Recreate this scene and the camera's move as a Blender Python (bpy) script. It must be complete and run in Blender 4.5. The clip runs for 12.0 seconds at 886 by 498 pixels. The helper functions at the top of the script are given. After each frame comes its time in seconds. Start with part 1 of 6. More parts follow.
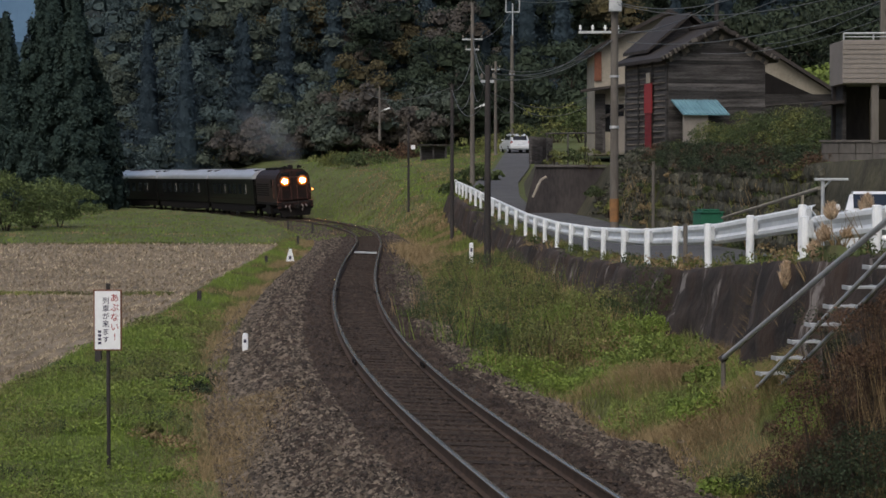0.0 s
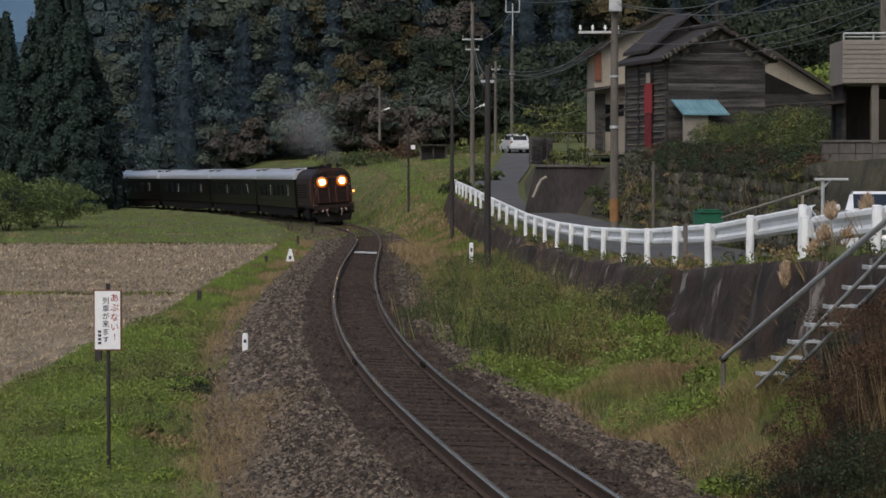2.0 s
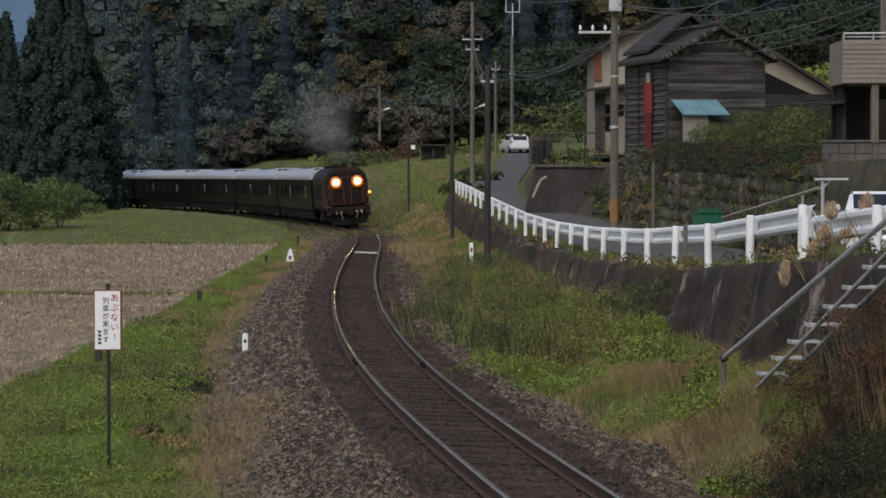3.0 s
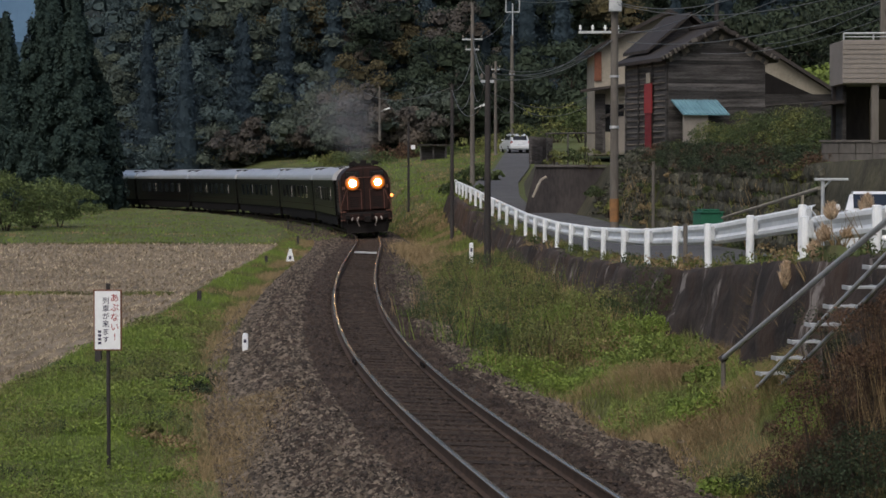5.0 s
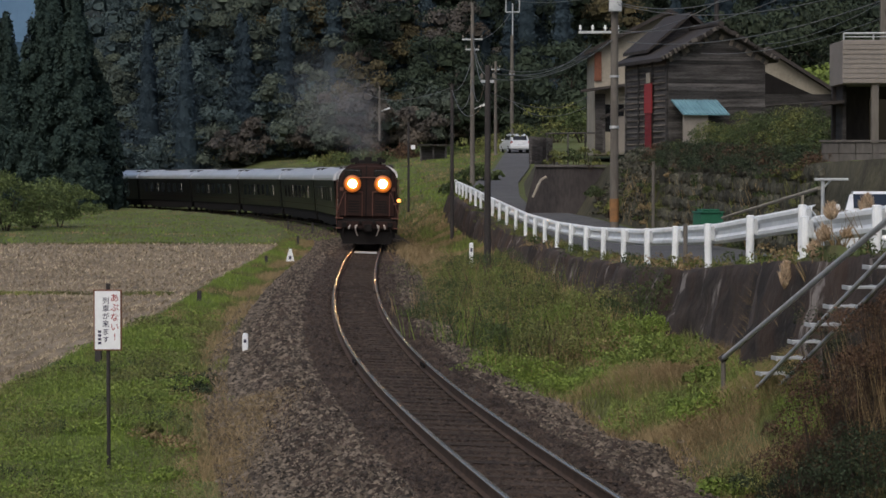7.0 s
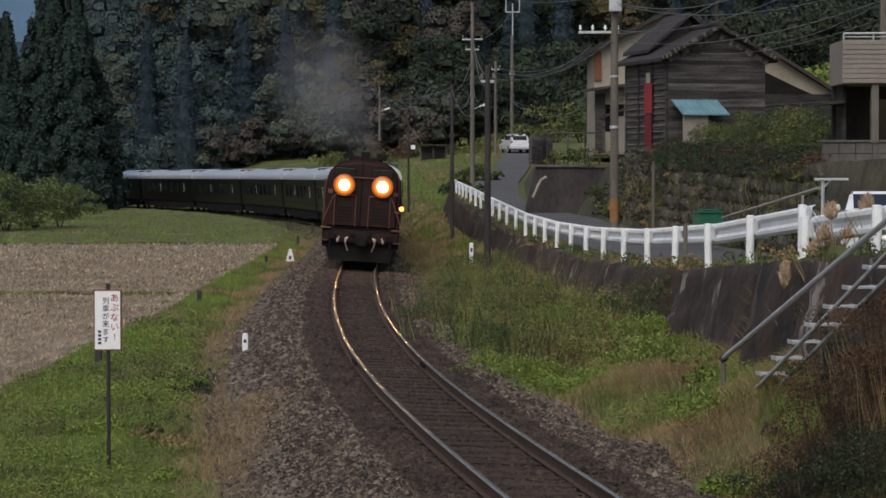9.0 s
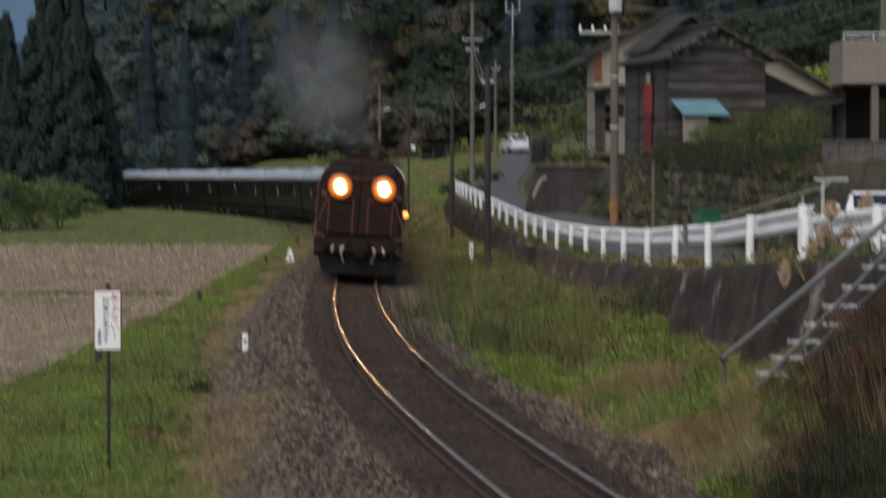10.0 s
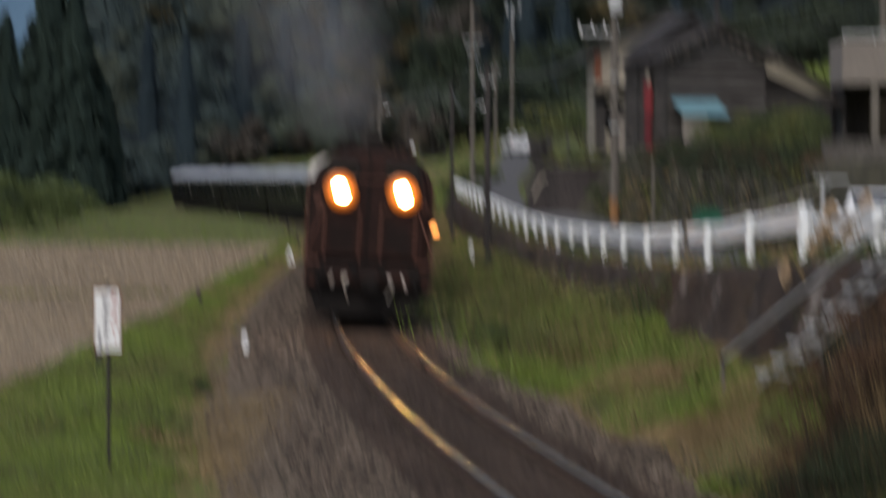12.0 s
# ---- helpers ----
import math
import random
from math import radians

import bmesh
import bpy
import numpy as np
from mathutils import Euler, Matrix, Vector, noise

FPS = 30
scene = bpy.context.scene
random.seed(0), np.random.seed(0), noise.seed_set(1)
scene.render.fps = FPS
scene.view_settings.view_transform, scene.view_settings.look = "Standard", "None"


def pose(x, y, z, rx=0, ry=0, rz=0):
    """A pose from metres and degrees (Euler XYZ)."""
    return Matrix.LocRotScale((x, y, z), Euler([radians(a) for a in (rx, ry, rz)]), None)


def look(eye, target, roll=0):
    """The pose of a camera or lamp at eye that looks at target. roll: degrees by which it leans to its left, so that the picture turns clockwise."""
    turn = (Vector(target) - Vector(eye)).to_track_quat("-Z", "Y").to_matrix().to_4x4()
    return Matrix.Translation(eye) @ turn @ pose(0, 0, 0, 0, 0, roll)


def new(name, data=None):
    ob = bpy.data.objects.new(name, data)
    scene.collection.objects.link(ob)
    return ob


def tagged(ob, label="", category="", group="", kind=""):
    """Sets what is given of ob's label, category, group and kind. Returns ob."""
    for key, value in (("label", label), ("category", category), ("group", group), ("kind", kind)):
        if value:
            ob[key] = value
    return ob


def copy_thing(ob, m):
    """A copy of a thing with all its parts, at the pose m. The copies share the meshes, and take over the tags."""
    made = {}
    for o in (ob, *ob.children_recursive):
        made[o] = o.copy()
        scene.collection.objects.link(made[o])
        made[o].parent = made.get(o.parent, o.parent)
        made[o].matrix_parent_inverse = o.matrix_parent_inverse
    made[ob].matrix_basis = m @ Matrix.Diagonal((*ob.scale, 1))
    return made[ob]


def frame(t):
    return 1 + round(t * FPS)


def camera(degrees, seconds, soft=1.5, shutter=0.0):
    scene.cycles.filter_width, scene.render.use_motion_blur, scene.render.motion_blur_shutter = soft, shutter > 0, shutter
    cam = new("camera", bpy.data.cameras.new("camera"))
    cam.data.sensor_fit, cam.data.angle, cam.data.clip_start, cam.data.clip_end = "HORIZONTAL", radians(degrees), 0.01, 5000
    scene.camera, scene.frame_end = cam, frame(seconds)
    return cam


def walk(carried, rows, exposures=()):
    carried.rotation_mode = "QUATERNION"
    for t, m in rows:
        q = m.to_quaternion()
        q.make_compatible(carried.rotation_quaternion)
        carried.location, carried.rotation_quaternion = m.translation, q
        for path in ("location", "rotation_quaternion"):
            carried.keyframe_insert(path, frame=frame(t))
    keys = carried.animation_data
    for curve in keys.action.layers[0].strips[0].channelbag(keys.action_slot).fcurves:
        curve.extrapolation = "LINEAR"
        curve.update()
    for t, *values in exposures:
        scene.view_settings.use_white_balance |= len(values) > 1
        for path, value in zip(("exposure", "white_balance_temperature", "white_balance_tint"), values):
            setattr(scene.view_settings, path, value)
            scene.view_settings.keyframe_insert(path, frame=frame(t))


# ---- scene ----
# ---- camera: a long lens on a stand, three metres above the rails ----
EYE = (0.0, 0.0, 3.05)
TILT = -1.76
cam = camera(21.15, 12.0, soft=1.6, shutter=1.0)


def still(dx=0.0, dy=0.0):
    return pose(*EYE, 90 + TILT + dy, 0, dx)


def shaken():
    """Steady until the train is near; then the ground trembles under the stand."""
    rows = [(0.0, still()), (9.6, still())]
    swing = (0.0, 1.0, -1.0)
    for i in range(int(9.7 * FPS), 12 * FPS + 1):
        t = i / FPS
        grow = min(1.0, max(0.0, (t - 9.75) / 0.7))
        a = 0.27 * grow * swing[i % 3]
        rows.append((t, still(0.25 * a, a)))
    return rows


walk(cam, shaken())

# ---- world and sun: a dim overcast evening ----
SUN_UP, SUN_TURN = 50, 200
world = bpy.data.worlds.new("overcast")
scene.world = world
world.use_nodes = True
wn, wl = world.node_tree.nodes, world.node_tree.links
sky = wn.new("ShaderNodeTexSky")
sky.sky_type, sky.sun_disc = "NISHITA", False
sky.sun_elevation, sky.sun_rotation = radians(SUN_UP), radians(SUN_TURN)
sky.air_density, sky.dust_density, sky.ozone_density = 1.0, 4.0, 1.0
wl.new(sky.outputs[0], wn["Background"].inputs[0])
wn["Background"].inputs[1].default_value = 0.119
sun = new("sun", bpy.data.lights.new("sun", "SUN"))
sun.data.energy, sun.data.angle, sun.data.color = 1.32, radians(46), (1.0, 0.965, 0.89)
sun.matrix_world = look((0, 0, 0), (-math.sin(radians(SUN_TURN)) * math.cos(radians(SUN_UP)), -math.cos(radians(SUN_TURN)) * math.cos(radians(SUN_UP)), -math.sin(radians(SUN_UP))))
scene.view_settings.exposure = 0.0


# ---- materials ----
def mat(name, base, second=None, scale=4.0, rough=0.8, metal=0.0, bump=0.0, bump_scale=None, fine=None, stretch=(1, 1, 1), island=0.0, emit=0.0, emit_colour=None, spec=0.3):
    """A node material: two tones mixed by coarse and fine noise, with relief."""
    m = bpy.data.materials.new(name)
    m.use_nodes = True
    n, l = m.node_tree.nodes, m.node_tree.links
    b = n["Principled BSDF"]
    b.inputs["Roughness"].default_value, b.inputs["Metallic"].default_value = rough, metal
    b.inputs["Specular IOR Level"].default_value = spec
    second = second or tuple(c * 0.7 for c in base)
    tc, mp = n.new("ShaderNodeTexCoord"), n.new("ShaderNodeMapping")
    mp.inputs["Scale"].default_value = stretch
    l.new(tc.outputs["Object"], mp.inputs["Vector"])

    def noise_at(sc, detail):
        t = n.new("ShaderNodeTexNoise")
        t.inputs["Scale"].default_value, t.inputs["Detail"].default_value = sc, detail
        l.new(mp.outputs[0], t.inputs["Vector"])
        return t

    coarse, small = noise_at(scale, 4), noise_at(fine or scale * 9, 3)
    add = n.new("ShaderNodeMath")
    add.operation = "MULTIPLY_ADD"
    l.new(coarse.outputs["Fac"], add.inputs[0])
    add.inputs[1].default_value = 0.6
    half = n.new("ShaderNodeMath")
    half.operation = "MULTIPLY"
    l.new(small.outputs["Fac"], half.inputs[0])
    half.inputs[1].default_value = 0.4
    l.new(half.outputs[0], add.inputs[2])
    out = add.outputs[0]
    ramp = n.new("ShaderNodeValToRGB")
    e = ramp.color_ramp.elements
    e[0].position, e[1].position = 0.36, 0.64
    e[0].color, e[1].color = (*second, 1), (*base, 1)
    l.new(out, ramp.inputs[0])
    colour = ramp.outputs[0]
    if island:
        g = n.new("ShaderNodeNewGeometry")
        o = n.new("ShaderNodeObjectInfo")
        both = n.new("ShaderNodeMath")
        both.operation = "ADD"
        l.new(g.outputs["Random Per Island"], both.inputs[0])
        l.new(o.outputs["Random"], both.inputs[1])
        wrap = n.new("ShaderNodeMath")
        wrap.operation = "FRACT"
        l.new(both.outputs[0], wrap.inputs[0])
        mr = n.new("ShaderNodeMapRange")
        mr.inputs["To Min"].default_value, mr.inputs["To Max"].default_value = 1 - island, 1 + island
        l.new(wrap.outputs[0], mr.inputs["Value"])
        hs = n.new("ShaderNodeHueSaturation")
        l.new(colour, hs.inputs["Color"])
        l.new(mr.outputs[0], hs.inputs["Value"])
        colour = hs.outputs[0]
    l.new(colour, b.inputs["Base Color"])
    if bump:
        t = noise_at(bump_scale or scale * 6, 5)
        bp = n.new("ShaderNodeBump")
        bp.inputs["Strength"].default_value, bp.inputs["Distance"].default_value = min(1, bump), 0.05
        l.new(t.outputs["Fac"], bp.inputs["Height"])
        l.new(bp.outputs[0], b.inputs["Normal"])
    if emit:
        b.inputs["Emission Color"].default_value, b.inputs["Emission Strength"].default_value = (*(emit_colour or base), 1), emit
    return m


M = {}
M["grass"] = mat("grass_ground", (0.095, 0.125, 0.035), (0.07, 0.065, 0.03), 0.5, 0.95, bump=0.6, bump_scale=9)
M["dry"] = mat("dry_grass_ground", (0.17, 0.125, 0.06), (0.09, 0.085, 0.035), 0.6, 0.95, bump=0.6, bump_scale=9)
M["field"] = mat("harvested_field", (0.25, 0.205, 0.15), (0.12, 0.092, 0.065), 0.9, 0.95, bump=0.9, bump_scale=5, fine=7)
M["ballast"] = mat("ballast_ground", (0.072, 0.053, 0.040), (0.036, 0.026, 0.02), 2, 0.95, bump=0.8, bump_scale=14, fine=20)
M["stone_bits"] = mat("ballast_stone", (0.140, 0.114, 0.088), (0.060, 0.047, 0.036), 3.0, 0.9, island=0.85)
M["sleeper"] = mat("old_sleeper_wood", (0.060, 0.043, 0.034), (0.024, 0.017, 0.013), 3, 0.9, bump=0.5, stretch=(0.5, 6, 1), island=0.35)
M["rail"] = mat("rail_rust", (0.085, 0.055, 0.040), (0.045, 0.03, 0.022), 6, 0.75, 0.1)
M["rail_top"] = mat("polished_rail_head", (0.58, 0.48, 0.40), (0.46, 0.37, 0.30), 3, 0.22, 0.85, fine=60)
M["asphalt"] = mat("asphalt", (0.105, 0.105, 0.11), (0.075, 0.075, 0.08), 0.7, 0.9, bump=0.2, bump_scale=60, fine=40)
M["wall"] = mat("old_stone_wall", (0.054, 0.040, 0.034), (0.010, 0.008, 0.0075), 0.8, 0.9, bump=1.0, bump_scale=4, stretch=(1, 0.6, 0.7), fine=3.5, island=0.35)


def stains(key, colour, sc, stretch, low, high):
    """Lays a patchy stain of its own shape over a material's base colour."""
    n, l = M[key].node_tree.nodes, M[key].node_tree.links
    b = n["Principled BSDF"]
    under = b.inputs["Base Color"].links[0].from_socket
    tc, mp, t = n.new("ShaderNodeTexCoord"), n.new("ShaderNodeMapping"), n.new("ShaderNodeTexNoise")
    mp.inputs["Scale"].default_value = stretch
    mp.inputs["Rotation"].default_value = (0.35, 0, 0)
    t.inputs["Scale"].default_value, t.inputs["Detail"].default_value, t.inputs["Roughness"].default_value = sc, 6, 0.7
    l.new(tc.outputs["Object"], mp.inputs["Vector"])
    l.new(mp.outputs[0], t.inputs["Vector"])
    mr, mx = n.new("ShaderNodeMapRange"), n.new("ShaderNodeMix")
    mr.inputs["From Min"].default_value, mr.inputs["From Max"].default_value = low, high
    l.new(t.outputs["Fac"], mr.inputs["Value"])
    mx.data_type = "RGBA"
    l.new(mr.outputs[0], mx.inputs["Factor"])
    l.new(under, mx.inputs["A"])
    mx.inputs["B"].default_value = (*colour, 1)
    l.new(mx.outputs["Result"], b.inputs["Base Color"])


stains("wall", (0.050, 0.029, 0.020), 0.6, (1, 0.8, 0.5), 0.47, 0.62)
stains("wall", (0.23, 0.205, 0.19), 1.3, (1, 0.9, 0.25), 0.59, 0.66)
M["concrete"] = mat("grey_concrete", (0.13, 0.12, 0.115), (0.07, 0.065, 0.063), 1.1, 0.9, bump=0.3, stretch=(1, 1, 0.4))
M["dark_concrete"] = mat("stained_concrete", (0.060, 0.052, 0.051), (0.024, 0.021, 0.022), 1.0, 0.9, bump=0.3, stretch=(1, 1, 0.3))
M["white_paint"] = mat("white_guardrail_paint", (0.84, 0.87, 0.90), (0.66, 0.69, 0.72), 2.2, 0.45, bump=0.1, fine=30, stretch=(1, 1, 0.5))
M["bank"] = mat("earth_and_stone_bank", (0.075, 0.07, 0.045), (0.03, 0.028, 0.02), 1.1, 0.95, bump=1.0, bump_scale=3)
M["leaf"] = mat("green_leaf", (0.078, 0.104, 0.034), (0.030, 0.046, 0.018), 0.9, 0.7, island=0.45)
M["leaf_bright"] = mat("bright_green_leaf", (0.175, 0.236, 0.042), (0.100, 0.150, 0.030), 1.2, 0.7, island=0.4)
M["leaf_dry"] = mat("dry_grass_blade", (0.310, 0.228, 0.124), (0.170, 0.128, 0.068), 1.2, 0.85, island=0.4)
M["leaf_red"] = mat("russet_leaf", (0.110, 0.062, 0.036), (0.045, 0.028, 0.019), 1.5, 0.75, island=0.5)
# broadleaf, conifer, autumn and olive carry the distance haze as blue in their colour
M["woods"] = mat("hazed_broadleaf", (0.084, 0.114, 0.110), (0.044, 0.066, 0.076), 0.09, 0.9, island=0.12, fine=0.5, spec=0.1)
M["woods_dark"] = mat("hazed_conifer", (0.036, 0.054, 0.066), (0.026, 0.040, 0.052), 0.08, 0.9, island=0.12, fine=0.4, spec=0.1)
M["woods_autumn"] = mat("hazed_autumn_leaf", (0.104, 0.088, 0.072), (0.066, 0.064, 0.064), 0.12, 0.9, island=0.12, fine=0.6, spec=0.1)
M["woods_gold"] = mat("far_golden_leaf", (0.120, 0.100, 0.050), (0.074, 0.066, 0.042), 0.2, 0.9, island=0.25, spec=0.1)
M["woods_olive"] = mat("hazed_olive_leaf", (0.096, 0.116, 0.088), (0.058, 0.074, 0.070), 0.1, 0.9, island=0.12, fine=0.5, spec=0.1)
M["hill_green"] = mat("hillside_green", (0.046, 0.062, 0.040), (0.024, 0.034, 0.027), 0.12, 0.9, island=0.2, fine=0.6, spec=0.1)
M["leaf_olive"] = mat("olive_leaf", (0.170, 0.178, 0.054), (0.072, 0.084, 0.030), 0.8, 0.75, island=0.45)
M["leaf_mid"] = mat("soft_green_leaf", (0.162, 0.210, 0.046), (0.090, 0.128, 0.030), 0.8, 0.75, island=0.4)
M["leaf_dark"] = mat("dark_and_shaded_leaf", (0.036, 0.052, 0.024), (0.016, 0.026, 0.013), 1.0, 0.75, island=0.4)
M["leaf_hill"] = mat("hillside_leaf", (0.036, 0.050, 0.026), (0.018, 0.027, 0.016), 0.4, 0.8, island=0.25)
M["leaf_bamboo"] = mat("bamboo_leaf", (0.12, 0.155, 0.05), (0.065, 0.09, 0.035), 0.5, 0.75, island=0.4)
M["stubble"] = mat("rice_stubble", (0.40, 0.335, 0.24), (0.22, 0.175, 0.12), 0.5, 0.9, island=0.55)
M["stone_dark"] = mat("rusty_ballast_stone", (0.058, 0.041, 0.032), (0.026, 0.018, 0.014), 0.8, 0.9, island=0.6)
M["cedar"] = mat("cedar_needle", (0.034, 0.052, 0.044), (0.020, 0.034, 0.032), 0.4, 0.9, island=0.25, spec=0.1)
M["bark"] = mat("bark", (0.06, 0.045, 0.035), (0.03, 0.022, 0.018), 2, 0.95, bump=0.6, stretch=(1, 1, 0.2))
M["hill"] = mat("forest_floor", (0.030, 0.040, 0.038), (0.018, 0.025, 0.025), 0.1, 0.95)
# distance haze of both ridges is painted into their base colours
M["ridge_near"] = mat("near_ridge_haze_colour", (0.048, 0.078, 0.105), (0.036, 0.062, 0.086), 0.02, 1.0, spec=0.0)
M["ridge_far"] = mat("far_ridge_haze_colour", (0.095, 0.160, 0.240), (0.080, 0.138, 0.212), 0.01, 1.0, spec=0.0)
M["rubble"] = mat("mossy_rubble", (0.098, 0.092, 0.070), (0.036, 0.038, 0.027), 1.5, 0.95, bump=0.6, island=0.55)
M["pole"] = mat("concrete_pole", (0.16, 0.145, 0.13), (0.10, 0.09, 0.08), 2, 0.85, stretch=(1, 1, 0.2))
M["pole_dark"] = mat("tarred_wood_pole", (0.05, 0.045, 0.045), (0.028, 0.025, 0.025), 3, 0.9, stretch=(1, 1, 0.2))
M["steel"] = mat("galvanised_steel", (0.50, 0.52, 0.54), (0.36, 0.38, 0.40), 6, 0.5, 0.25)
M["cable"] = mat("cable_rubber", (0.13, 0.135, 0.14), (0.09, 0.095, 0.10), 5, 0.6)
M["train"] = mat("dark_lacquer", (0.007, 0.007, 0.0065), (0.005, 0.005, 0.005), 0.8, 0.32, fine=5, spec=0.12)
M["engine"] = mat("engine_maroon", (0.030, 0.0125, 0.010), (0.013, 0.006, 0.0055), 1.4, 0.5, fine=9, spec=0.2)
M["roof_silver"] = mat("silvery_coach_roof", (0.95, 0.94, 0.96), (0.84, 0.82, 0.85), 0.8, 0.32, 0.78, fine=5)
M["roof_dark"] = mat("dark_roof_hatch", (0.05, 0.045, 0.045), (0.03, 0.027, 0.027), 0.8, 0.6, fine=5)
M["black"] = mat("black_underframe", (0.018, 0.016, 0.016), (0.010, 0.009, 0.009), 2, 0.8, spec=0.1)
M["glass"] = mat("dark_window_glass", (0.015, 0.016, 0.018), None, 2, 0.06, spec=0.6)
M["curtain"] = mat("pale_strip", (0.5, 0.47, 0.42), (0.4, 0.36, 0.32), 3, 0.8)
M["lamp_on"] = mat("headlamp_with_glare", (0.12, 0.035, 0.01), None, 3, 0.3, emit=110.0, emit_colour=(1.0, 0.55, 0.22))
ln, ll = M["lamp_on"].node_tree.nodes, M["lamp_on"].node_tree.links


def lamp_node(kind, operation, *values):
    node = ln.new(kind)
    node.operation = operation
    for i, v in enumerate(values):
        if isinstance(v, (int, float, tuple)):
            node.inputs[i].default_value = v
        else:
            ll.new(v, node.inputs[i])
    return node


# the lens: a hot middle, then orange glare painted into the emission, fading rimward
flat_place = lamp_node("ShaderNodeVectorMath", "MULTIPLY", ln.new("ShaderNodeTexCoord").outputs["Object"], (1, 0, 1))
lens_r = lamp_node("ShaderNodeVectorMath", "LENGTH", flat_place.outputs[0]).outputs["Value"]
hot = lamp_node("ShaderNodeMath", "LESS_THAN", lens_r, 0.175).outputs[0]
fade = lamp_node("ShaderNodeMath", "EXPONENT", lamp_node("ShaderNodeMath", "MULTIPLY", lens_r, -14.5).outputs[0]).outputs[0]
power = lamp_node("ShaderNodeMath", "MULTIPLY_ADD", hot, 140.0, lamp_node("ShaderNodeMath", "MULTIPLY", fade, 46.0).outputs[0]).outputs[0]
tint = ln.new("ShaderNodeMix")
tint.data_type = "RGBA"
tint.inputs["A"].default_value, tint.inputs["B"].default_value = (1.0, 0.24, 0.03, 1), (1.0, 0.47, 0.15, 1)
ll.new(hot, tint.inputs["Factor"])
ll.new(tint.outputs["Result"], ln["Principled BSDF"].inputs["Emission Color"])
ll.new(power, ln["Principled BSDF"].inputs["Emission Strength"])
M["marker_on"] = mat("lit_marker_lamp", (1, 0.6, 0.2), None, 3, 0.3, emit=2.6, emit_colour=(1.0, 0.30, 0.06))
M["chrome"] = mat("worn_bright_metal", (0.55, 0.5, 0.46), (0.4, 0.36, 0.33), 5, 0.35, 0.8)
M["dull_rail"] = mat("dull_red_handrail", (0.16, 0.075, 0.055), (0.10, 0.045, 0.035), 4, 0.6, 0.2)
M["planks"] = mat("weathered_planks", (0.098, 0.092, 0.092), (0.020, 0.018, 0.018), 1.4, 0.9, bump=0.4, stretch=(0.5, 0.5, 5), island=0.5)
M["tile"] = mat("dark_roof_tile", (0.047, 0.040, 0.038), (0.024, 0.020, 0.019), 1.0, 0.7, bump=0.3, island=0.3)
M["plaster"] = mat("cream_plaster", (0.36, 0.325, 0.27), (0.24, 0.215, 0.175), 0.9, 0.9, fine=9)
M["beige"] = mat("beige_siding", (0.25, 0.225, 0.205), (0.19, 0.17, 0.155), 0.9, 0.85, fine=9)
M["red"] = mat("red_sheet", (0.32, 0.035, 0.04), (0.20, 0.025, 0.03), 1.2, 0.6)
M["red_dark"] = mat("dark_red_sheet", (0.20, 0.022, 0.03), (0.12, 0.016, 0.02), 1.2, 0.6)
M["blue_tin"] = mat("blue_corrugated_tin", (0.16, 0.30, 0.36), (0.10, 0.20, 0.25), 1.2, 0.55)
M["green_box"] = mat("green_painted_metal", (0.03, 0.15, 0.09), (0.02, 0.10, 0.06), 2, 0.5)
M["car_white"] = mat("white_car_paint", (0.75, 0.77, 0.80), (0.68, 0.70, 0.73), 1, 0.25, spec=0.6)
M["car_silver"] = mat("silver_car_paint", (0.66, 0.68, 0.71), (0.60, 0.62, 0.65), 1, 0.3, 0.2, spec=0.6)
M["tyre"] = mat("tyre_rubber", (0.02, 0.02, 0.02), None, 5, 0.9)
M["tail"] = mat("red_tail_lens", (0.3, 0.02, 0.02), None, 5, 0.2)
M["sign"] = mat("white_sign_enamel", (0.80, 0.82, 0.85), (0.70, 0.72, 0.75), 3, 0.4)
M["sign_red"] = mat("red_lettering", (0.36, 0.025, 0.03), None, 3, 0.5)
M["sign_dark"] = mat("dark_lettering", (0.05, 0.05, 0.10), None, 3, 0.5)
M["rust_edge"] = mat("rusty_sign_frame", (0.20, 0.08, 0.05), (0.12, 0.05, 0.03), 8, 0.8)
M["plume"] = mat("pampas_plume", (0.52, 0.40, 0.28), (0.38, 0.28, 0.19), 4, 0.95, island=0.3)
M["smoke"] = mat("exhaust_haze", (0.26, 0.275, 0.31), (0.21, 0.225, 0.26), 1.0, 1.0, spec=0.0)
sn, sl = M["smoke"].node_tree.nodes, M["smoke"].node_tree.links
clear, veil = sn.new("ShaderNodeBsdfTransparent"), sn.new("ShaderNodeMixShader")
haze_at, haze_r, haze_cut, haze_noise, haze_mul = sn.new("ShaderNodeTexCoord"), sn.new("ShaderNodeVectorMath"), sn.new("ShaderNodeMapRange"), sn.new("ShaderNodeTexNoise"), sn.new("ShaderNodeMath")
haze_r.operation, haze_mul.operation, haze_cut.interpolation_type = "LENGTH", "MULTIPLY", "SMOOTHSTEP"
haze_cut.inputs["From Min"].default_value, haze_cut.inputs["From Max"].default_value = 0.35, 1.0
haze_cut.inputs["To Min"].default_value, haze_cut.inputs["To Max"].default_value = 0.24, 0.0
haze_noise.inputs["Scale"].default_value, haze_noise.inputs["Detail"].default_value = 2.2, 4
sl.new(haze_at.outputs["Object"], haze_r.inputs[0])
sl.new(haze_at.outputs["Object"], haze_noise.inputs["Vector"])
sl.new(haze_r.outputs["Value"], haze_cut.inputs["Value"])
sl.new(haze_cut.outputs[0], haze_mul.inputs[0])
sl.new(haze_noise.outputs["Fac"], haze_mul.inputs[1])
sl.new(haze_mul.outputs[0], veil.inputs[0])
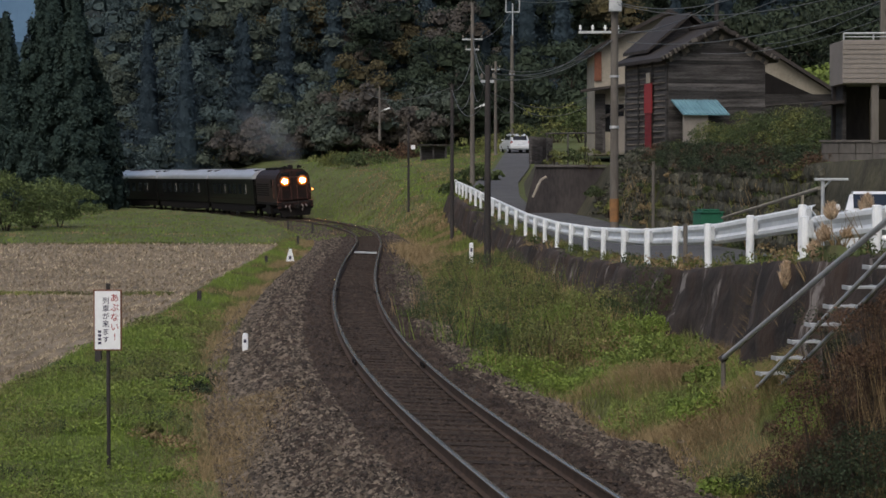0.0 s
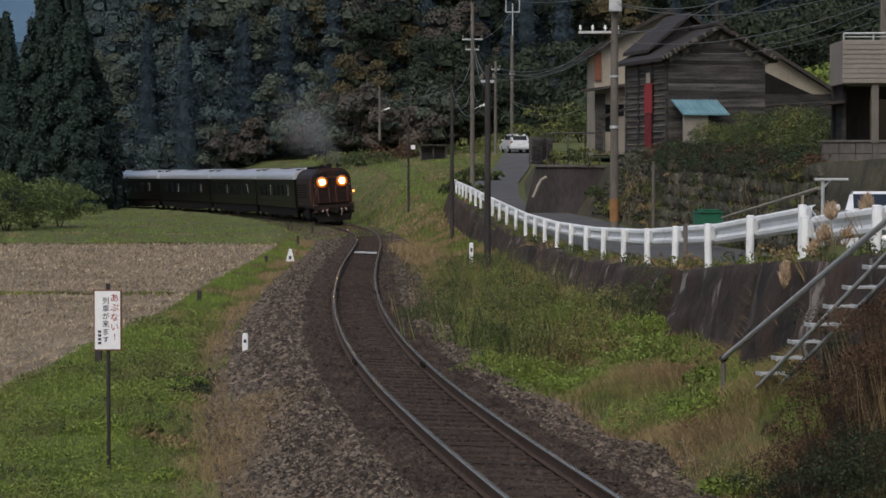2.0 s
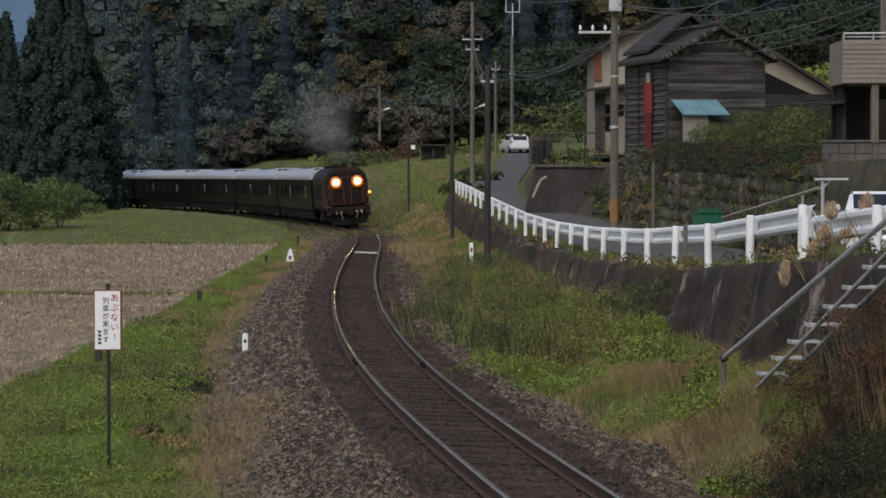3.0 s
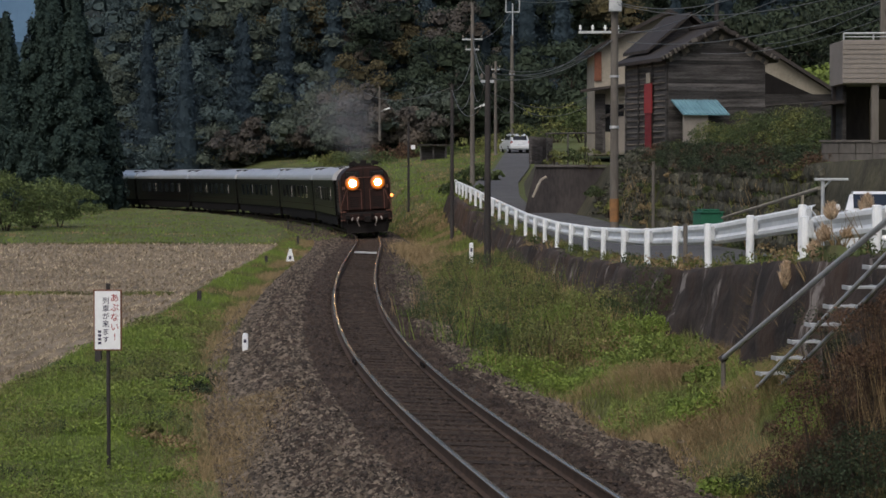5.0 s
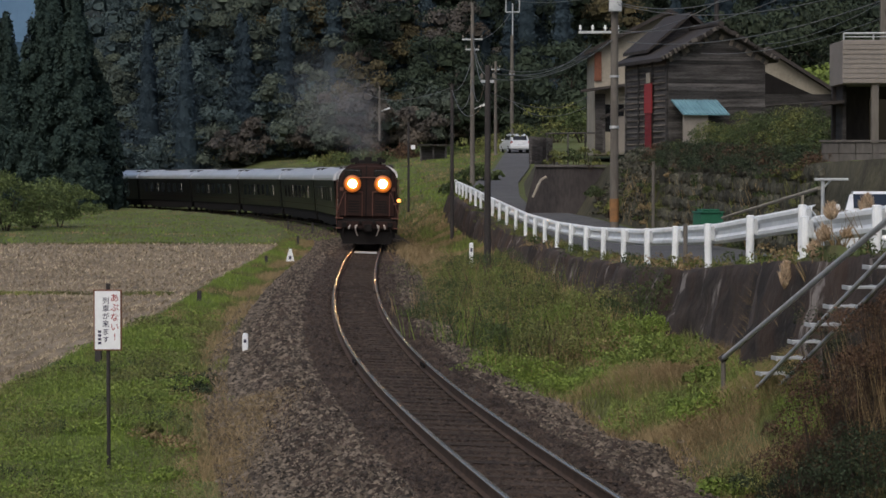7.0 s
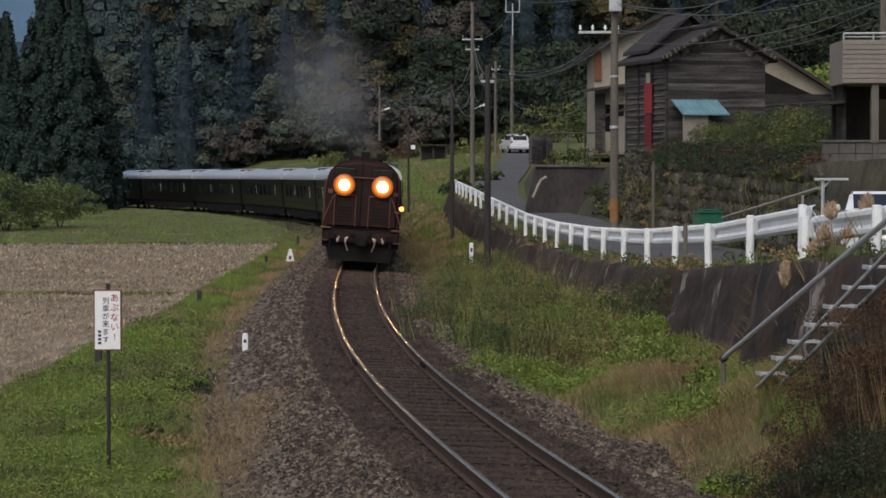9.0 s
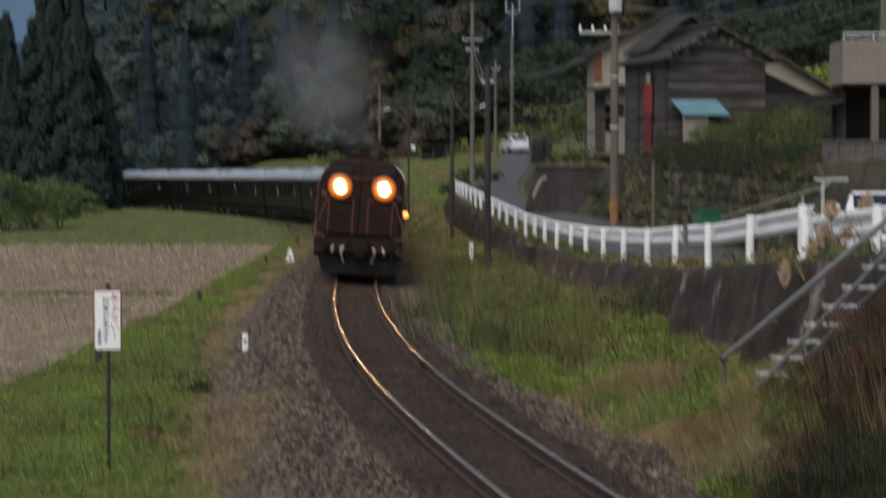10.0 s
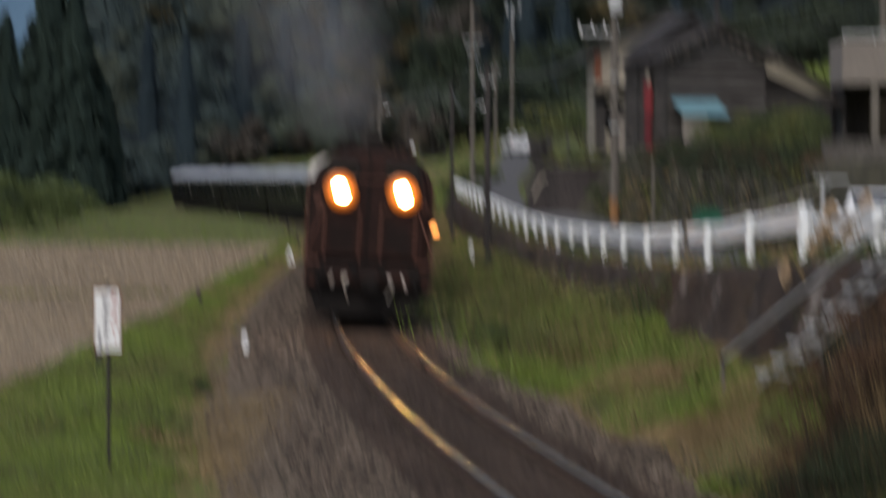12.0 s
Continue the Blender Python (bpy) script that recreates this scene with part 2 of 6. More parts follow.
sl.new(clear.outputs[0], veil.inputs[1])
sl.new(sn["Principled BSDF"].outputs[0], veil.inputs[2])
sl.new(veil.outputs[0], sn["Material Output"].inputs["Surface"])
M["clay"] = mat("crumbling_clay", (0.20, 0.17, 0.145), (0.08, 0.07, 0.062), 3, 0.95, bump=0.6, island=0.4)
M["orange"] = mat("orange_pole_band", (0.30, 0.15, 0.06), (0.18, 0.10, 0.05), 4, 0.8)


# ---- mesh helpers ----
def ob_of(name, bm, material, parent=None, label="", smooth=False):
    me = bpy.data.meshes.new(name)
    bm.normal_update()
    bm.to_mesh(me)
    bm.free()
    if smooth:
        me.polygons.foreach_set("use_smooth", [True] * len(me.polygons))
    mats = material if isinstance(material, (list, tuple)) else [material]
    for k in mats:
        me.materials.append(M[k])
    ob = new(name, me)
    ob.parent = parent
    if label:
        ob["label"] = label
    return ob


part = ob_of


def raw(name, verts, faces, material, parent=None, label=""):
    """A mesh object from numpy arrays; faces all of one corner count."""
    me = bpy.data.meshes.new(name)
    verts, faces = np.asarray(verts, np.float32), np.asarray(faces, np.int32)
    k = faces.shape[1]
    me.vertices.add(len(verts))
    me.vertices.foreach_set("co", verts.ravel())
    me.loops.add(faces.size)
    me.loops.foreach_set("vertex_index", faces.ravel())
    me.polygons.add(len(faces))
    me.polygons.foreach_set("loop_start", np.arange(0, faces.size, k, dtype=np.int32))
    me.update(calc_edges=True)
    me.materials.append(M[material])
    ob = new(name, me)
    ob.parent = parent
    if label:
        ob["label"] = label
    return ob


def thing(name, at=(0, 0, 0), turn=0.0, label="", category="", group="", kind=""):
    e = new(name)
    e.matrix_basis = pose(*at, 0, 0, turn)
    return tagged(e, label, category, group, kind)


def box(bm, a, b, bevel=0.0, m=None):
    """A box between two corners, its edges bevelled."""
    r = bmesh.ops.create_cube(bm, size=1.0)
    vs = r["verts"]
    size = [abs(b[i] - a[i]) for i in range(3)]
    mid = [(a[i] + b[i]) / 2 for i in range(3)]
    for v in vs:
        v.co = Vector([v.co[i] * size[i] + mid[i] for i in range(3)])
    if bevel:
        es = list({e for v in vs for e in v.link_edges})
        r2 = bmesh.ops.bevel(bm, geom=es, offset=bevel, segments=2, affect="EDGES", profile=0.6)
        vs = list({v for f in r2["faces"] for v in f.verts} | {v for v in vs if v.is_valid})
    if m is not None:
        bmesh.ops.transform(bm, matrix=m, verts=[v for v in vs if v.is_valid])
    return bm


def boxes(*pairs, bevel=0.01):
    bm = bmesh.new()
    for a, b in pairs:
        box(bm, a, b, bevel)
    return bm


def rod(bm, a, b, r0, r1=None, n=8):
    """A round bar from a to b."""
    a, b = Vector(a), Vector(b)
    d = b - a
    m = Matrix.Translation((a + b) / 2) @ d.to_track_quat("Z", "Y").to_matrix().to_4x4()
    bmesh.ops.create_cone(bm, cap_ends=True, segments=n, radius1=r0, radius2=r0 if r1 is None else r1, depth=d.length, matrix=m)
    return bm


def rods(*bars, n=8):
    bm = bmesh.new()
    for bar in bars:
        rod(bm, *bar, n=n)
    return bm


def prism(bm, outline, y0, y1):
    """The outline (x, z) pushed from y0 to y1."""
    a = [bm.verts.new((x, y0, z)) for x, z in outline]
    b = [bm.verts.new((x, y1, z)) for x, z in outline]
    k = len(outline)
    for i in range(k):
        bm.faces.new((a[i], a[(i + 1) % k], b[(i + 1) % k], b[i]))
    bm.faces.new(a[::-1])
    bm.faces.new(b)
    bmesh.ops.recalc_face_normals(bm, faces=bm.faces[:])
    return bm


def rng(seed):
    return np.random.default_rng(seed)


def lumps(centres, radii, seed, squash=0.85):
    """Rough rounded masses of foliage, on which the outer leaves sit."""
    g = np.array([-1.0, 0.0, 1.0])
    ids, verts, faces = {}, [], []

    def at(p):
        if p not in ids:
            ids[p] = len(verts)
            v = np.array(p)
            verts.append(v / np.linalg.norm(v))
        return ids[p]

    for axis in range(3):
        for s in (-1.0, 1.0):
            for i in range(2):
                for j in range(2):
                    quad = []
                    for a, b in ((i, j), (i + 1, j), (i + 1, j + 1), (i, j + 1)):
                        p = [g[a], g[b]]
                        p.insert(axis, s)
                        quad.append(at(tuple(float(q) for q in p)))
                    faces.append(quad if s > 0 else quad[::-1])
    verts, faces = np.array(verts), np.array(faces)
    r = rng(seed)
    n, k = len(centres), len(verts)
    v = verts[None] * r.uniform(0.72, 1.18, (n, k, 1)) * np.array([1, 1, squash])
    v = v * np.asarray(radii)[:, None, None] + np.asarray(centres)[:, None, :]
    return v.reshape(-1, 3), (faces[None] + k * np.arange(n)[:, None, None]).reshape(-1, 4)


def leaves(centres, size, seed, out=None, flat=0.5, aspect=0.7):
    """Small four-cornered leaves about the centres, each turned at random, leaning to the directions in out."""
    r = rng(seed)
    n = len(centres)
    d = r.normal(size=(n, 3))
    if out is not None:
        d = d * flat + out
    d /= np.linalg.norm(d, axis=1, keepdims=True) + 1e-9
    h = r.normal(size=(n, 3))
    u = np.cross(d, h)
    u /= np.linalg.norm(u, axis=1, keepdims=True) + 1e-9
    v = np.cross(d, u)
    s = (np.asarray(size) * r.uniform(0.6, 1.3, n))[:, None]
    u, v = u * s, v * s * aspect
    bend = d * s * 0.25
    verts = np.stack([centres - u, centres - v * 0.8 + bend, centres + u, centres + v * 0.8 + bend], 1).reshape(-1, 3)
    return verts, np.arange(4 * n).reshape(n, 4)


def sprigs(centres, size, seed, out, flat=0.3):
    """Three-cornered leaf sprays about the centres, leaning outwards."""
    r = rng(seed)
    n = len(centres)
    d = r.normal(size=(n, 3)) * flat + out
    d /= np.linalg.norm(d, axis=1, keepdims=True) + 1e-9
    u = np.cross(d, r.normal(size=(n, 3)))
    u /= np.linalg.norm(u, axis=1, keepdims=True) + 1e-9
    v = np.cross(d, u)
    s = (np.asarray(size) * r.uniform(0.6, 1.35, n))[:, None]
    verts = np.stack([centres - u * s, centres + u * s * 0.6 - v * s * 0.7, centres + v * s * 0.9 + d * s * 0.3], 1).reshape(-1, 3)
    return verts, np.arange(3 * n).reshape(n, 3)


def blades(roots, height, width, seed, lean=0.35):
    """Grass blades: thin bent three-cornered strips on the roots."""
    r = rng(seed)
    n = len(roots)
    a = r.uniform(0, 2 * math.pi, n)
    h = np.asarray(height) * r.uniform(0.5, 1.3, n)
    w = np.asarray(width) * r.uniform(0.6, 1.3, n)
    side = np.stack([np.cos(a), np.sin(a), np.zeros(n)], 1) * w[:, None]
    b = r.uniform(0, 2 * math.pi, n)
    tip = np.stack([np.cos(b) * lean, np.sin(b) * lean, np.ones(n)], 1) * h[:, None]
    verts = np.stack([roots - side, roots + side, roots + tip], 1).reshape(-1, 3)
    return verts, np.arange(3 * n).reshape(n, 3)


def merge(*sets):
    if len({f.shape[1] for _, f in sets}) > 1:
        sets = [(v, f if f.shape[1] == 3 else np.concatenate([f[:, :3], f[:, [0, 2, 3]]])) for v, f in sets]
    vs, fs, k = [], [], 0
    for v, f in sets:
        vs.append(v)
        fs.append(f + k)
        k += len(v)
    return np.concatenate(vs), np.concatenate(fs)


# ---- the plan: track, road, terrain ----
SLOPE_Y = (-60, 20, 24, 36, 48, 60, 75, 90, 105, 120, 150, 180, 210, 240, 270, 300, 340)
SLOPE = (-0.145, -0.145, -0.138, -0.111, -0.073, -0.045, -0.027, -0.017, -0.020, -0.045, -0.142, -0.243, -0.348, -0.462, -0.585, -0.72, -0.93)
TY = np.arange(-60, 340.01, 0.5)
TX = np.concatenate([[0], np.cumsum(np.interp(TY[:-1] + 0.25, SLOPE_Y, SLOPE) * 0.5)])
TX = TX - np.interp(66.4, TY, TX) - 2.44
TX = TX - np.interp(TY, (22, 28, 34, 40, 47, 56, 66), (0.185, 0.185, 0.175, 0.13, 0.07, 0.025, 0.0))
TS = np.concatenate([[0], np.cumsum(np.hypot(np.diff(TX), np.diff(TY)))])


def track_x(y):
    return np.interp(y, TY, TX)


def rail_z(y):
    """Height of the rail heads: level far off, falling a little towards the camera."""
    return np.interp(y, (-60, 22, 30, 38, 48, 60), (0.0, 0.0, 0.0, 0.0, 0.0, 0.0))


def cant(y):
    """Lean of the track in degrees: to the right on the near bend, to the left on the far one."""
    return np.interp(y, (-60, 42, 70, 88, 108, 135, 340), (2.6, 2.6, 4.2, 3.4, 0.5, -4.5, -5.0))


def on_track(s):
    y = np.interp(s, TS, TY)
    return Vector((float(track_x(y)), float(y), float(rail_z(y))))


def arc_at(y):
    return float(np.interp(y, TY, TS))


WALL_Y = (-40, 20, 31, 40, 48, 56, 64, 72, 82, 90, 101, 117, 134, 150, 165, 190, 240)
WALL_X = (8.0, 5.3, 4.75, 4.38, 4.07, 3.74, 3.42, 3.07, 2.70, 2.27, 1.80, 1.11, 0.51, 1.5, 2.8, 4.2, 6.2)
ROAD_Y = (-40, 20, 31, 40, 50, 60, 70, 82, 90, 101, 117, 134, 150, 165, 190, 240)
ROAD_Z = (3.0, 2.5, 1.98, 1.52, 1.20, 1.03, 0.97, 1.02, 1.21, 1.43, 1.80, 2.05, 2.75, 3.5, 4.9, 6.5)
BANK_Y = (-40, 30, 50, 76, 86, 96, 104, 110, 125, 147, 165, 190, 240)
BANK_X = (12, 10, 9, 7.9, 7.1, 6.3, 5.2, 4.3, 4.4, 5.0, 6.3, 7.6, 9.6)


def wall_x(y):
    return float(np.interp(y, WALL_Y, WALL_X))


def road_z(y):
    return float(np.interp(y, ROAD_Y, ROAD_Z))


def bank_x(y):
    return float(np.interp(y, BANK_Y, BANK_X))


def terrace_z(y):
    return float(np.interp(y, (-40, 60, 96, 101, 112, 140, 190, 240), (3.2, 3.4, 4.1, 3.4, 3.6, 4.6, 6.2, 8.0)))


def wall_foot(y):
    """The height of the ground at the foot of the retaining wall."""
    if y > 150:
        return road_z(y) - 0.1
    return float(np.interp(y, (-40, 20, 28, 33, 40, 46, 60, 80, 105, 124, 137, 150), (0.3, 0.3, 0.55, 0.55, 0.40, 0.34, 0.2, 0.2, 0.25, 0.45, 1.4, road_z(150) - 0.1)))


def field_edge(y):
    return float(track_x(y)) - float(np.interp(y, (-40, 20, 30, 38, 60, 120, 200), (9, 8, 7.2, 6.4, 4.9, 4.4, 4.4)))


def profile(y):
    """Cross-section of the ground at y: stations (x, z, pieces to the next, kind)."""
    tx, rz = float(track_x(y)), float(rail_z(y))
    fx = field_edge(y)
    far = max(0.0, y - 126)
    fz = -0.55 + rz * 0.5 + min(0.42, far * 0.008)
    wx, wf, zr = wall_x(y), wall_foot(y), road_z(y)
    bx, zt = bank_x(y), terrace_z(y)
    q = math.tan(radians(float(cant(y))))
    ex = max(wx - 0.35, tx + 2.8)
    mx = tx + 2.4 + 0.38 * (ex - tx - 2.4)
    mz = rz - 0.48 + (0.38 + 0.34 * min(1.0, max(0.0, (y - 120) / 35))) * (wf - rz + 0.48)
    left_kind = "field" if y < 126 else "grass"
    st = [(-900, fz, 10, "grass"), (-110, fz, 8, "grass"), (min(-62, fx - 5), fz, 20, left_kind)]
    st += [(fx - 0.3, fz, 2, "grass"), (fx + 0.5, fz + 0.22, 8, "grass"), (tx - 3.0, rz - 0.50, 3, "ballast"), (tx - 1.7, rz - 0.20 + 1.7 * q, 2, "ballast"), (tx - 1.05, rz - 0.14 + 1.05 * q, 1, "ballast"), (tx - 0.74, rz - 0.15 + 0.74 * q, 1, "ballast"), (tx - 0.68, rz - 0.19 + 0.68 * q, 2, "ballast")]
    st += [(tx + 0.68, rz - 0.19 - 0.68 * q, 1, "ballast"), (tx + 0.74, rz - 0.15 - 0.74 * q, 1, "ballast"), (tx + 1.05, rz - 0.14 - 1.05 * q, 1, "ballast"), (tx + 1.7, rz - 0.20 - 1.7 * q, 2, "ballast"), (tx + 2.4, rz - 0.48, 6, "grass"), (mx, mz, 8, "grass"), (ex, wf, 1, "grass")]
    st += [(max(wx, tx + 2.9), zr if y > 136 else zr - 0.02, 2, "grass"), (wx + 0.7, zr, 4, "grass"), (bx, zr, 3, "bank"), (bx + float(np.interp(y, (46, 52, 84, 92, 97), (1.3, 0.35, 0.35, 0.9, 1.3))), zt, 8, "grass"), (bx + 20, zt + 0.6, 8, "hill"), (bx + 120, zt + 48, 4, "hill"), (900, zt + 130, 1, "hill")]
    return st


def far_lift(x, y):
    """Height of the wooded hill that rises behind the track; it ends on the far left."""
    start = 248.0 if x > -20 else max(248.0, float(np.interp(-x, -TX, TY)) + 16)
    end = (x / max(y, 1.0) + 0.170) / 0.02 if y < 400 else (x + 62) / 20
    return max(0.0, min(y, 420.0) - start) * 0.45 * min(1.0, max(0.0, end))


def mound(x, y):
    """Low grassy humps between the track and the foot of the steps."""
    near = math.exp(-(((y - 28.6 - 0.5 * (x - 3.0)) / 1.3) ** 2)) * min(1.0, max(0.0, (x - 1.3) / 1.6)) * min(1.0, max(0.0, (5.2 - x) / 0.6))
    far = math.exp(-(((y - 35.0 + 0.2 * (x - 2.4)) / 1.2) ** 2)) * math.exp(-(((x - 2.5) / 0.8) ** 2))
    left = math.exp(-(((y - 34.0) / 3.0) ** 2)) * math.exp(-(((x + 3.7) / 0.8) ** 2))
    return 0.30 * near + 0.20 * far + 0.14 * left


def ripple(x, y, kind):
    """Small unevenness of the ground."""
    if kind == "ballast" or not (-60 < x < 40 and y < 250):
        return 0.0
    bx, tx = bank_x(min(y, 330)), float(track_x(min(y, 330)))
    fade = min(1.0, max(0.0, max(tx - 3.0 - x, x - tx - 2.4) / 0.8))
    return fade * (0.10 if kind == "grass" else 0.04) * noise.noise(Vector((x * 0.55, y * 0.4, 0.3))) * (0.35 if bx - 6 < x < bx else 1)


def build_ground():
    kinds = ("grass", "field", "ballast", "hill", "bank")
    ys = list(np.arange(-40, 20, 5.0)) + list(np.arange(20, 130, 1.0)) + list(np.arange(130, 260, 2.0)) + list(np.arange(260, 420, 8.0)) + [480, 600, 900]
    verts, faces, slots = [], [], []
    width = None
    for y in ys:
        row = []
        st = profile(min(y, 330))
        for (x0, z0, k, kind), (x1, z1, _, _) in zip(st, st[1:]):
            for i in range(k):
                f = i / k
                x, z = x0 + (x1 - x0) * f, z0 + (z1 - z0) * f + far_lift(x0 + (x1 - x0) * f, y) + mound(x0 + (x1 - x0) * f, y)
                z += ripple(x, y, kind)
                row.append((x, y, z, kinds.index(kind)))
        row.append((st[-1][0], y, st[-1][1] + far_lift(900, y), 0))
        width = len(row)
        verts += row
    for j in range(len(ys) - 1):
        for i in range(width - 1):
            a = j * width + i
            faces.append((a, a + 1, a + width + 1, a + width))
            slots.append(verts[a][3] if ys[j] < 254 else 3)
    me = bpy.data.meshes.new("ground")
    me.from_pydata([v[:3] for v in verts], [], faces)
    for k in kinds:
        me.materials.append(M[k])
    me.polygons.foreach_set("material_index", slots)
    me.polygons.foreach_set("use_smooth", [True] * len(faces))
    return tagged(new("ground", me), "rural ground with grass verges, harvested field and ballast bed", "ground", kind="structure")


GROUND = build_ground()


def ground_z(x, y):
    """Height of the ground's cross-section at a place."""
    st = profile(min(y, 330))
    xs = [s[0] for s in st]
    kind = st[max(0, min(len(st) - 1, int(np.searchsorted(xs, x)) - 1))][3]
    return float(np.interp(x, xs, [s[1] for s in st])) + far_lift(x, y) + mound(x, y) + ripple(x, y, kind)


def on_ground(xy):
    """Ground places for many (x, y)."""
    return np.array([(x, y, ground_z(x, y) - 0.03) for x, y in xy])


def ribbon(name, y0, y1, step, outline, material, label, category, kind="structure", parent=None):
    """A strip that follows the plan: outline(y) gives a closed section of (x, z)."""
    ys = np.arange(y0, y1 + 1e-6, step)
    bm = bmesh.new()
    rows = [[bm.verts.new((x, y, z)) for x, z in outline(float(y))] for y in ys]
    for a, b in zip(rows, rows[1:]):
        for i in range(len(a)):
            k = (i + 1) % len(a)
            bm.faces.new((a[i], a[k], b[k], b[i]))
    bm.faces.new(rows[0][::-1])
    bm.faces.new(rows[-1])
    bmesh.ops.recalc_face_normals(bm, faces=bm.faces[:])
    ob = ob_of(name, bm, material, parent)
    return tagged(ob, label, category, kind=kind)


def build_road():
    ribbon("road", -40, 240, 2, lambda y: [(wall_x(y) + 0.75, road_z(y) - 0.2), (wall_x(y) + 0.75, road_z(y) + 0.05), (bank_x(y) - 0.35, road_z(y) + 0.06), (bank_x(y) - 0.35, road_z(y) - 0.2)], "asphalt", "narrow grey asphalt lane climbing past the houses", "road")
    # the wall: a battered face of uneven stone, with slanting ribs
    ys, k = np.arange(-30, 136.2, 0.5), 9
    bm = bmesh.new()
    rows = []
    for y in ys:
        foot, top = wall_foot(y) - 0.4, road_z(y) - 0.02
        row = []
        for i in range(k + 1):
            f = i / k
            x, z = wall_x(y) - 0.55 + 0.43 * f, foot + (top - foot) * f
            n = noise.noise(Vector((y * 0.55, z * 1.1, 4.4))) * 0.13 + noise.noise(Vector((y * 1.9, z * 3.3, 1.4))) * 0.08 - 0.10 * ((y * 0.29 + z * 0.35 + 0.3 * noise.noise(Vector((y * 0.1, 0, 2)))) % 1.0)
            row.append(bm.verts.new((x + n, y, z + (0.05 * n if i < k else 0.6 * n))))
        row.append(bm.verts.new((wall_x(y) + 0.35, y, road_z(y) + 0.03)))
        row.append(bm.verts.new((wall_x(y) + 0.35, y, foot)))
        rows.append(row)
    for p, q in zip(rows, rows[1:]):
        for i in range(len(p)):
            j = (i + 1) % len(p)
            bm.faces.new((p[i], p[j], q[j], q[i]))
    bmesh.ops.recalc_face_normals(bm, faces=bm.faces[:])
    wall = tagged(ob_of("retaining_wall", bm, "wall", smooth=True), "dark stained stone retaining wall under the lane", "wall", kind="structure")
    r = random.Random(12)
    for y in (33.4, 37.0, 44.5, 51.5, 57.0, 63.0, 70.0, 77.5, 86.0, 97.0, 110.0, 122.0):
        foot, top = wall_foot(y) - 0.3, road_z(y) - 0.1
        slant = r.uniform(0.5, 1.1)
        rib = bmesh.new()
        rod(rib, (wall_x(y) - 0.52, y - slant, foot), (wall_x(y) - 0.10, y, top), r.uniform(0.07, 0.11), 0.06, 7)
        for v in rib.verts:
            v.co += Vector((noise.noise(v.co * 2.1) * 0.05, noise.noise(v.co * 1.7) * 0.06, 0))
        part("stone_rib", rib, "dark_concrete", wall)


build_road()


# ---- the railway track ----
def build_track():
    track = thing("railway_track", label="single narrow-gauge track with rusty rails on dark sleepers", category="railway track", kind="structure")
    head = ((-0.033, -0.015), (-0.033, -0.035), (-0.012, -0.05), (-0.012, -0.13), (-0.06, -0.145), (-0.06, -0.155), (0.06, -0.155), (0.06, -0.145), (0.012, -0.13), (0.012, -0.05), (0.033, -0.035), (0.033, -0.015))
    cap = ((-0.034, -0.015), (-0.031, -0.005), (-0.024, -0.0008), (0.0, 0.0), (0.024, -0.0008), (0.031, -0.005), (0.034, -0.015))
    ss = np.arange(2, TS[-1] - 2, 1.0)
    for side in (-1, 1):
        for outline, key, name in ((head, "rail", "rail"), (cap, "rail_top", "rail_head")):
            bm = bmesh.new()
            rows = []
            for s in ss:
                p, q = on_track(s - 0.5), on_track(s + 0.5)
                d = (q - p).normalized()
                right = Vector((d.y, -d.x, 0)).normalized()
                c = on_track(s)
                lean = -math.tan(radians(float(cant(c.y))))
                rows.append([bm.verts.new(c + right * (side * 0.566 + x) + Vector((0, 0, z + (side * 0.566 + x) * lean))) for x, z in outline])
            for a, b in zip(rows, rows[1:]):
                for i in range(len(a)):
                    k = (i + 1) % len(a)
                    bm.faces.new((a[i], a[k], b[k], b[i]))
            bmesh.ops.recalc_face_normals(bm, faces=bm.faces[:])
            part(name, bm, key, track, "worn bright running surface" if key == "rail_top" else "", smooth=key == "rail_top")
    return track


TRACK = build_track()


def build_sleepers():
    kinds = []
    for k in range(3):
        bm = boxes(((-1.05, -0.1, -0.14), (1.05, 0.1, 0.0)), bevel=0.02)
        r = random.Random(k)
        for v in bm.verts:
            v.co += Vector((r.uniform(-0.02, 0.02), r.uniform(-0.008, 0.008), r.uniform(-0.012, 0.006)))
        me = bpy.data.meshes.new("sleeper")
        bm.to_mesh(me)
        bm.free()
        me.materials.append(M["sleeper"])
        kinds.append(me)
    r = random.Random(5)
    s = arc_at(15)
    for i in range(230):
        ob = new("sleeper", kinds[i % 3])
        ob.parent = TRACK
        p, d = on_track(s), on_track(s + 0.5) - on_track(s - 0.5)
        ob.matrix_basis = pose(p.x, p.y, p.z - 0.16, 0, float(cant(p.y)), math.degrees(math.atan2(-d.x, d.y)) + r.uniform(-1, 1))
        s += 0.61 + r.uniform(-0.03, 0.03)


# ---- the train ----
COACH_LEN, ENGINE_LEN, GAP = 19.2, 10.6, 0.6


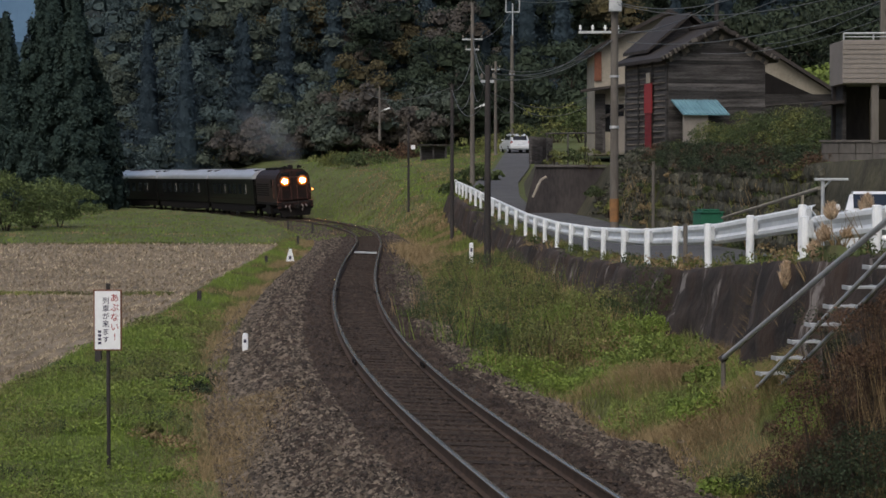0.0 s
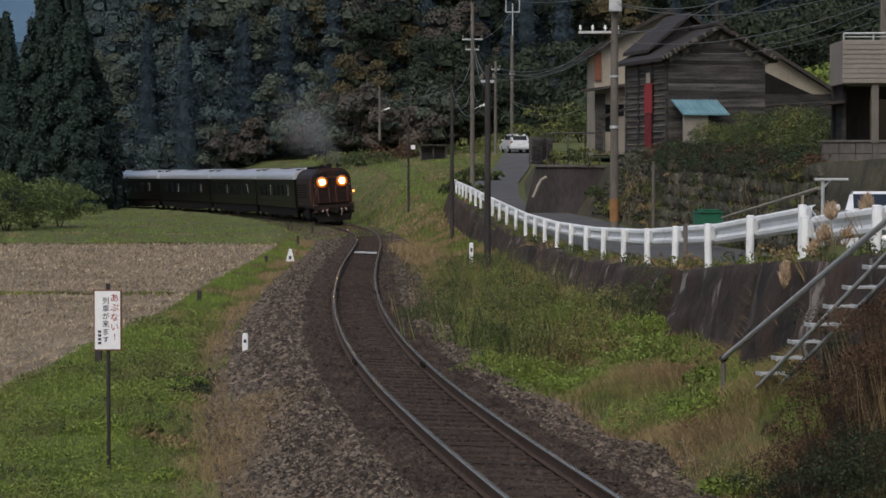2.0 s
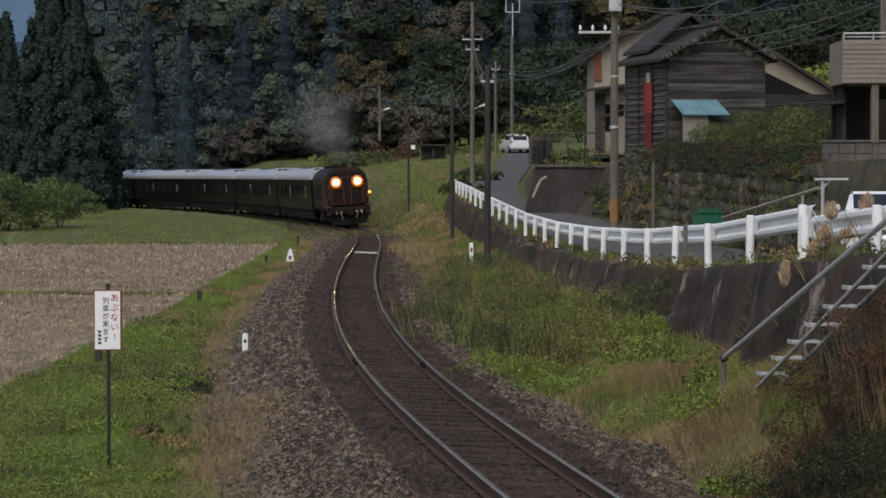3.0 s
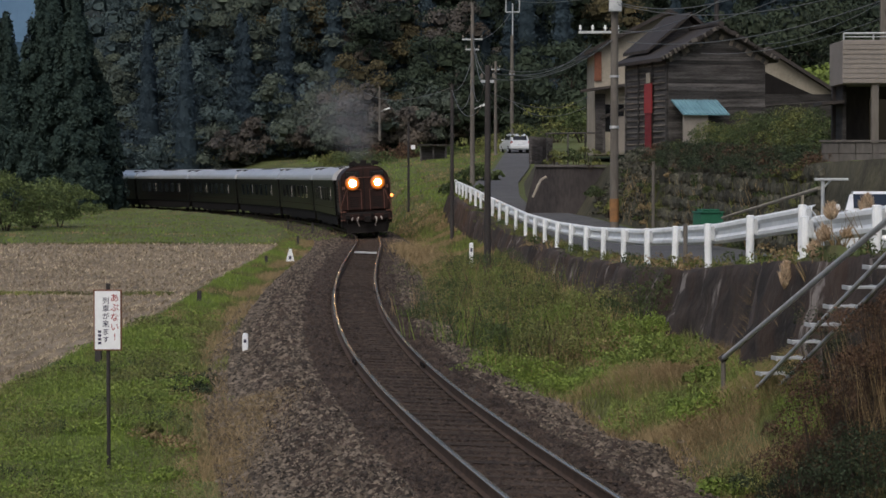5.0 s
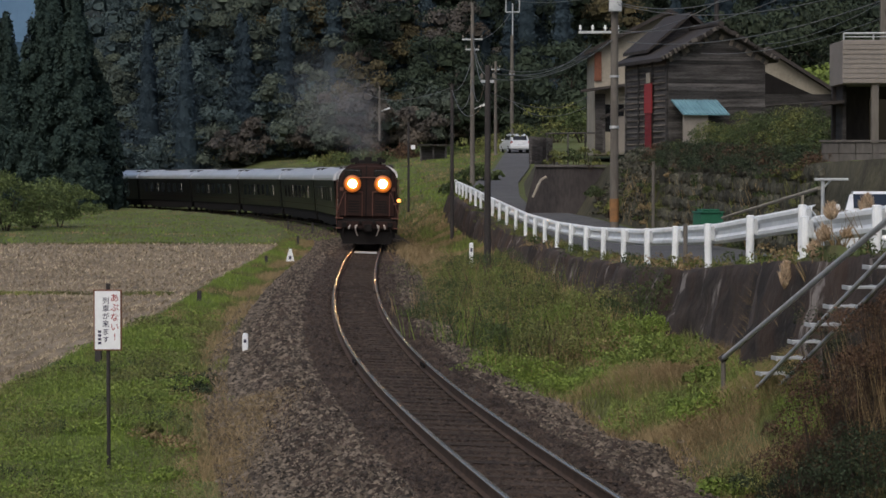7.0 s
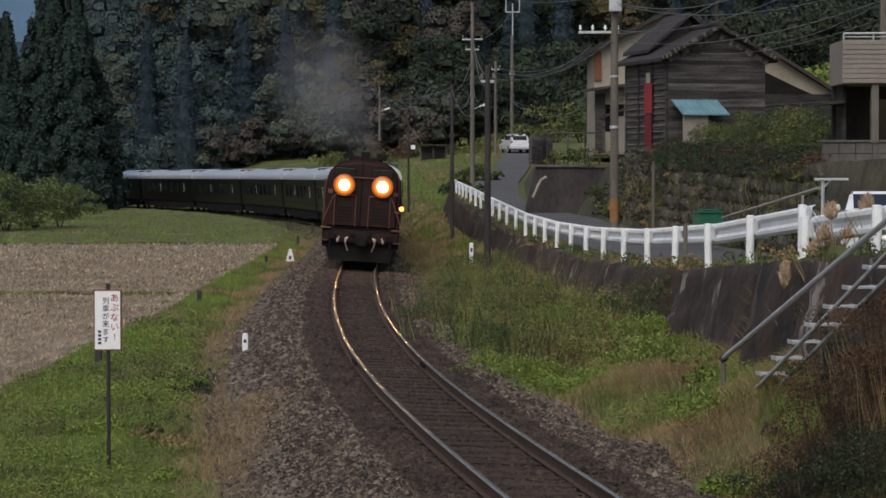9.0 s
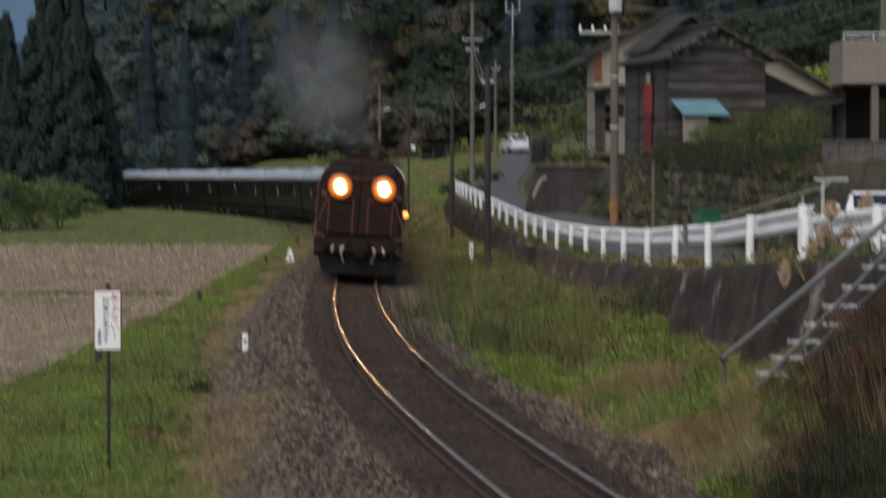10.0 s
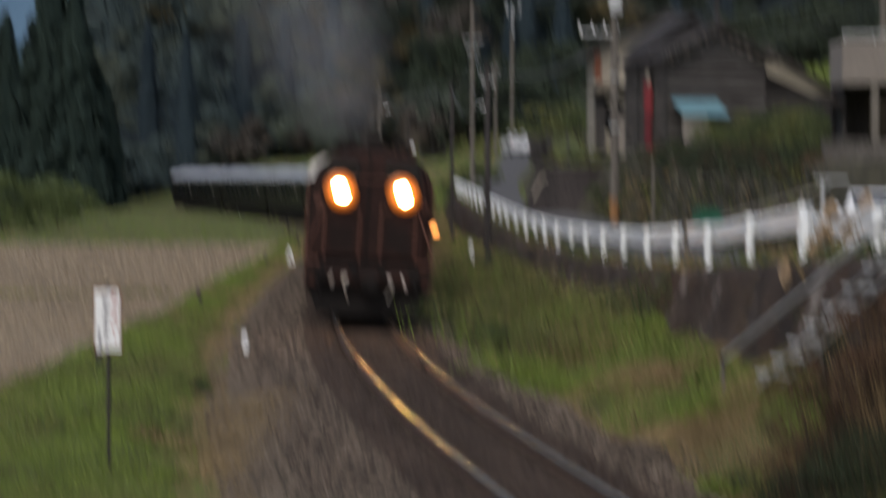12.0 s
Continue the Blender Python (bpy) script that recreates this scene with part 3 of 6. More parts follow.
def build_bogie(parent, y, wheelbase=2.2):
    """A bogie frame with four wheels, under a vehicle."""
    bogie = part("bogie", boxes(((-1.0, y - wheelbase / 2 - 0.6, 0.42), (-0.86, y + wheelbase / 2 + 0.6, 0.72)), ((0.86, y - wheelbase / 2 - 0.6, 0.42), (1.0, y + wheelbase / 2 + 0.6, 0.72)), ((-0.86, y - 0.3, 0.5), (0.86, y + 0.3, 0.85)), bevel=0.04), "black", parent)
    for dy in (-wheelbase / 2, wheelbase / 2):
        for sx in (-1, 1):
            bm = rods(((sx * 0.50, y + dy, 0.43), (sx * 0.60, y + dy, 0.43), 0.45, 0.43), ((sx * 0.60, y + dy, 0.43), (sx * 0.68, y + dy, 0.43), 0.14, 0.12), n=20)
            part("wheel", bm, "black", bogie)
    return bogie


def build_engine():
    e = thing("diesel_locomotive", label="dark maroon diesel locomotive with two lit round headlamps, running", category="locomotive")
    L, w = ENGINE_LEN, 1.26
    outline = [(-w, 1.22), (-w, 2.70), (-w + 0.03, 2.98), (-w + 0.12, 3.20), (-w + 0.34, 3.42), (-0.72, 3.54), (-0.3, 3.59), (0.3, 3.59), (0.72, 3.54), (w - 0.34, 3.42), (w - 0.12, 3.20), (w - 0.03, 2.98), (w, 2.70), (w, 1.22)]
    bm = prism(bmesh.new(), outline, -L + 0.4, -0.42)
    front = [x for x in bm.edges if all(v.co.y > -1 for v in x.verts)]
    bmesh.ops.bevel(bm, geom=front, offset=0.14, segments=3, affect="EDGES")
    body = part("body", bm, "engine", e)
    # nose doors, windows, seams
    for sx in (-1, 1):
        part("front_window", boxes(((sx * 0.30, -0.43, 2.98), (sx * 0.96, -0.405, 3.30)), bevel=0.02), "glass", e, "dark cab window")
        part("window_frame", boxes(((sx * 0.25, -0.43, 2.93), (sx * 1.01, -0.412, 2.975)), ((sx * 0.25, -0.43, 3.305), (sx * 1.01, -0.412, 3.35)), ((sx * 0.25, -0.43, 2.976), (sx * 0.295, -0.412, 3.304)), ((sx * 0.965, -0.43, 2.976), (sx * 1.01, -0.412, 3.304)), bevel=0.008), "black", body)
        part("nose_panel", boxes(((sx * 0.24, -0.44, 1.35), (sx * 0.92, -0.395, 2.30)), bevel=0.025), "engine", body)
        part("headlamp_housing", rods(((sx * 0.645, -0.46, 2.72), (sx * 0.645, -0.22, 2.72), 0.36, 0.35), n=24), "black", e)
        # wide lens, made larger than the lamp to carry its painted glare
        lens = part("headlamp", rods(((0, -0.04, 0), (0, 0, 0), 0.37, 0.355), ((0, 0, 0), (0, 0.05, 0), 0.355, 0.24), ((0, 0.05, 0), (0, 0.075, 0), 0.24, 0.08), n=28), "lamp_on", e, "lit warm round headlamp with painted orange glare")
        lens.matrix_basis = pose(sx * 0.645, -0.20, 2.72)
        # grab rails round the nose panels, and slanting rails at the corners
        part("grab_rail", rods(((sx * 0.22, -0.30, 1.32), (sx * 0.22, -0.30, 2.38), 0.018), ((sx * 0.22, -0.30, 2.38), (sx * 0.94, -0.30, 2.38), 0.018), ((sx * 0.94, -0.30, 2.38), (sx * 0.94, -0.30, 1.32), 0.018)), "dull_rail", e, "thin dull red handrail")
        part("corner_rail", rods(((sx * 0.98, -0.28, 2.36), (sx * 1.30, -0.20, 1.50), 0.02), ((sx * 1.30, -0.20, 1.50), (sx * 1.30, -0.20, 0.98), 0.02)), "dull_rail", e)
        part("step", boxes(((sx * 1.02, -0.42, 1.24), (sx * 1.36, -0.02, 1.29)), bevel=0.01), "dull_rail", e, "worn step plate")
        part("step", boxes(((sx * 1.10, -0.38, 0.82), (sx * 1.34, -0.06, 0.86)), bevel=0.01), "dull_rail", e, "worn step plate")
        part("air_hose", rods(((sx * 0.42, -0.06, 0.98), (sx * 0.50, 0.06, 0.80), 0.028), ((sx * 0.50, 0.06, 0.80), (sx * 0.40, 0.05, 0.52), 0.026)), "chrome", e, "pale brake hose")
        part("short_hose", rods(((sx * 0.72, -0.06, 0.98), (sx * 0.75, 0.05, 0.86), 0.03)), "chrome", e, "pale brake hose")
        for hx, hz in ((0.76, 0.86), (0.49, 0.90)):
            part("hose_cock", boxes(((sx * (hx - 0.04), 0.0, hz - 0.06), (sx * (hx + 0.04), 0.07, hz + 0.06)), bevel=0.02), "chrome", e)
        part("side_handrail", rods(((sx * 1.32, -1.1, 1.5), (sx * 1.32, -1.1, 2.9), 0.02), ((sx * 1.32, -1.75, 1.5), (sx * 1.32, -1.75, 2.9), 0.02)), "dull_rail", e)
        part("cab_side_window", boxes(((sx * 1.245, -2.9, 2.25), (sx * 1.272, -2.1, 2.9)), bevel=0.01), "glass", e)
        for k in range(6):
            y = -4.0 - k * 1.02
            part("louvre", boxes(*[((sx * 1.245, y - 0.8, 1.7 + j * 0.16), (sx * 1.285, y, 1.78 + j * 0.16)) for j in range(6)], bevel=0.01), "black", body)
        part("fuel_tank", boxes(((sx * 0.35, -6.6, 0.32), (sx * 1.2, -4.4, 1.04)), bevel=0.08), "black", e)
        part("roof_horn", rods(((sx * 0.50, -0.9, 3.55), (sx * 0.50, -0.9, 3.72), 0.05), ((sx * 0.50, -1.1, 3.74), (sx * 0.50, -0.62, 3.74), 0.05, 0.12), ((sx * 0.66, -1.1, 3.70), (sx * 0.66, -0.7, 3.70), 0.04, 0.1), n=12), "black", e)
    for sx in (-1, 1):
        part("buffer_pipe", rods(((sx * 0.95, -0.06, 1.04), (sx * 1.02, 0.02, 0.66), 0.03), ((sx * 1.02, 0.02, 0.66), (sx * 0.90, -0.05, 0.42), 0.025)), "black", e)
        part("valve_box", boxes(((sx * 0.86, -0.08, 0.88), (sx * 1.08, 0.06, 1.10)), bevel=0.03), "black", e)
        part("jumper_socket", boxes(((sx * 0.22, -0.08, 1.02), (sx * 0.36, 0.05, 1.17)), bevel=0.03), "black", e)
        part("window_wiper", rods(((sx * 0.62, -0.385, 2.99), (sx * 0.44, -0.385, 3.26), 0.010)), "black", e)
        part("nose_louvre", boxes(*[((sx * 0.34, -0.40, 1.50 + j * 0.11), (sx * 0.82, -0.375, 1.56 + j * 0.11)) for j in range(5)], bevel=0.008), "black", body)
        part("marker_plate", boxes(((sx * 1.02, -0.43, 2.42), (sx * 1.18, -0.40, 2.56)), bevel=0.01), "dull_rail", body)
    part("brow_rail", rods(((-0.40, -0.34, 2.99), (0.40, -0.34, 2.99), 0.02)), "dull_rail", e)
    part("centre_pipe", rods(((0.06, -0.40, 1.3), (0.06, -0.40, 3.5), 0.025)), "black", e)
    part("exhaust_stack", boxes(((-0.16, -1.5, 3.56), (0.16, -1.0, 3.88)), bevel=0.03), "black", e)
    part("roof_box", boxes(((-0.10, -3.4, 3.57), (0.5, -2.7, 3.74)), bevel=0.03), "black", e)
    for y in (-L + 2.2, -L + 4.7):
        part("roof_ventilator", boxes(((-0.55, y - 0.95, 3.57), (0.55, y + 0.95, 3.72)), bevel=0.05), "black", e)
    part("frame", boxes(((-1.27, -L + 0.3, 1.04), (1.27, -0.36, 1.215)), ((-1.29, -0.38, 0.78), (1.29, -0.10, 1.20)), bevel=0.02), "black", e)
    part("buffer_beam_plate", boxes(((-1.23, -0.10, 0.84), (1.23, -0.075, 1.14)), bevel=0.01), "engine", e)
    part("coupler", boxes(((-0.13, -0.1, 0.72), (0.13, 0.30, 1.0)), ((-0.20, 0.22, 0.70), (0.06, 0.44, 1.02)), bevel=0.04), "black", e)
    bm = bmesh.new()
    prism(bm, [(-1.02, 0.17), (-1.16, 0.62), (-1.29, 0.64), (-1.29, 0.775), (1.29, 0.775), (1.29, 0.64), (1.16, 0.62), (1.02, 0.17)], -0.34, -0.26)
    part("snow_plough", bm, "black", e)
    lamp = part("side_lamp", rods(((-1.33, -0.34, 2.02), (-1.33, -0.22, 2.02), 0.10, 0.10), ((-1.26, -0.30, 2.02), (-1.33, -0.30, 2.02), 0.02), ((-1.33, -0.30, 2.12), (-1.33, -0.30, 2.17), 0.035), n=14), "black", e)
    part("lens", rods(((-1.33, -0.22, 2.02), (-1.33, -0.20, 2.02), 0.085, 0.07), n=14), "marker_on", lamp, "lit orange lamp")
    part("lamp_bracket", rods(((-1.10, -0.3, 1.88), (-1.38, -0.3, 1.88), 0.025)), "dull_rail", e)
    build_bogie(e, -2.4, 2.0)
    build_bogie(e, -L + 2.4, 2.0)
    return e


def build_coach(label):
    c = thing("railway_coach", label=label, category="coach", group="coaches of the train")
    L, w = COACH_LEN, 1.38
    bm = prism(bmesh.new(), [(-w, 0.98), (-w, 2.93), (w, 2.93), (w, 0.98)], -L, 0)
    bmesh.ops.bevel(bm, geom=[x for x in bm.edges if abs(x.verts[0].co.z - x.verts[1].co.z) > 1], offset=0.10, segments=3, affect="EDGES")
    body = part("body", bm, "train", c)
    arch = [(-w - 0.03, 2.935)] + [(-(w + 0.03) * math.cos(a), 2.98 + 0.66 * math.sin(a) ** 0.8) for a in np.linspace(0.08, math.pi - 0.08, 15)] + [(w + 0.03, 2.935)]
    roof = part("roof", prism(bmesh.new(), arch, -L, 0), "roof_silver", c, "silvery curved roof")
    for y in (-1.1, -L + 1.1):
        part("roof_hatch", boxes(((-0.9, y - 0.45, 3.50), (0.9, y + 0.45, 3.62)), ((-1.25, y - 0.1, 3.2), (-0.8, y + 0.1, 3.56)), bevel=0.04), "roof_dark", roof, "dark roof hatch")
    part("roof_ventilator", boxes(((-0.5, -L / 2 - 2.2, 3.60), (0.5, -L / 2 + 2.2, 3.66)), bevel=0.02), "roof_dark", roof)
    for sx in (-1, 1):
        for k in range(7):
            y = -3.3 - k * 2.15
            window = part("window", boxes(((sx * (w - 0.012), y - 0.62, 1.75), (sx * (w + 0.012), y + 0.62, 2.55)), bevel=0.01), "glass", c, "dark glass window")
            if k in (0, 4):
                part("curtain", boxes(((sx * (w + 0.013), y + 0.30, 1.80), (sx * (w + 0.022), y + 0.40, 2.50)), bevel=0.004), "curtain", window, "pale upright strip on the window")
        for y in (-1.2, -L + 1.2):
            part("door", boxes(((sx * (w - 0.02), y - 0.42, 1.02), (sx * (w + 0.01), y + 0.42, 2.85)), bevel=0.012), "train", c)
        part("trim_line", boxes(((sx * (w - 0.01), -L + 0.2, 1.36), (sx * (w + 0.012), -0.2, 1.40)), bevel=0.003), "engine", body)
        part("side_skirt", boxes(((sx * 1.24, -L + 0.3, 0.42), (sx * 1.30, -0.3, 0.79)), bevel=0.01), "black", c)
        part("equipment_box", boxes(((sx * 0.6, -9.6, 0.30), (sx * 1.28, -5.2, 0.96)), bevel=0.05), "black", c)
        part("equipment_box", boxes(((sx * 0.6, -14.4, 0.30), (sx * 1.28, -10.0, 0.96)), bevel=0.05), "black", c)
    part("underframe", boxes(((-1.3, -L + 0.1, 0.80), (1.3, -0.1, 0.975)), bevel=0.02), "black", c)
    part("gangway", boxes(((-0.45, -L - GAP + 0.02, 0.95), (0.45, -L, 2.80)), bevel=0.03), "black", c)
    build_bogie(c, -2.9)
    build_bogie(c, -L + 2.9)
    return c


ENGINE = build_engine()
FIRST_COACH = build_coach("dark lacquered railway coach with a silvery curved roof and dark windows")
COACHES = [FIRST_COACH] + [copy_thing(FIRST_COACH, Matrix()) for _ in range(7)]



def car_pose(front, length):
    """The pose of a vehicle whose front is at that length of arc: both bogies on the track."""
    a, b = on_track(front + 0.2 * length), on_track(front + 0.8 * length)
    d = a - b
    mid = (a + b) / 2
    up = mid - d.normalized() * 0 + d.normalized() * (length / 2)
    lean = (float(cant(a.y)) + float(cant(b.y))) / 2
    return pose(up.x, up.y, up.z, 0, 0, math.degrees(math.atan2(-d.x, d.y))) @ pose(0, 0, 0, 0, -lean, 0)


def train_front(t):
    """Length of arc of the engine's front at t seconds."""
    return float(np.interp(t, (0, 12), (arc_at(172.3), arc_at(48.8))))


# ---- guard rail along the lane ----
def build_guard_rail(name, y0, y1, drop, label):
    g = thing(name, label=label, category="guard rail")
    post = rods(((0, 0, -0.35), (0, 0, 0.70), 0.062), ((0, 0, 0.70), (0, 0, 0.715), 0.066, 0.04), n=12)
    first = part("post", post, "white_paint", g)
    mesh = first.data
    bracket = boxes(((0.05, -0.05, 0.42), (0.12, 0.05, 0.66)), bevel=0.01)
    first_b = part("bracket", bracket, "steel", first)
    ys = np.arange(y0, y1, 4.13)
    r = random.Random(3)
    for i, y in enumerate(ys):
        p = first if i == 0 else new("post", mesh)
        p.parent = g
        p.matrix_basis = pose(wall_x(y) + 0.12, y, road_z(y) - drop + 0.02, r.uniform(-1, 1), r.uniform(-1.2, 1.2), 0)
        if i:
            b = new("bracket", first_b.data)
            b.parent = p
    # the beam: a folded sheet with two ridges, in lengths that overlap at the posts
    fold = ((0.00, 0.34), (0.045, 0.31), (0.05, 0.26), (0.0, 0.21), (0.0, 0.14), (0.05, 0.09), (0.045, 0.04), (0.0, 0.0))
    for k, (a, b) in enumerate(zip(ys, ys[1:])):
        bm = bmesh.new()
        rows = []
        for y in np.linspace(a - 0.12, b + 0.12, 5):
            x, z = wall_x(y) + 0.27 + 0.004 * (k % 2), road_z(y) - drop + 0.37 + 0.02
            rows.append([bm.verts.new((x - dx, y, z + dz)) for dx, dz in fold])
        for p, q in zip(rows, rows[1:]):
            for i in range(len(p) - 1):
                bm.faces.new((p[i], p[i + 1], q[i + 1], q[i]))
        bmesh.ops.recalc_face_normals(bm, faces=bm.faces[:])
        bmesh.ops.solidify(bm, geom=bm.faces[:], thickness=0.006)
        beam = part("beam", bm, "white_paint", g)
        for dz in (0.08, 0.26):
            part("bolt", rods(((wall_x(a) + 0.185, a + 0.14, road_z(a) - drop + 0.39 + dz), (wall_x(a) + 0.225, a + 0.14, road_z(a) - drop + 0.39 + dz), 0.026), n=6), "pole_dark", beam)
    return g


build_guard_rail("guard_rail", 31.9, 136, 0.0, "white painted steel guard rail beside the lane")
build_guard_rail("guard_rail", 15.2, 32.2, 0.16, "white painted steel guard rail behind pampas grass")


# ---- poles and wires ----
def build_pole(base, height, r0, r1, material, label, arms=(), category="utility pole", band=False, lamp=0, tilt=0.0):
    """A tapered pole with its cross-arms (height, half length), insulators, and perhaps a street lamp."""
    p = thing("utility_pole", base, 0, label, category)
    bm = bmesh.new()
    rod(bm, (0, 0, -0.5), (0, 0, height), r0, r1, 14)
    part("shaft", bm, material, p)
    for h, half in arms:
        off = -0.55 if band else 0.0
        arm = part("cross_arm", boxes(((off - half, -0.05, h), (off + half, 0.04, h + 0.09)), bevel=0.01), "steel", p)
        for k in np.linspace(-0.92, 0.92, 4 if half > 0.6 else 2):
            part("insulator", rods(((off + k * half, 0, h + 0.09), (off + k * half, 0, h + 0.16), 0.02), ((off + k * half, 0, h + 0.15), (off + k * half, 0, h + 0.30), 0.055, 0.035), n=10), "sign" if band else "pole", arm)
    if band:
        part("band", rods(((0, 0, -0.1), (0, 0, 0.72), r0 + 0.006), n=14), "orange", p, "faded orange warning band")
        part("transformer_box", boxes(((-0.22, -0.42, height - 1.9), (0.22, -0.16, height - 1.25)), bevel=0.04), "steel", p)
        part("strap", rods(((0, 0, 3.2), (0, 0, 3.3), r0 + 0.012), ((0, 0, 5.0), (0, 0, 5.08), r0 + 0.01), n=14), "steel", p)
    if lamp:
        part("lamp_arm", rods(((0, 0, lamp), (0.55, -0.2, lamp + 0.25), 0.025)), "steel", p)
        part("lamp_head", rods(((0.45, -0.16, lamp + 0.20), (0.95, -0.36, lamp + 0.36), 0.06, 0.09), n=10), "sign", p, "pale street lamp head")
    return p


build_pole((6.06, 84.00, 1.53), 9.2, 0.16, 0.12, "pole", "grey concrete utility pole with insulators and transformer", ((6.55, 0.72),), band=True)
build_pole((1.39, 74.00, 0.20), 6.3, 0.115, 0.085, "pole_dark", "dark weathered wooden utility pole", ((5.75, 0.2),), lamp=0)
build_pole((0.42, 110.00, 0.59), 6.7, 0.10, 0.08, "pole_dark", "slim dark wooden pole beside the track", ())
build_pole((1.73, 140.00, 3.05), 10.2, 0.15, 0.10, "pole", "concrete utility pole by the lane", ((8.0, 0.6), (7.4, 0.4)), lamp=3.9)
build_pole((3.65, 165.00, 5.01), 6.0, 0.12, 0.09, "pole", "slim concrete pole by the lane", ((5.4, 0.3),))
build_pole((5.66, 195.00, 6.39), 8.2, 0.15, 0.13, "pole", "tall grey pole topped by a thin mast", ((5.0, 0.2),), category="mast")
build_pole((-1.96, 135.00, 1.51), 4.6, 0.07, 0.06, "pole_dark", "thin dark pole with a small white plate", ())
build_pole((-13.39, 250.00, 1.98), 7.6, 0.14, 0.10, "pole", "distant grey pole behind the train", ((7.0, 0.6),))
build_pole((-6.00, 225.00, 6.91), 4.6, 0.13, 0.10, "pole", "distant street lamp pole below the woods", (), category="street lamp", lamp=2.2)
build_pole((13.57, 118.00, 10.69), 3.0, 0.12, 0.10, "pole_dark", "dark pole rising behind the plank house", ())
build_pole((4.19, 41.00, 0.18), 2.05, 0.042, 0.038, "pole", "thin weathered post at the foot of the wall", (), category="post")
build_pole((6.91, 78.00, 1.64), 1.9, 0.055, 0.05, "pole", "short mossy post at the foot of the bank", (), category="post")


def build_mast_top():
    m = thing("antenna_mast", (5.71, 195.00, 14.19), 0, "thin steel mast with an open square frame", "antenna")
    part("rod", rods(((0, 0, -0.3), (0, 0, 3.0), 0.06)), "steel", m)
    for a, b in (((-0.55, 0, 2.3), (-0.55, 0, 3.6)), ((0.55, 0, 2.3), (0.55, 0, 3.6)), ((-0.55, 0, 2.3), (0.55, 0, 2.3))):
        part("frame_bar", rods((a, b, 0.05)), "steel", m)
    plate = tagged(part("notice_plate", boxes(((-0.12, -0.02, -0.12), (0.12, 0.02, 0.12)), bevel=0.01), "sign"), "small white plate fixed to the thin pole", "plate")
    plate.matrix_basis = pose(*(-1.70, 134.90, 4.69))


build_mast_top()


def wire(a, b, sag, thick=0.013, label="black overhead cable sagging between poles"):
    """One sagging tube."""
    a, b = Vector(a), Vector(b)
    n, k = 16, 5
    side = Vector(((b - a).y, -(b - a).x, 0)).normalized()
    bm = bmesh.new()
    rows = []
    for i in range(n + 1):
        c = a.lerp(b, i / n) - Vector((0, 0, 4 * sag * (i / n) * (1 - i / n)))
        rows.append([bm.verts.new(c + side * thick * math.cos(j * 2 * math.pi / k) + Vector((0, 0, thick * math.sin(j * 2 * math.pi / k)))) for j in range(k)])
    for p, q in zip(rows, rows[1:]):
        for j in range(k):
            bm.faces.new((p[j], p[(j + 1) % k], q[(j + 1) % k], q[j]))
    return tagged(ob_of("overhead_cable", bm, "cable"), label, "cable", group="overhead cables")


for a, b, sag, thick in (
    ((6.99, 112.00, 9.24), (1.55, 74.00, 6.26), 0.55, 0.020),
    ((6.12, 84.00, 8.09), (7.37, 60.00, 7.71), 0.3, 0.016),
    ((6.12, 84.00, 7.97), (4.56, 165.00, 10.20), 0.7, 0.016),
    ((6.52, 84.00, 7.79), (11.09, 60.00, 7.48), 0.45, 0.016),
    ((12.71, 96.00, 8.35), (13.07, 70.00, 8.25), 0.3, 0.013),
    ((1.43, 74.00, 5.90), (1.80, 140.00, 10.85), 0.8, 0.016),
    ((1.43, 74.00, 6.17), (1.73, 140.00, 11.38), 0.6, 0.016),
    ((0.42, 110.00, 7.03), (1.73, 140.00, 10.12), 0.6, 0.016),
    ((0.42, 110.00, 7.16), (-8.23, 240.00, 11.74), 0.8, 0.018),
    ((0.42, 110.00, 7.03), (1.39, 74.00, 5.55), 0.9, 0.014),
    ((1.52, 74.00, 5.64), (6.70, 110.00, 6.72), 0.5, 0.014),
    ((3.77, 165.00, 10.59), (6.72, 112.00, 8.70), 0.5, 0.016),
    ((1.80, 140.00, 10.95), (5.66, 195.00, 16.61), 0.5, 0.016),
    ((1.87, 140.00, 10.85), (3.77, 165.00, 10.51), 0.8, 0.016),
    ((6.08, 84.00, 9.13), (11.20, 60.00, 7.94), 0.6, 0.014),
    ((6.08, 84.00, 9.21), (8.80, 60.00, 8.08), 0.5, 0.014),
    ((1.39, 74.00, 6.29), (3.77, 165.00, 10.67), 0.5, 0.014),
    ((1.39, 74.00, 5.73), (5.66, 195.00, 8.71), 0.6, 0.016),
    ((1.44, 74.00, 6.08), (6.02, 84.00, 7.89), 0.5, 0.016),
    ((5.71, 195.00, 9.18), (6.83, 113.00, 6.33), 0.8, 0.018),
    ((6.16, 84.00, 8.19), (9.09, 60.00, 7.79), 0.4, 0.014),
    ((10.53, 97.00, 8.06), (12.32, 66.00, 7.48), 0.35, 0.014),
    ((0.42, 110.00, 6.77), (1.73, 140.00, 8.45), 1.0, 0.016),
    ((1.73, 140.00, 8.78), (1.39, 74.00, 6.43), 1.2, 0.014),
    ((5.66, 195.00, 17.54), (6.08, 84.00, 9.49), 0.3, 0.014),
):
    wire(a, b, sag, thick)


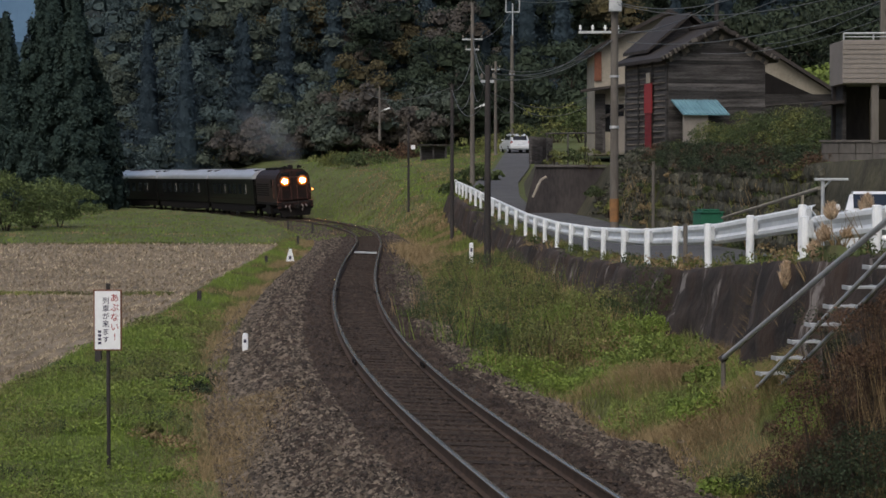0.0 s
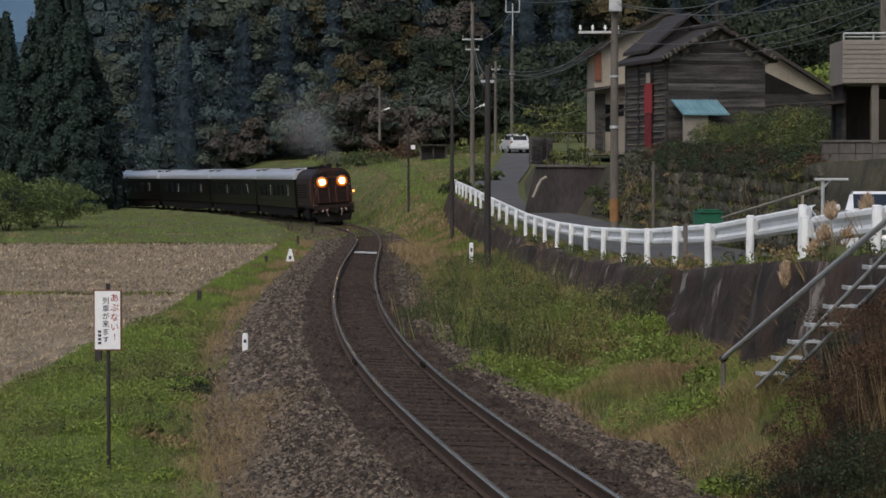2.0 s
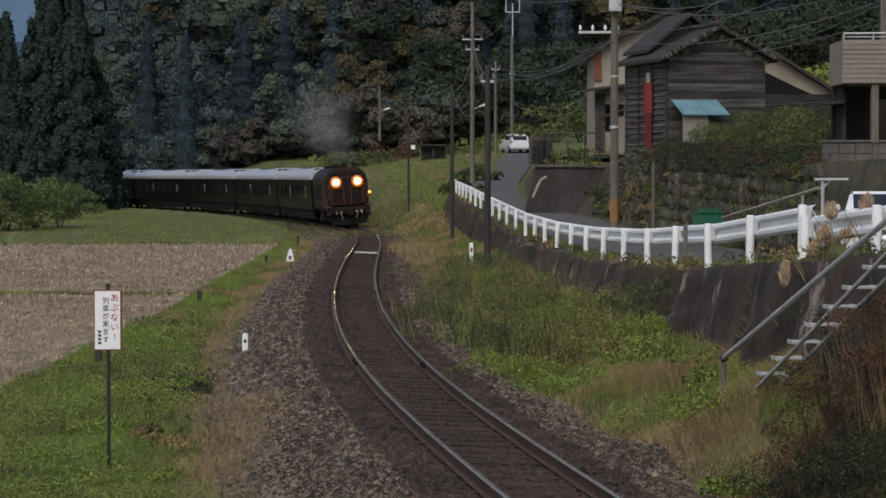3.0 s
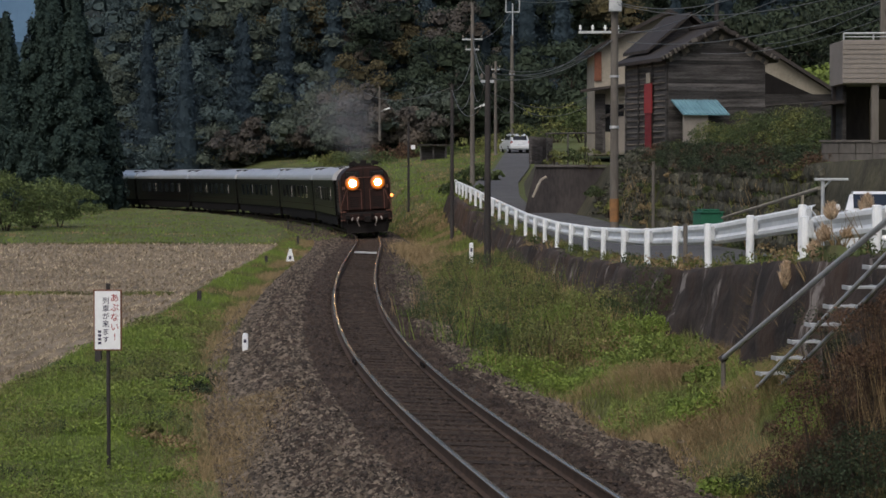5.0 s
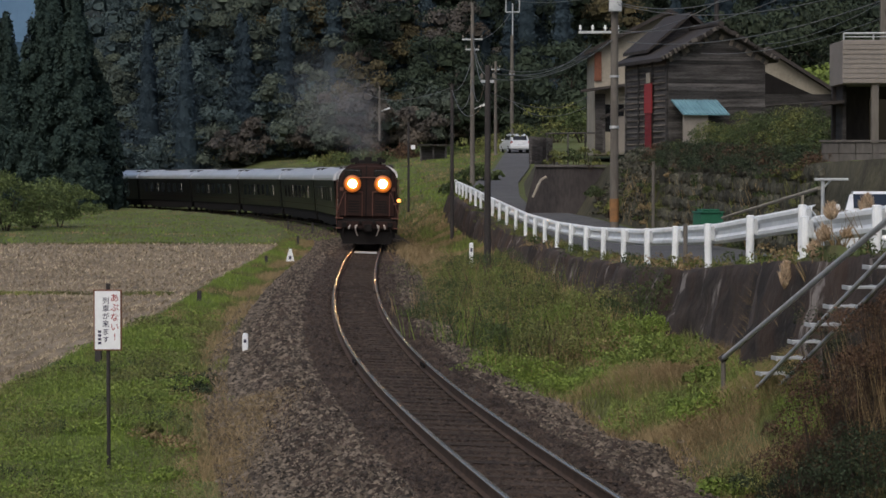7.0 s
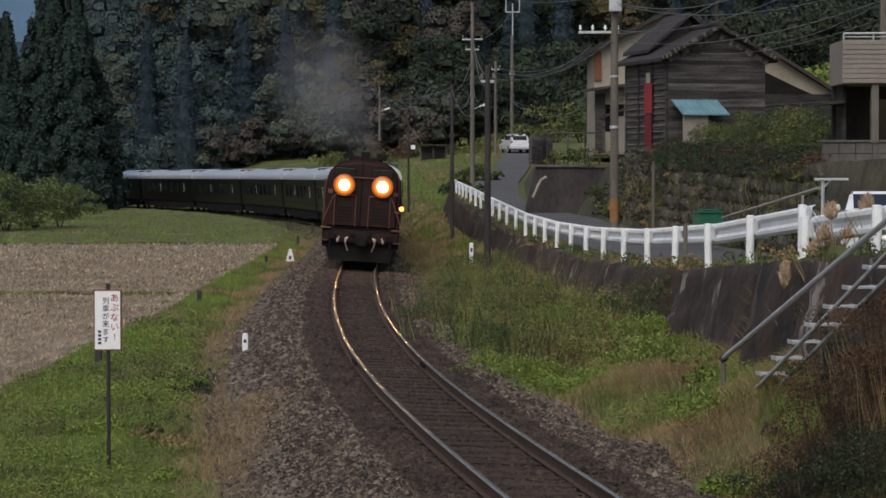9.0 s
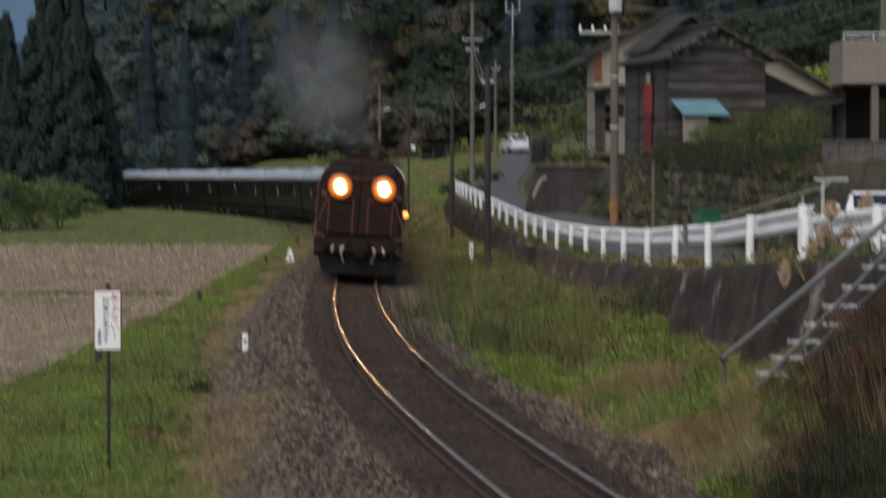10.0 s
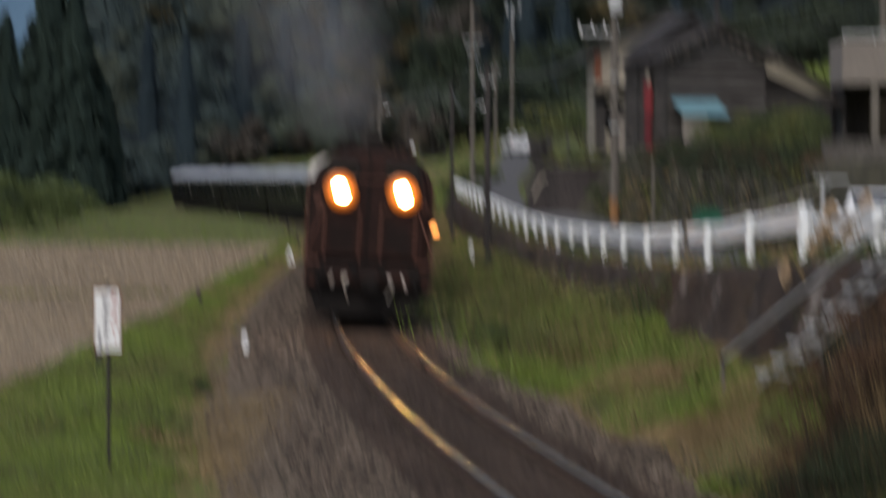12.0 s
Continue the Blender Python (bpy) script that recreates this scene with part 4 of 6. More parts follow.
# ---- the plank house and its neighbours ----
def gable_roof(bm, w, l, eave, rise, over, thick, x0=0.0, y0=0.0):
    """Two pitched slabs over a body w wide (x) and l long (y)."""
    half = w / 2 + over
    drop = rise * over / (w / 2)
    z0 = eave - drop
    out = [(-half, z0), (0, eave + rise), (half, z0), (half, z0 + thick), (0, eave + rise + thick * 1.15), (-half, z0 + thick)]
    prism(bm, [(x0 + x, z) for x, z in out], y0 - over, y0 + l + over)
    return bm


def build_plank_house():
    h = thing("plank_house", (11.29, 98.00, 4.22), 14, "old two-storey house clad in weathered grey planks", "house")
    w, l, eave, rise = 4.25, 5.4, 3.75, 1.12
    out = [(-w / 2, -0.6), (-w / 2, eave), (0, eave + rise), (w / 2, eave), (w / 2, -0.6)]
    part("wall", prism(bmesh.new(), out, 0, l), "planks", h)
    part("roof", gable_roof(bmesh.new(), w, l, eave, rise, 0.42, 0.14), "tile", h, "dark tiled roof")
    bm = bmesh.new()
    gable_roof(bm, 3.2, 2.6, eave + 0.55, 1.30, 0.35, 0.14, -0.15, 3.0)
    part("upper_roof", bm, "tile", h, "dark tiled upper roof")
    part("upper_wall", prism(bmesh.new(), [(-1.7, eave - 0.3), (-1.7, eave + 0.5), (-0.15, eave + 1.75), (1.4, eave + 0.5), (1.4, eave - 0.3)], 3.1, 5.35), "planks", h)
    # crumbling clay band and barge tiles along the front gable
    band = random.Random(77)
    for sx in (-1, 1):
        for k in range(16):
            if band.random() < 0.12:
                continue
            f = (k + 0.5) / 16
            piece = part("clay_patch", boxes(((-0.08, -0.012, -0.10 - band.uniform(0, 0.08)), (0.08, 0.012, 0.07 + band.uniform(0, 0.05))), bevel=0.008), "clay" if band.random() < 0.7 else "planks", h)
            piece.matrix_basis = pose(sx * (w / 2 + 0.1) * f, -0.06, eave + rise - (rise / (w / 2)) * (w / 2 + 0.1) * f - 0.18, 0, math.degrees(math.atan2(rise, w / 2)) * sx + band.uniform(-6, 6), 0)
    slope = math.atan2(rise, w / 2)
    for sx in (-1, 1):
        n = 34
        rt = random.Random(sx + 5)
        for k in range(n):
            f = (k + 0.5) / n
            bm = boxes(((-0.035, -0.09, -0.05 - rt.uniform(0, 0.09)), (0.035, 0.09, 0.04 + rt.uniform(0, 0.07))), bevel=0.018)
            t = part("barge_tile", bm, "pole" if rt.random() < 0.3 else "tile", h)
            t.matrix_basis = pose(sx * (w / 2 + 0.42) * f, -0.44, eave + rise - (rise / (w / 2)) * (w / 2 + 0.42) * f + 0.12, 0, math.degrees(slope) * sx, 0)
    part("ridge", rods(((0, -0.5, eave + rise + 0.20), (0, l + 0.5, eave + rise + 0.20), 0.13), n=10), "tile", h)
    # horizontal boards on the front gable
    z = -0.2
    r = random.Random(8)
    while z < eave + rise - 0.2:
        half = w / 2 if z < eave else (w / 2) * (eave + rise - z) / rise
        part("board", boxes(((-half + 0.02, -0.035 - r.uniform(0, 0.02), z), (half - 0.02, -0.002, z + 0.150)), bevel=0.006), "planks", h)
        z += 0.158
    # slatted side wall
    for k in range(15):
        z = -0.1 + k * 0.25
        part("slat", boxes(((-w / 2 - 0.05, 0.15, z), (-w / 2 - 0.002, 5.2, z + 0.055)), bevel=0.008), "clay" if k % 3 else "pole", h)
    for y in (0.06, 1.8, 3.6, 5.3):
        part("corner_post", boxes(((-w / 2 - 0.08, y - 0.07, -0.3), (-w / 2 - 0.055, y + 0.07, eave)), bevel=0.01), "planks", h)
    part("red_sheet", boxes(((-w / 2 - 0.16, 1.62, 1.45), (-w / 2 - 0.11, 2.58, 2.70)), bevel=0.02), "red", h, "faded red sheet hung on the side wall")
    part("red_lower_sheet", boxes(((-w / 2 - 0.15, 1.70, -0.3), (-w / 2 - 0.12, 2.50, 1.44)), bevel=0.02), "red_dark", h, "darker red lower sheet")
    part("pale_cap", boxes(((-w / 2 - 0.155, 1.85, 2.71), (-w / 2 - 0.115, 2.35, 3.15)), bevel=0.02), "plaster", h, "whitish top of the hung sheet")
    # lean-to with blue tin roof
    bm = bmesh.new()
    prism(bm, [(-2.0, 1.55), (0.0, 1.55), (0.0, 1.60), (-2.0, 1.60)], -1.5, -0.05)
    for v in bm.verts:
        v.co.z += (v.co.y + 1.5) * 0.42 - 0.25
    part("tin_roof", bm, "blue_tin", h, "blue corrugated tin lean-to roof")
    for k in range(12):
        bm = rods(((-1.96 + k * 0.17, -1.5, 1.36), (-1.96 + k * 0.17, -0.06, 1.965), 0.03), n=6)
        part("tin_ridge", bm, "blue_tin", h)
    part("lean_to_wall", boxes(((-1.92, -1.3, -0.6), (-0.85, -1.2, 1.36)), bevel=0.01), "beige", h, "pale plaster lean-to wall")
    return h


build_plank_house()


def build_cream_house():
    h = thing("cream_house", (10.71, 113.00, 4.66), 0, "two-storey house with cream plaster and dark tiled roof", "house")
    w, l, eave, rise = 7.0, 6, 4.35, 1.75
    out = [(-w / 2, -0.6), (-w / 2, eave), (0, eave + rise), (w / 2, eave), (w / 2, -0.6)]
    part("wall", prism(bmesh.new(), out, 0, l), "plaster", h)
    part("roof", gable_roof(bmesh.new(), w, l, eave, rise, 0.55, 0.18), "tile", h, "dark tiled roof")
    part("shutter", boxes(((-w / 2 - 0.02, -0.08, 2.9), (-w / 2 + 0.32, -0.002, 4.3)), bevel=0.01), "rust_edge", h, "brown wooden shutter")
    part("window", boxes(((-w / 2 + 0.5, -0.03, 0.5), (-w / 2 + 1.4, -0.002, 1.8)), bevel=0.01), "glass", h)
    bm = bmesh.new()
    prism(bm, [(-w / 2 - 0.7, 2.35), (-1.2, 2.75), (-1.2, 2.87), (-w / 2 - 0.7, 2.47)], -1.0, -0.05)
    part("lower_roof", bm, "tile", h)
    bm = bmesh.new()
    prism(bm, [(-w / 2 + 0.1, 1.05), (-1.4, 1.75), (-1.4, 1.87), (-w / 2 + 0.1, 1.17)], -2.2, -1.2)
    part("porch_roof", bm, "tile", h)
    part("porch_post", boxes(((-w / 2 + 0.25, -2.1, -0.5), (-w / 2 + 0.37, -2.0, 1.1)), bevel=0.01), "planks", h)
    part("porch_wall", boxes(((-w / 2 + 0.9, -2.0, -0.5), (-1.5, -1.9, 1.2)), bevel=0.01), "beige", h)
    part("board_cladding", boxes(((-w / 2 + 0.02, -0.06, -0.5), (-w / 2 + 0.5, -0.004, 2.3)), bevel=0.01), "planks", h)
    return h


build_cream_house()


def build_back_house():
    h = thing("low_house", (15.34, 106.00, 5.75), 0, "low cream gabled house behind the plank house", "house")
    w, l, eave, rise = 4.6, 5, 1.1, 1.75
    out = [(-w / 2, -0.8), (-w / 2, eave), (-0.9, eave + rise), (w / 2, eave - 0.25), (w / 2, -0.8)]
    part("wall", prism(bmesh.new(), out, 0, l), "plaster", h)
    # black sheet drawn where only the eave's shade falls on the gable
    part("boarded_gable", prism(bmesh.new(), [(-w / 2, 0.96), (-w / 2, 1.2), (-1.0, 1.95), (0.5, 1.22), (w / 2, 0.45), (w / 2, 0.2)], -0.05, -0.004), "black", h, "black sheet in place of the eave's shade")
    bm = prism(bmesh.new(), [(-w / 2 - 0.4, eave - 0.2), (-0.9, eave + rise + 0.02), (w / 2 + 0.5, eave - 0.55), (w / 2 + 0.5, eave - 0.40), (-0.9, eave + rise + 0.2), (-w / 2 - 0.4, eave)], -0.5, l)
    part("roof", bm, "tile", h, "dark tiled roof")
    part("gutter", rods(((-w / 2 - 0.3, -0.55, 0.3), (w / 2 + 2.2, -1.2, 0.75), 0.05)), "planks", h)
    part("lower_cladding", boxes(((-w / 2, -0.06, -0.8), (w / 2, -0.004, 0.95)), bevel=0.01), "planks", h)
    return h


build_back_house()


def build_balcony_house():
    h = thing("balcony_house", (10.66, 60.00, 3.16), 0, "beige house with an overhanging balcony on posts", "house")
    z0, z1 = 2.22, 3.32
    part("balcony_wall", boxes(((-0.58, -0.1, z0), (6.0, 2.0, z1)), bevel=0.015), "beige", h, "beige sided balcony")
    for k in range(9):
        part("siding", boxes(((-0.595, -0.125, z0 + 0.02 + k * 0.12), (6.0, -0.102, z0 + 0.125 + k * 0.12)), bevel=0.006), "beige", h)
    part("handrail", rods(((-0.55, 0, z1 + 0.17), (6.0, 0, z1 + 0.20), 0.025), ((-0.55, 0, z1), (-0.55, 0, z1 + 0.17), 0.02), ((0.2, 0, z1), (0.2, 0, z1 + 0.17), 0.02), ((-0.55, 0, z1 + 0.08), (6, 0, z1 + 0.1), 0.012)), "steel", h)
    part("column", boxes(((0.16, -0.04, -0.2), (0.34, 0.14, z0)), bevel=0.015), "pole", h, "pale square column")
    part("column", boxes(((0.38, 0.0, z1), (0.52, 0.14, z1 + 1.4)), bevel=0.015), "pole", h)
    part("rear_wall", boxes(((-0.5, 2.0, -0.5), (6, 2.2, z0)), bevel=0.01), "dark_concrete", h)
    part("window", boxes(((0.45, 1.95, 0.2), (1.9, 1.995, 1.9)), bevel=0.01), "glass", h)
    part("side_wall", boxes(((-0.42, 0.9, -0.5), (-0.32, 1.95, z0)), bevel=0.01), "planks", h)
    bm = bmesh.new()
    prism(bm, [(-1.0, 1.70), (-0.42, 1.75), (-0.42, 1.83), (-1.0, 1.78)], 0.6, 2.0)
    part("side_roof", bm, "tile", h)
    return h


build_balcony_house()


def build_terrace_walls():
    p = thing("parapet_wall", (10.05, 58.00, 3.35), 0, "low grey block wall along the terrace edge", "wall", kind="structure")
    for row in range(2):
        for k in range(8):
            part("block", boxes(((-0.80 + k * 0.41, -0.1, row * 0.27 - 0.02), (-0.80 + k * 0.41 + 0.40, 0.05, row * 0.27 + 0.24)), bevel=0.012), "concrete", p)
    part("coping", boxes(((-0.85, -0.14, 0.525), (2.6, 0.09, 0.58)), bevel=0.01), "concrete", p)
    part("footing", boxes(((-0.78, -0.07, -1.6), (2.5, 0.03, -0.03)), bevel=0.01), "dark_concrete", p)
    c = thing("concrete_wall", (5.19, 101.00, 1.75), -6, "dark stained concrete retaining wall beside the lane", "wall", kind="structure")
    bm = prism(bmesh.new(), [(-1.75, -0.4), (-1.25, 1.70), (1.7, 1.66), (2.0, -0.4)], -0.25, 2.2)
    for v in bm.verts:
        if v.co.z > 1:
            v.co.y += 0.3
    part("face", bm, "dark_concrete", c)
    part("coping", boxes(((-1.3, -0.05, 1.68), (1.75, 0.25, 1.78)), bevel=0.02), "concrete", c)
    d = thing("drain_pipe", (3.99, 99.80, 2.17), 0, "white plastic drain pipe leaning on the wall", "pipe")
    part("pipe", rods(((-0.22, -0.12, 0.0), (0.12, 0.02, 0.72), 0.055), ((0.12, 0.02, 0.72), (0.36, 0.05, 0.86), 0.05)), "plaster", d)
    f = thing("trellis", (5.42, 103.00, 3.54), 0, "bare timber frame in the raised garden", "frame")
    for x in (-0.9, 0.0, 0.75):
        part("post", rods(((x, 0, -0.3), (x, 0, 1.35), 0.035)), "planks", f)
    part("rail", rods(((-1.0, 0, 1.35), (1.2, 0, 1.38), 0.035)), "planks", f)
    n = thing("dark_fence", (4.23, 104.00, 3.59), 0, "low dark board fence at the lane's edge", "fence")
    for k in range(9):
        part("board", boxes(((-0.45 + k * 0.14, k * 0.6, 0), (-0.45 + k * 0.14 + 0.12, k * 0.6 + 0.56, 1.2)), bevel=0.01), "planks", n)


build_terrace_walls()


def build_stone_wall():
    """Rough mossy stones laid in courses against the terrace, each a piece of its own."""
    wall = thing("stone_wall", label="dark mossy dry-stone wall holding the terrace", category="wall", kind="structure")
    kinds = []
    for k in range(6):
        v, f = lumps(np.zeros((1, 3)), np.ones(1), 800 + k, 1.0)
        v = np.clip(v, -0.85, 0.85) * np.array([0.15, 0.30, 0.215])
        me = bpy.data.meshes.new("stone")
        me.from_pydata(v.tolist(), [], f.tolist())
        me.materials.append(M["rubble"])
        kinds.append(me)
    r = random.Random(44)
    for row in range(6):
        for i in range(49):
            y = 56.2 + i * 0.53 + (0.26 if row % 2 else 0) + r.uniform(-0.06, 0.06)
            z0, z1 = road_z(y) + 0.12, terrace_z(y) - 0.15
            f = (row + 0.5) / 6
            ob = new("stone", kinds[r.randrange(6)])
            ob.parent = wall
            ob.matrix_basis = pose(bank_x(y) + 0.35 * f + r.uniform(-0.05, 0.03), y, z0 + (z1 - z0) * f + r.uniform(-0.05, 0.05), r.uniform(-12, 12), r.uniform(-8, 8), 5) @ Matrix.Diagonal((1, r.uniform(0.8, 1.2), r.uniform(0.85, 1.25), 1))



# ---- cars, box, signs, posts ----
def build_car(at, turn, paint, label, height=1.53):
    """A small hatchback, its front at +y."""
    c = thing("car", at, turn, label, "car")
    low = [(-2.0, 0.28), (-2.06, 0.55), (-2.0, 0.92), (-1.2, 0.98), (1.0, 0.95), (1.9, 0.78), (2.04, 0.50), (2.0, 0.28)]
    bm = bmesh.new()
    prism(bm, low, -0.84, 0.84)
    bmesh.ops.bevel(bm, geom=[e for e in bm.edges if abs(e.verts[0].co.y - e.verts[1].co.y) < 0.01], offset=0.09, segments=3, affect="EDGES")
    bmesh.ops.rotate(bm, verts=bm.verts[:], matrix=Matrix.Rotation(radians(90), 3, "Z"))
    part("body", bm, paint, c)
    top = [(-1.92, 0.93), (-1.55, 1.42), (-1.2, 1.52), (0.1, 1.53), (0.9, 1.0), (0.9, 0.93)]
    bm = bmesh.new()
    prism(bm, top, -0.74, 0.74)
    for v in bm.verts:
        if v.co.z > 1.2:
            v.co.y *= 0.84
    for v in bm.verts:
        v.co.z = 0.93 + (v.co.z - 0.93) * (height - 0.93) / 0.60
    bmesh.ops.bevel(bm, geom=[e for e in bm.edges if abs(e.verts[0].co.y - e.verts[1].co.y) < 0.01], offset=0.06, segments=2, affect="EDGES")
    bmesh.ops.rotate(bm, verts=bm.verts[:], matrix=Matrix.Rotation(radians(90), 3, "Z"))
    part("cabin", bm, paint, c)
    rear = boxes(((-0.56, -0.012, -0.20), (0.56, 0.012, 0.20)), bevel=0.01)
    w = part("rear_window", rear, "glass", c, "dark rear window")
    w.matrix_basis = pose(0, -1.765, 0.93 + 0.26 * (height - 0.93) / 0.6, -37, 0, 0)
    w.scale.z = (height - 0.93) / 0.6
    fw = part("windscreen", boxes(((-0.58, -0.012, -0.33), (0.58, 0.012, 0.33)), bevel=0.01), "glass", c)
    fw.matrix_basis = pose(0, 0.52, 0.93 + 0.34 * (height - 0.93) / 0.6, 57 + (1.53 - height) * 60, 0, 0)
    for sx in (-1, 1):
        for y0, y1 in ((-1.35, -0.45), (-0.38, 0.45)):
            g = part("side_window", boxes(((-0.012, y0, -0.17), (0.012, y1, 0.17)), bevel=0.01), "glass", c)
            g.matrix_basis = pose(sx * 0.70, 0, 0.93 + 0.29 * (height - 0.93) / 0.6, 0, -14 * sx, 0)
        part("tail_lamp", boxes(((sx * 0.62, -2.02, 0.70), (sx * 0.80, -1.93, 0.92)), bevel=0.02), "tail", c, "red tail lamp")
        part("head_lamp", boxes(((sx * 0.48, 1.90, 0.58), (sx * 0.76, 2.0, 0.74)), bevel=0.02), "glass", c)
        part("mirror", boxes(((sx * 0.82, 0.42, 0.98), (sx * 1.0, 0.52, 1.10)), bevel=0.03), paint, c)
        for y in (-1.25, 1.25):
            wheel = part("wheel", rods(((sx * 0.66, y, 0.29), (sx * 0.85, y, 0.29), 0.29), n=18), "tyre", c)
            part("rim", rods(((sx * 0.85, y, 0.29), (sx * 0.862, y, 0.29), 0.18, 0.15), n=14), "steel", wheel)
    part("bumper", boxes(((-0.78, -2.10, 0.34), (0.78, -1.98, 0.58)), bevel=0.04), paint, c)
    part("plate_blank", boxes(((-0.17, -2.06, 0.68), (0.17, -2.02, 0.82)), bevel=0.005), "sign", c)
    return c


def build_shed():
    x, y = -0.8, 196.0
    d = thing("garden_shed", (x, y, ground_z(x, y)), 0, "small dark open shed on the slope", "shed")
    part("back_wall", boxes(((-1.1, 1.0, -0.4), (1.1, 1.08, 1.15)), bevel=0.01), "planks", d)
    for px in (-1.05, 0.0, 1.05):
        part("post", boxes(((px - 0.06, -0.06, -0.4), (px + 0.06, 0.06, 1.2)), bevel=0.01), "planks", d)
    bm = prism(bmesh.new(), [(-1.4, 1.2), (1.4, 1.2), (1.4, 1.3), (-1.4, 1.3)], -0.3, 1.3)
    part("roof", bm, "tile", d, "flat dark roof")


build_shed()
build_car((5.75, 190.00, 4.88), 11, "car_silver", "silver hatchback parked at the lane's edge")
build_car((8.35, 45.0, road_z(45.0) + 0.06), 172, "car_white", "low white car standing on the lane behind the guard rail", 1.34)


def build_small_things():
    g = thing("storage_box", (7.15, 64.00, 1.77), 20, "green painted metal storage box by the lane", "box")
    part("body", boxes(((-0.33, -0.25, -0.5), (0.33, 0.25, 0.28)), bevel=0.015), "green_box", g)
    part("lid", boxes(((-0.36, -0.28, 0.285), (0.36, 0.28, 0.33)), ((-0.25, -0.2, 0.33), (0.25, 0.2, 0.39)), bevel=0.02), "green_box", g)
    t = thing("t_post", (5.92, 37.00, 2.52), 0, "steel post with a flat cross-piece on top", "post")
    part("post", rods(((0, 0, -0.9), (0, 0, 0.46), 0.03)), "steel", t)
    part("cross_piece", boxes(((-0.13, -0.06, 0.46), (0.39, 0.06, 0.50)), bevel=0.008), "steel", t)
    part("brace", rods(((0.0, 0, 0.34), (0.12, 0, 0.46), 0.015)), "steel", t)
    b = tagged(ob_of("sloping_rail", rods(((7.29, 62.00, 1.96), (5.90, 37.20, 2.86), 0.032), ((6.21, 41.00, 2.75), (6.21, 41.00, 2.00), 0.025)), "plaster"), "sloping wooden rail along the lane", "rail")
    # warning sign on a post
    s = thing("warning_sign", (-3.99, 28.20, -0.35), -2, "white enamel warning sign on a dark post", "sign")
    part("post", rods(((0, 0.03, -0.4), (0, 0.03, 2.12), 0.024)), "pole_dark", s, "dark steel post")
    board = part("board", boxes(((-0.168, -0.012, 1.325), (0.168, 0.012, 2.05)), bevel=0.004), "rust_edge", s, "rusty edged board")
    part("face", boxes(((-0.152, -0.017, 1.341), (0.152, -0.0125, 2.034)), bevel=0.001), "sign", board, "white enamel face")

    def column(text, x, top, size, key, step):
        for i, ch in enumerate(text):
            cu = bpy.data.curves.new("letter", "FONT")
            cu.body, cu.size, cu.align_x, cu.extrude, cu.offset = ch, size, "CENTER", 0.001, 0.0008
            tmp = new("letter", cu)
            me = bpy.data.meshes.new_from_object(tmp)
            bpy.data.objects.remove(tmp)
            me.materials.clear()
            me.materials.append(M[key])
            if not len(me.vertices):
                continue
            o = new("letter", me)
            o.parent = board
            o.matrix_basis = pose(x, -0.0185, top - (i + 1) * step, 90, 0, 0)

    column("あぶない!", 0.085, 2.03, 0.105, "sign_red", 0.115)
    column("列車が来ます", -0.02, 1.98, 0.085, "sign_dark", 0.092)
    for k in range(4):
        part("mark", boxes(((-0.115, -0.0195, 1.40 + k * 0.045), (-0.075, -0.0175, 1.43 + k * 0.045)), bevel=0.0005), "sign_dark", board)
    # marker posts
    for at, hgt, wid, label in (((-3.84, 46.00, -0.37), 0.34, 0.055, "white concrete marker post in the ballast"), ((0.98, 82.00, 0.10), 0.62, 0.07, "white concrete marker post on the verge"), ((-16.85, 195.00, -0.29), 0.5, 0.11, "white distance marker beside the far track")):
        m = thing("marker_post", at, 0, label, "marker post")
        part("shaft", boxes(((-wid, -wid, -0.3), (wid, wid, hgt)), bevel=0.018), "sign", m)
        part("cap", boxes(((-wid * 0.8, -wid * 0.8, hgt), (wid * 0.8, wid * 0.8, hgt + 0.03)), bevel=0.01), "sign", m)
        part("mark", boxes(((-wid * 0.5, -wid - 0.004, hgt * 0.55), (wid * 0.5, -wid - 0.001, hgt * 0.75)), bevel=0.001), "sign_dark", m)
    m = thing("gradient_post", (-6.19, 96.00, -0.40), 0, "white triangular trackside marker with a dark figure", "marker post")
    part("plate", prism(bmesh.new(), [(-0.17, 0.0), (0.17, 0.0), (0.06, 0.5), (-0.04, 0.52)], -0.05, 0.05), "sign", m)
    part("mark", boxes(((-0.05, -0.056, 0.08), (0.06, -0.052, 0.22)), bevel=0.001), "sign_dark", m)
    for at, hgt in (((-6.58, 64.00, -0.42), 0.36), ((-6.86, 92.00, -0.41), 0.36), ((-7.22, 118.00, -0.29), 0.36), ((-9.79, 150.00, -0.09), 0.3), ((-6.33, 43.50, -0.40), 0.24), ((-7.70, 140.00, -0.02), 0.3), ((4.37, 40.00, 0.17), 0.3), ((3.52, 43.00, 0.01), 0.28)):
        p = thing("stake", at, 0, "short dark wooden boundary stake in the grass", "stake", "boundary stakes")
        part("shaft", boxes(((-0.06, -0.06, -0.3), (0.06, 0.06, hgt)), bevel=0.015), "pole_dark", p)
        part("top", boxes(((-0.05, -0.05, hgt), (0.05, 0.05, hgt + 0.02)), bevel=0.008), "pole_dark", p)


build_small_things()


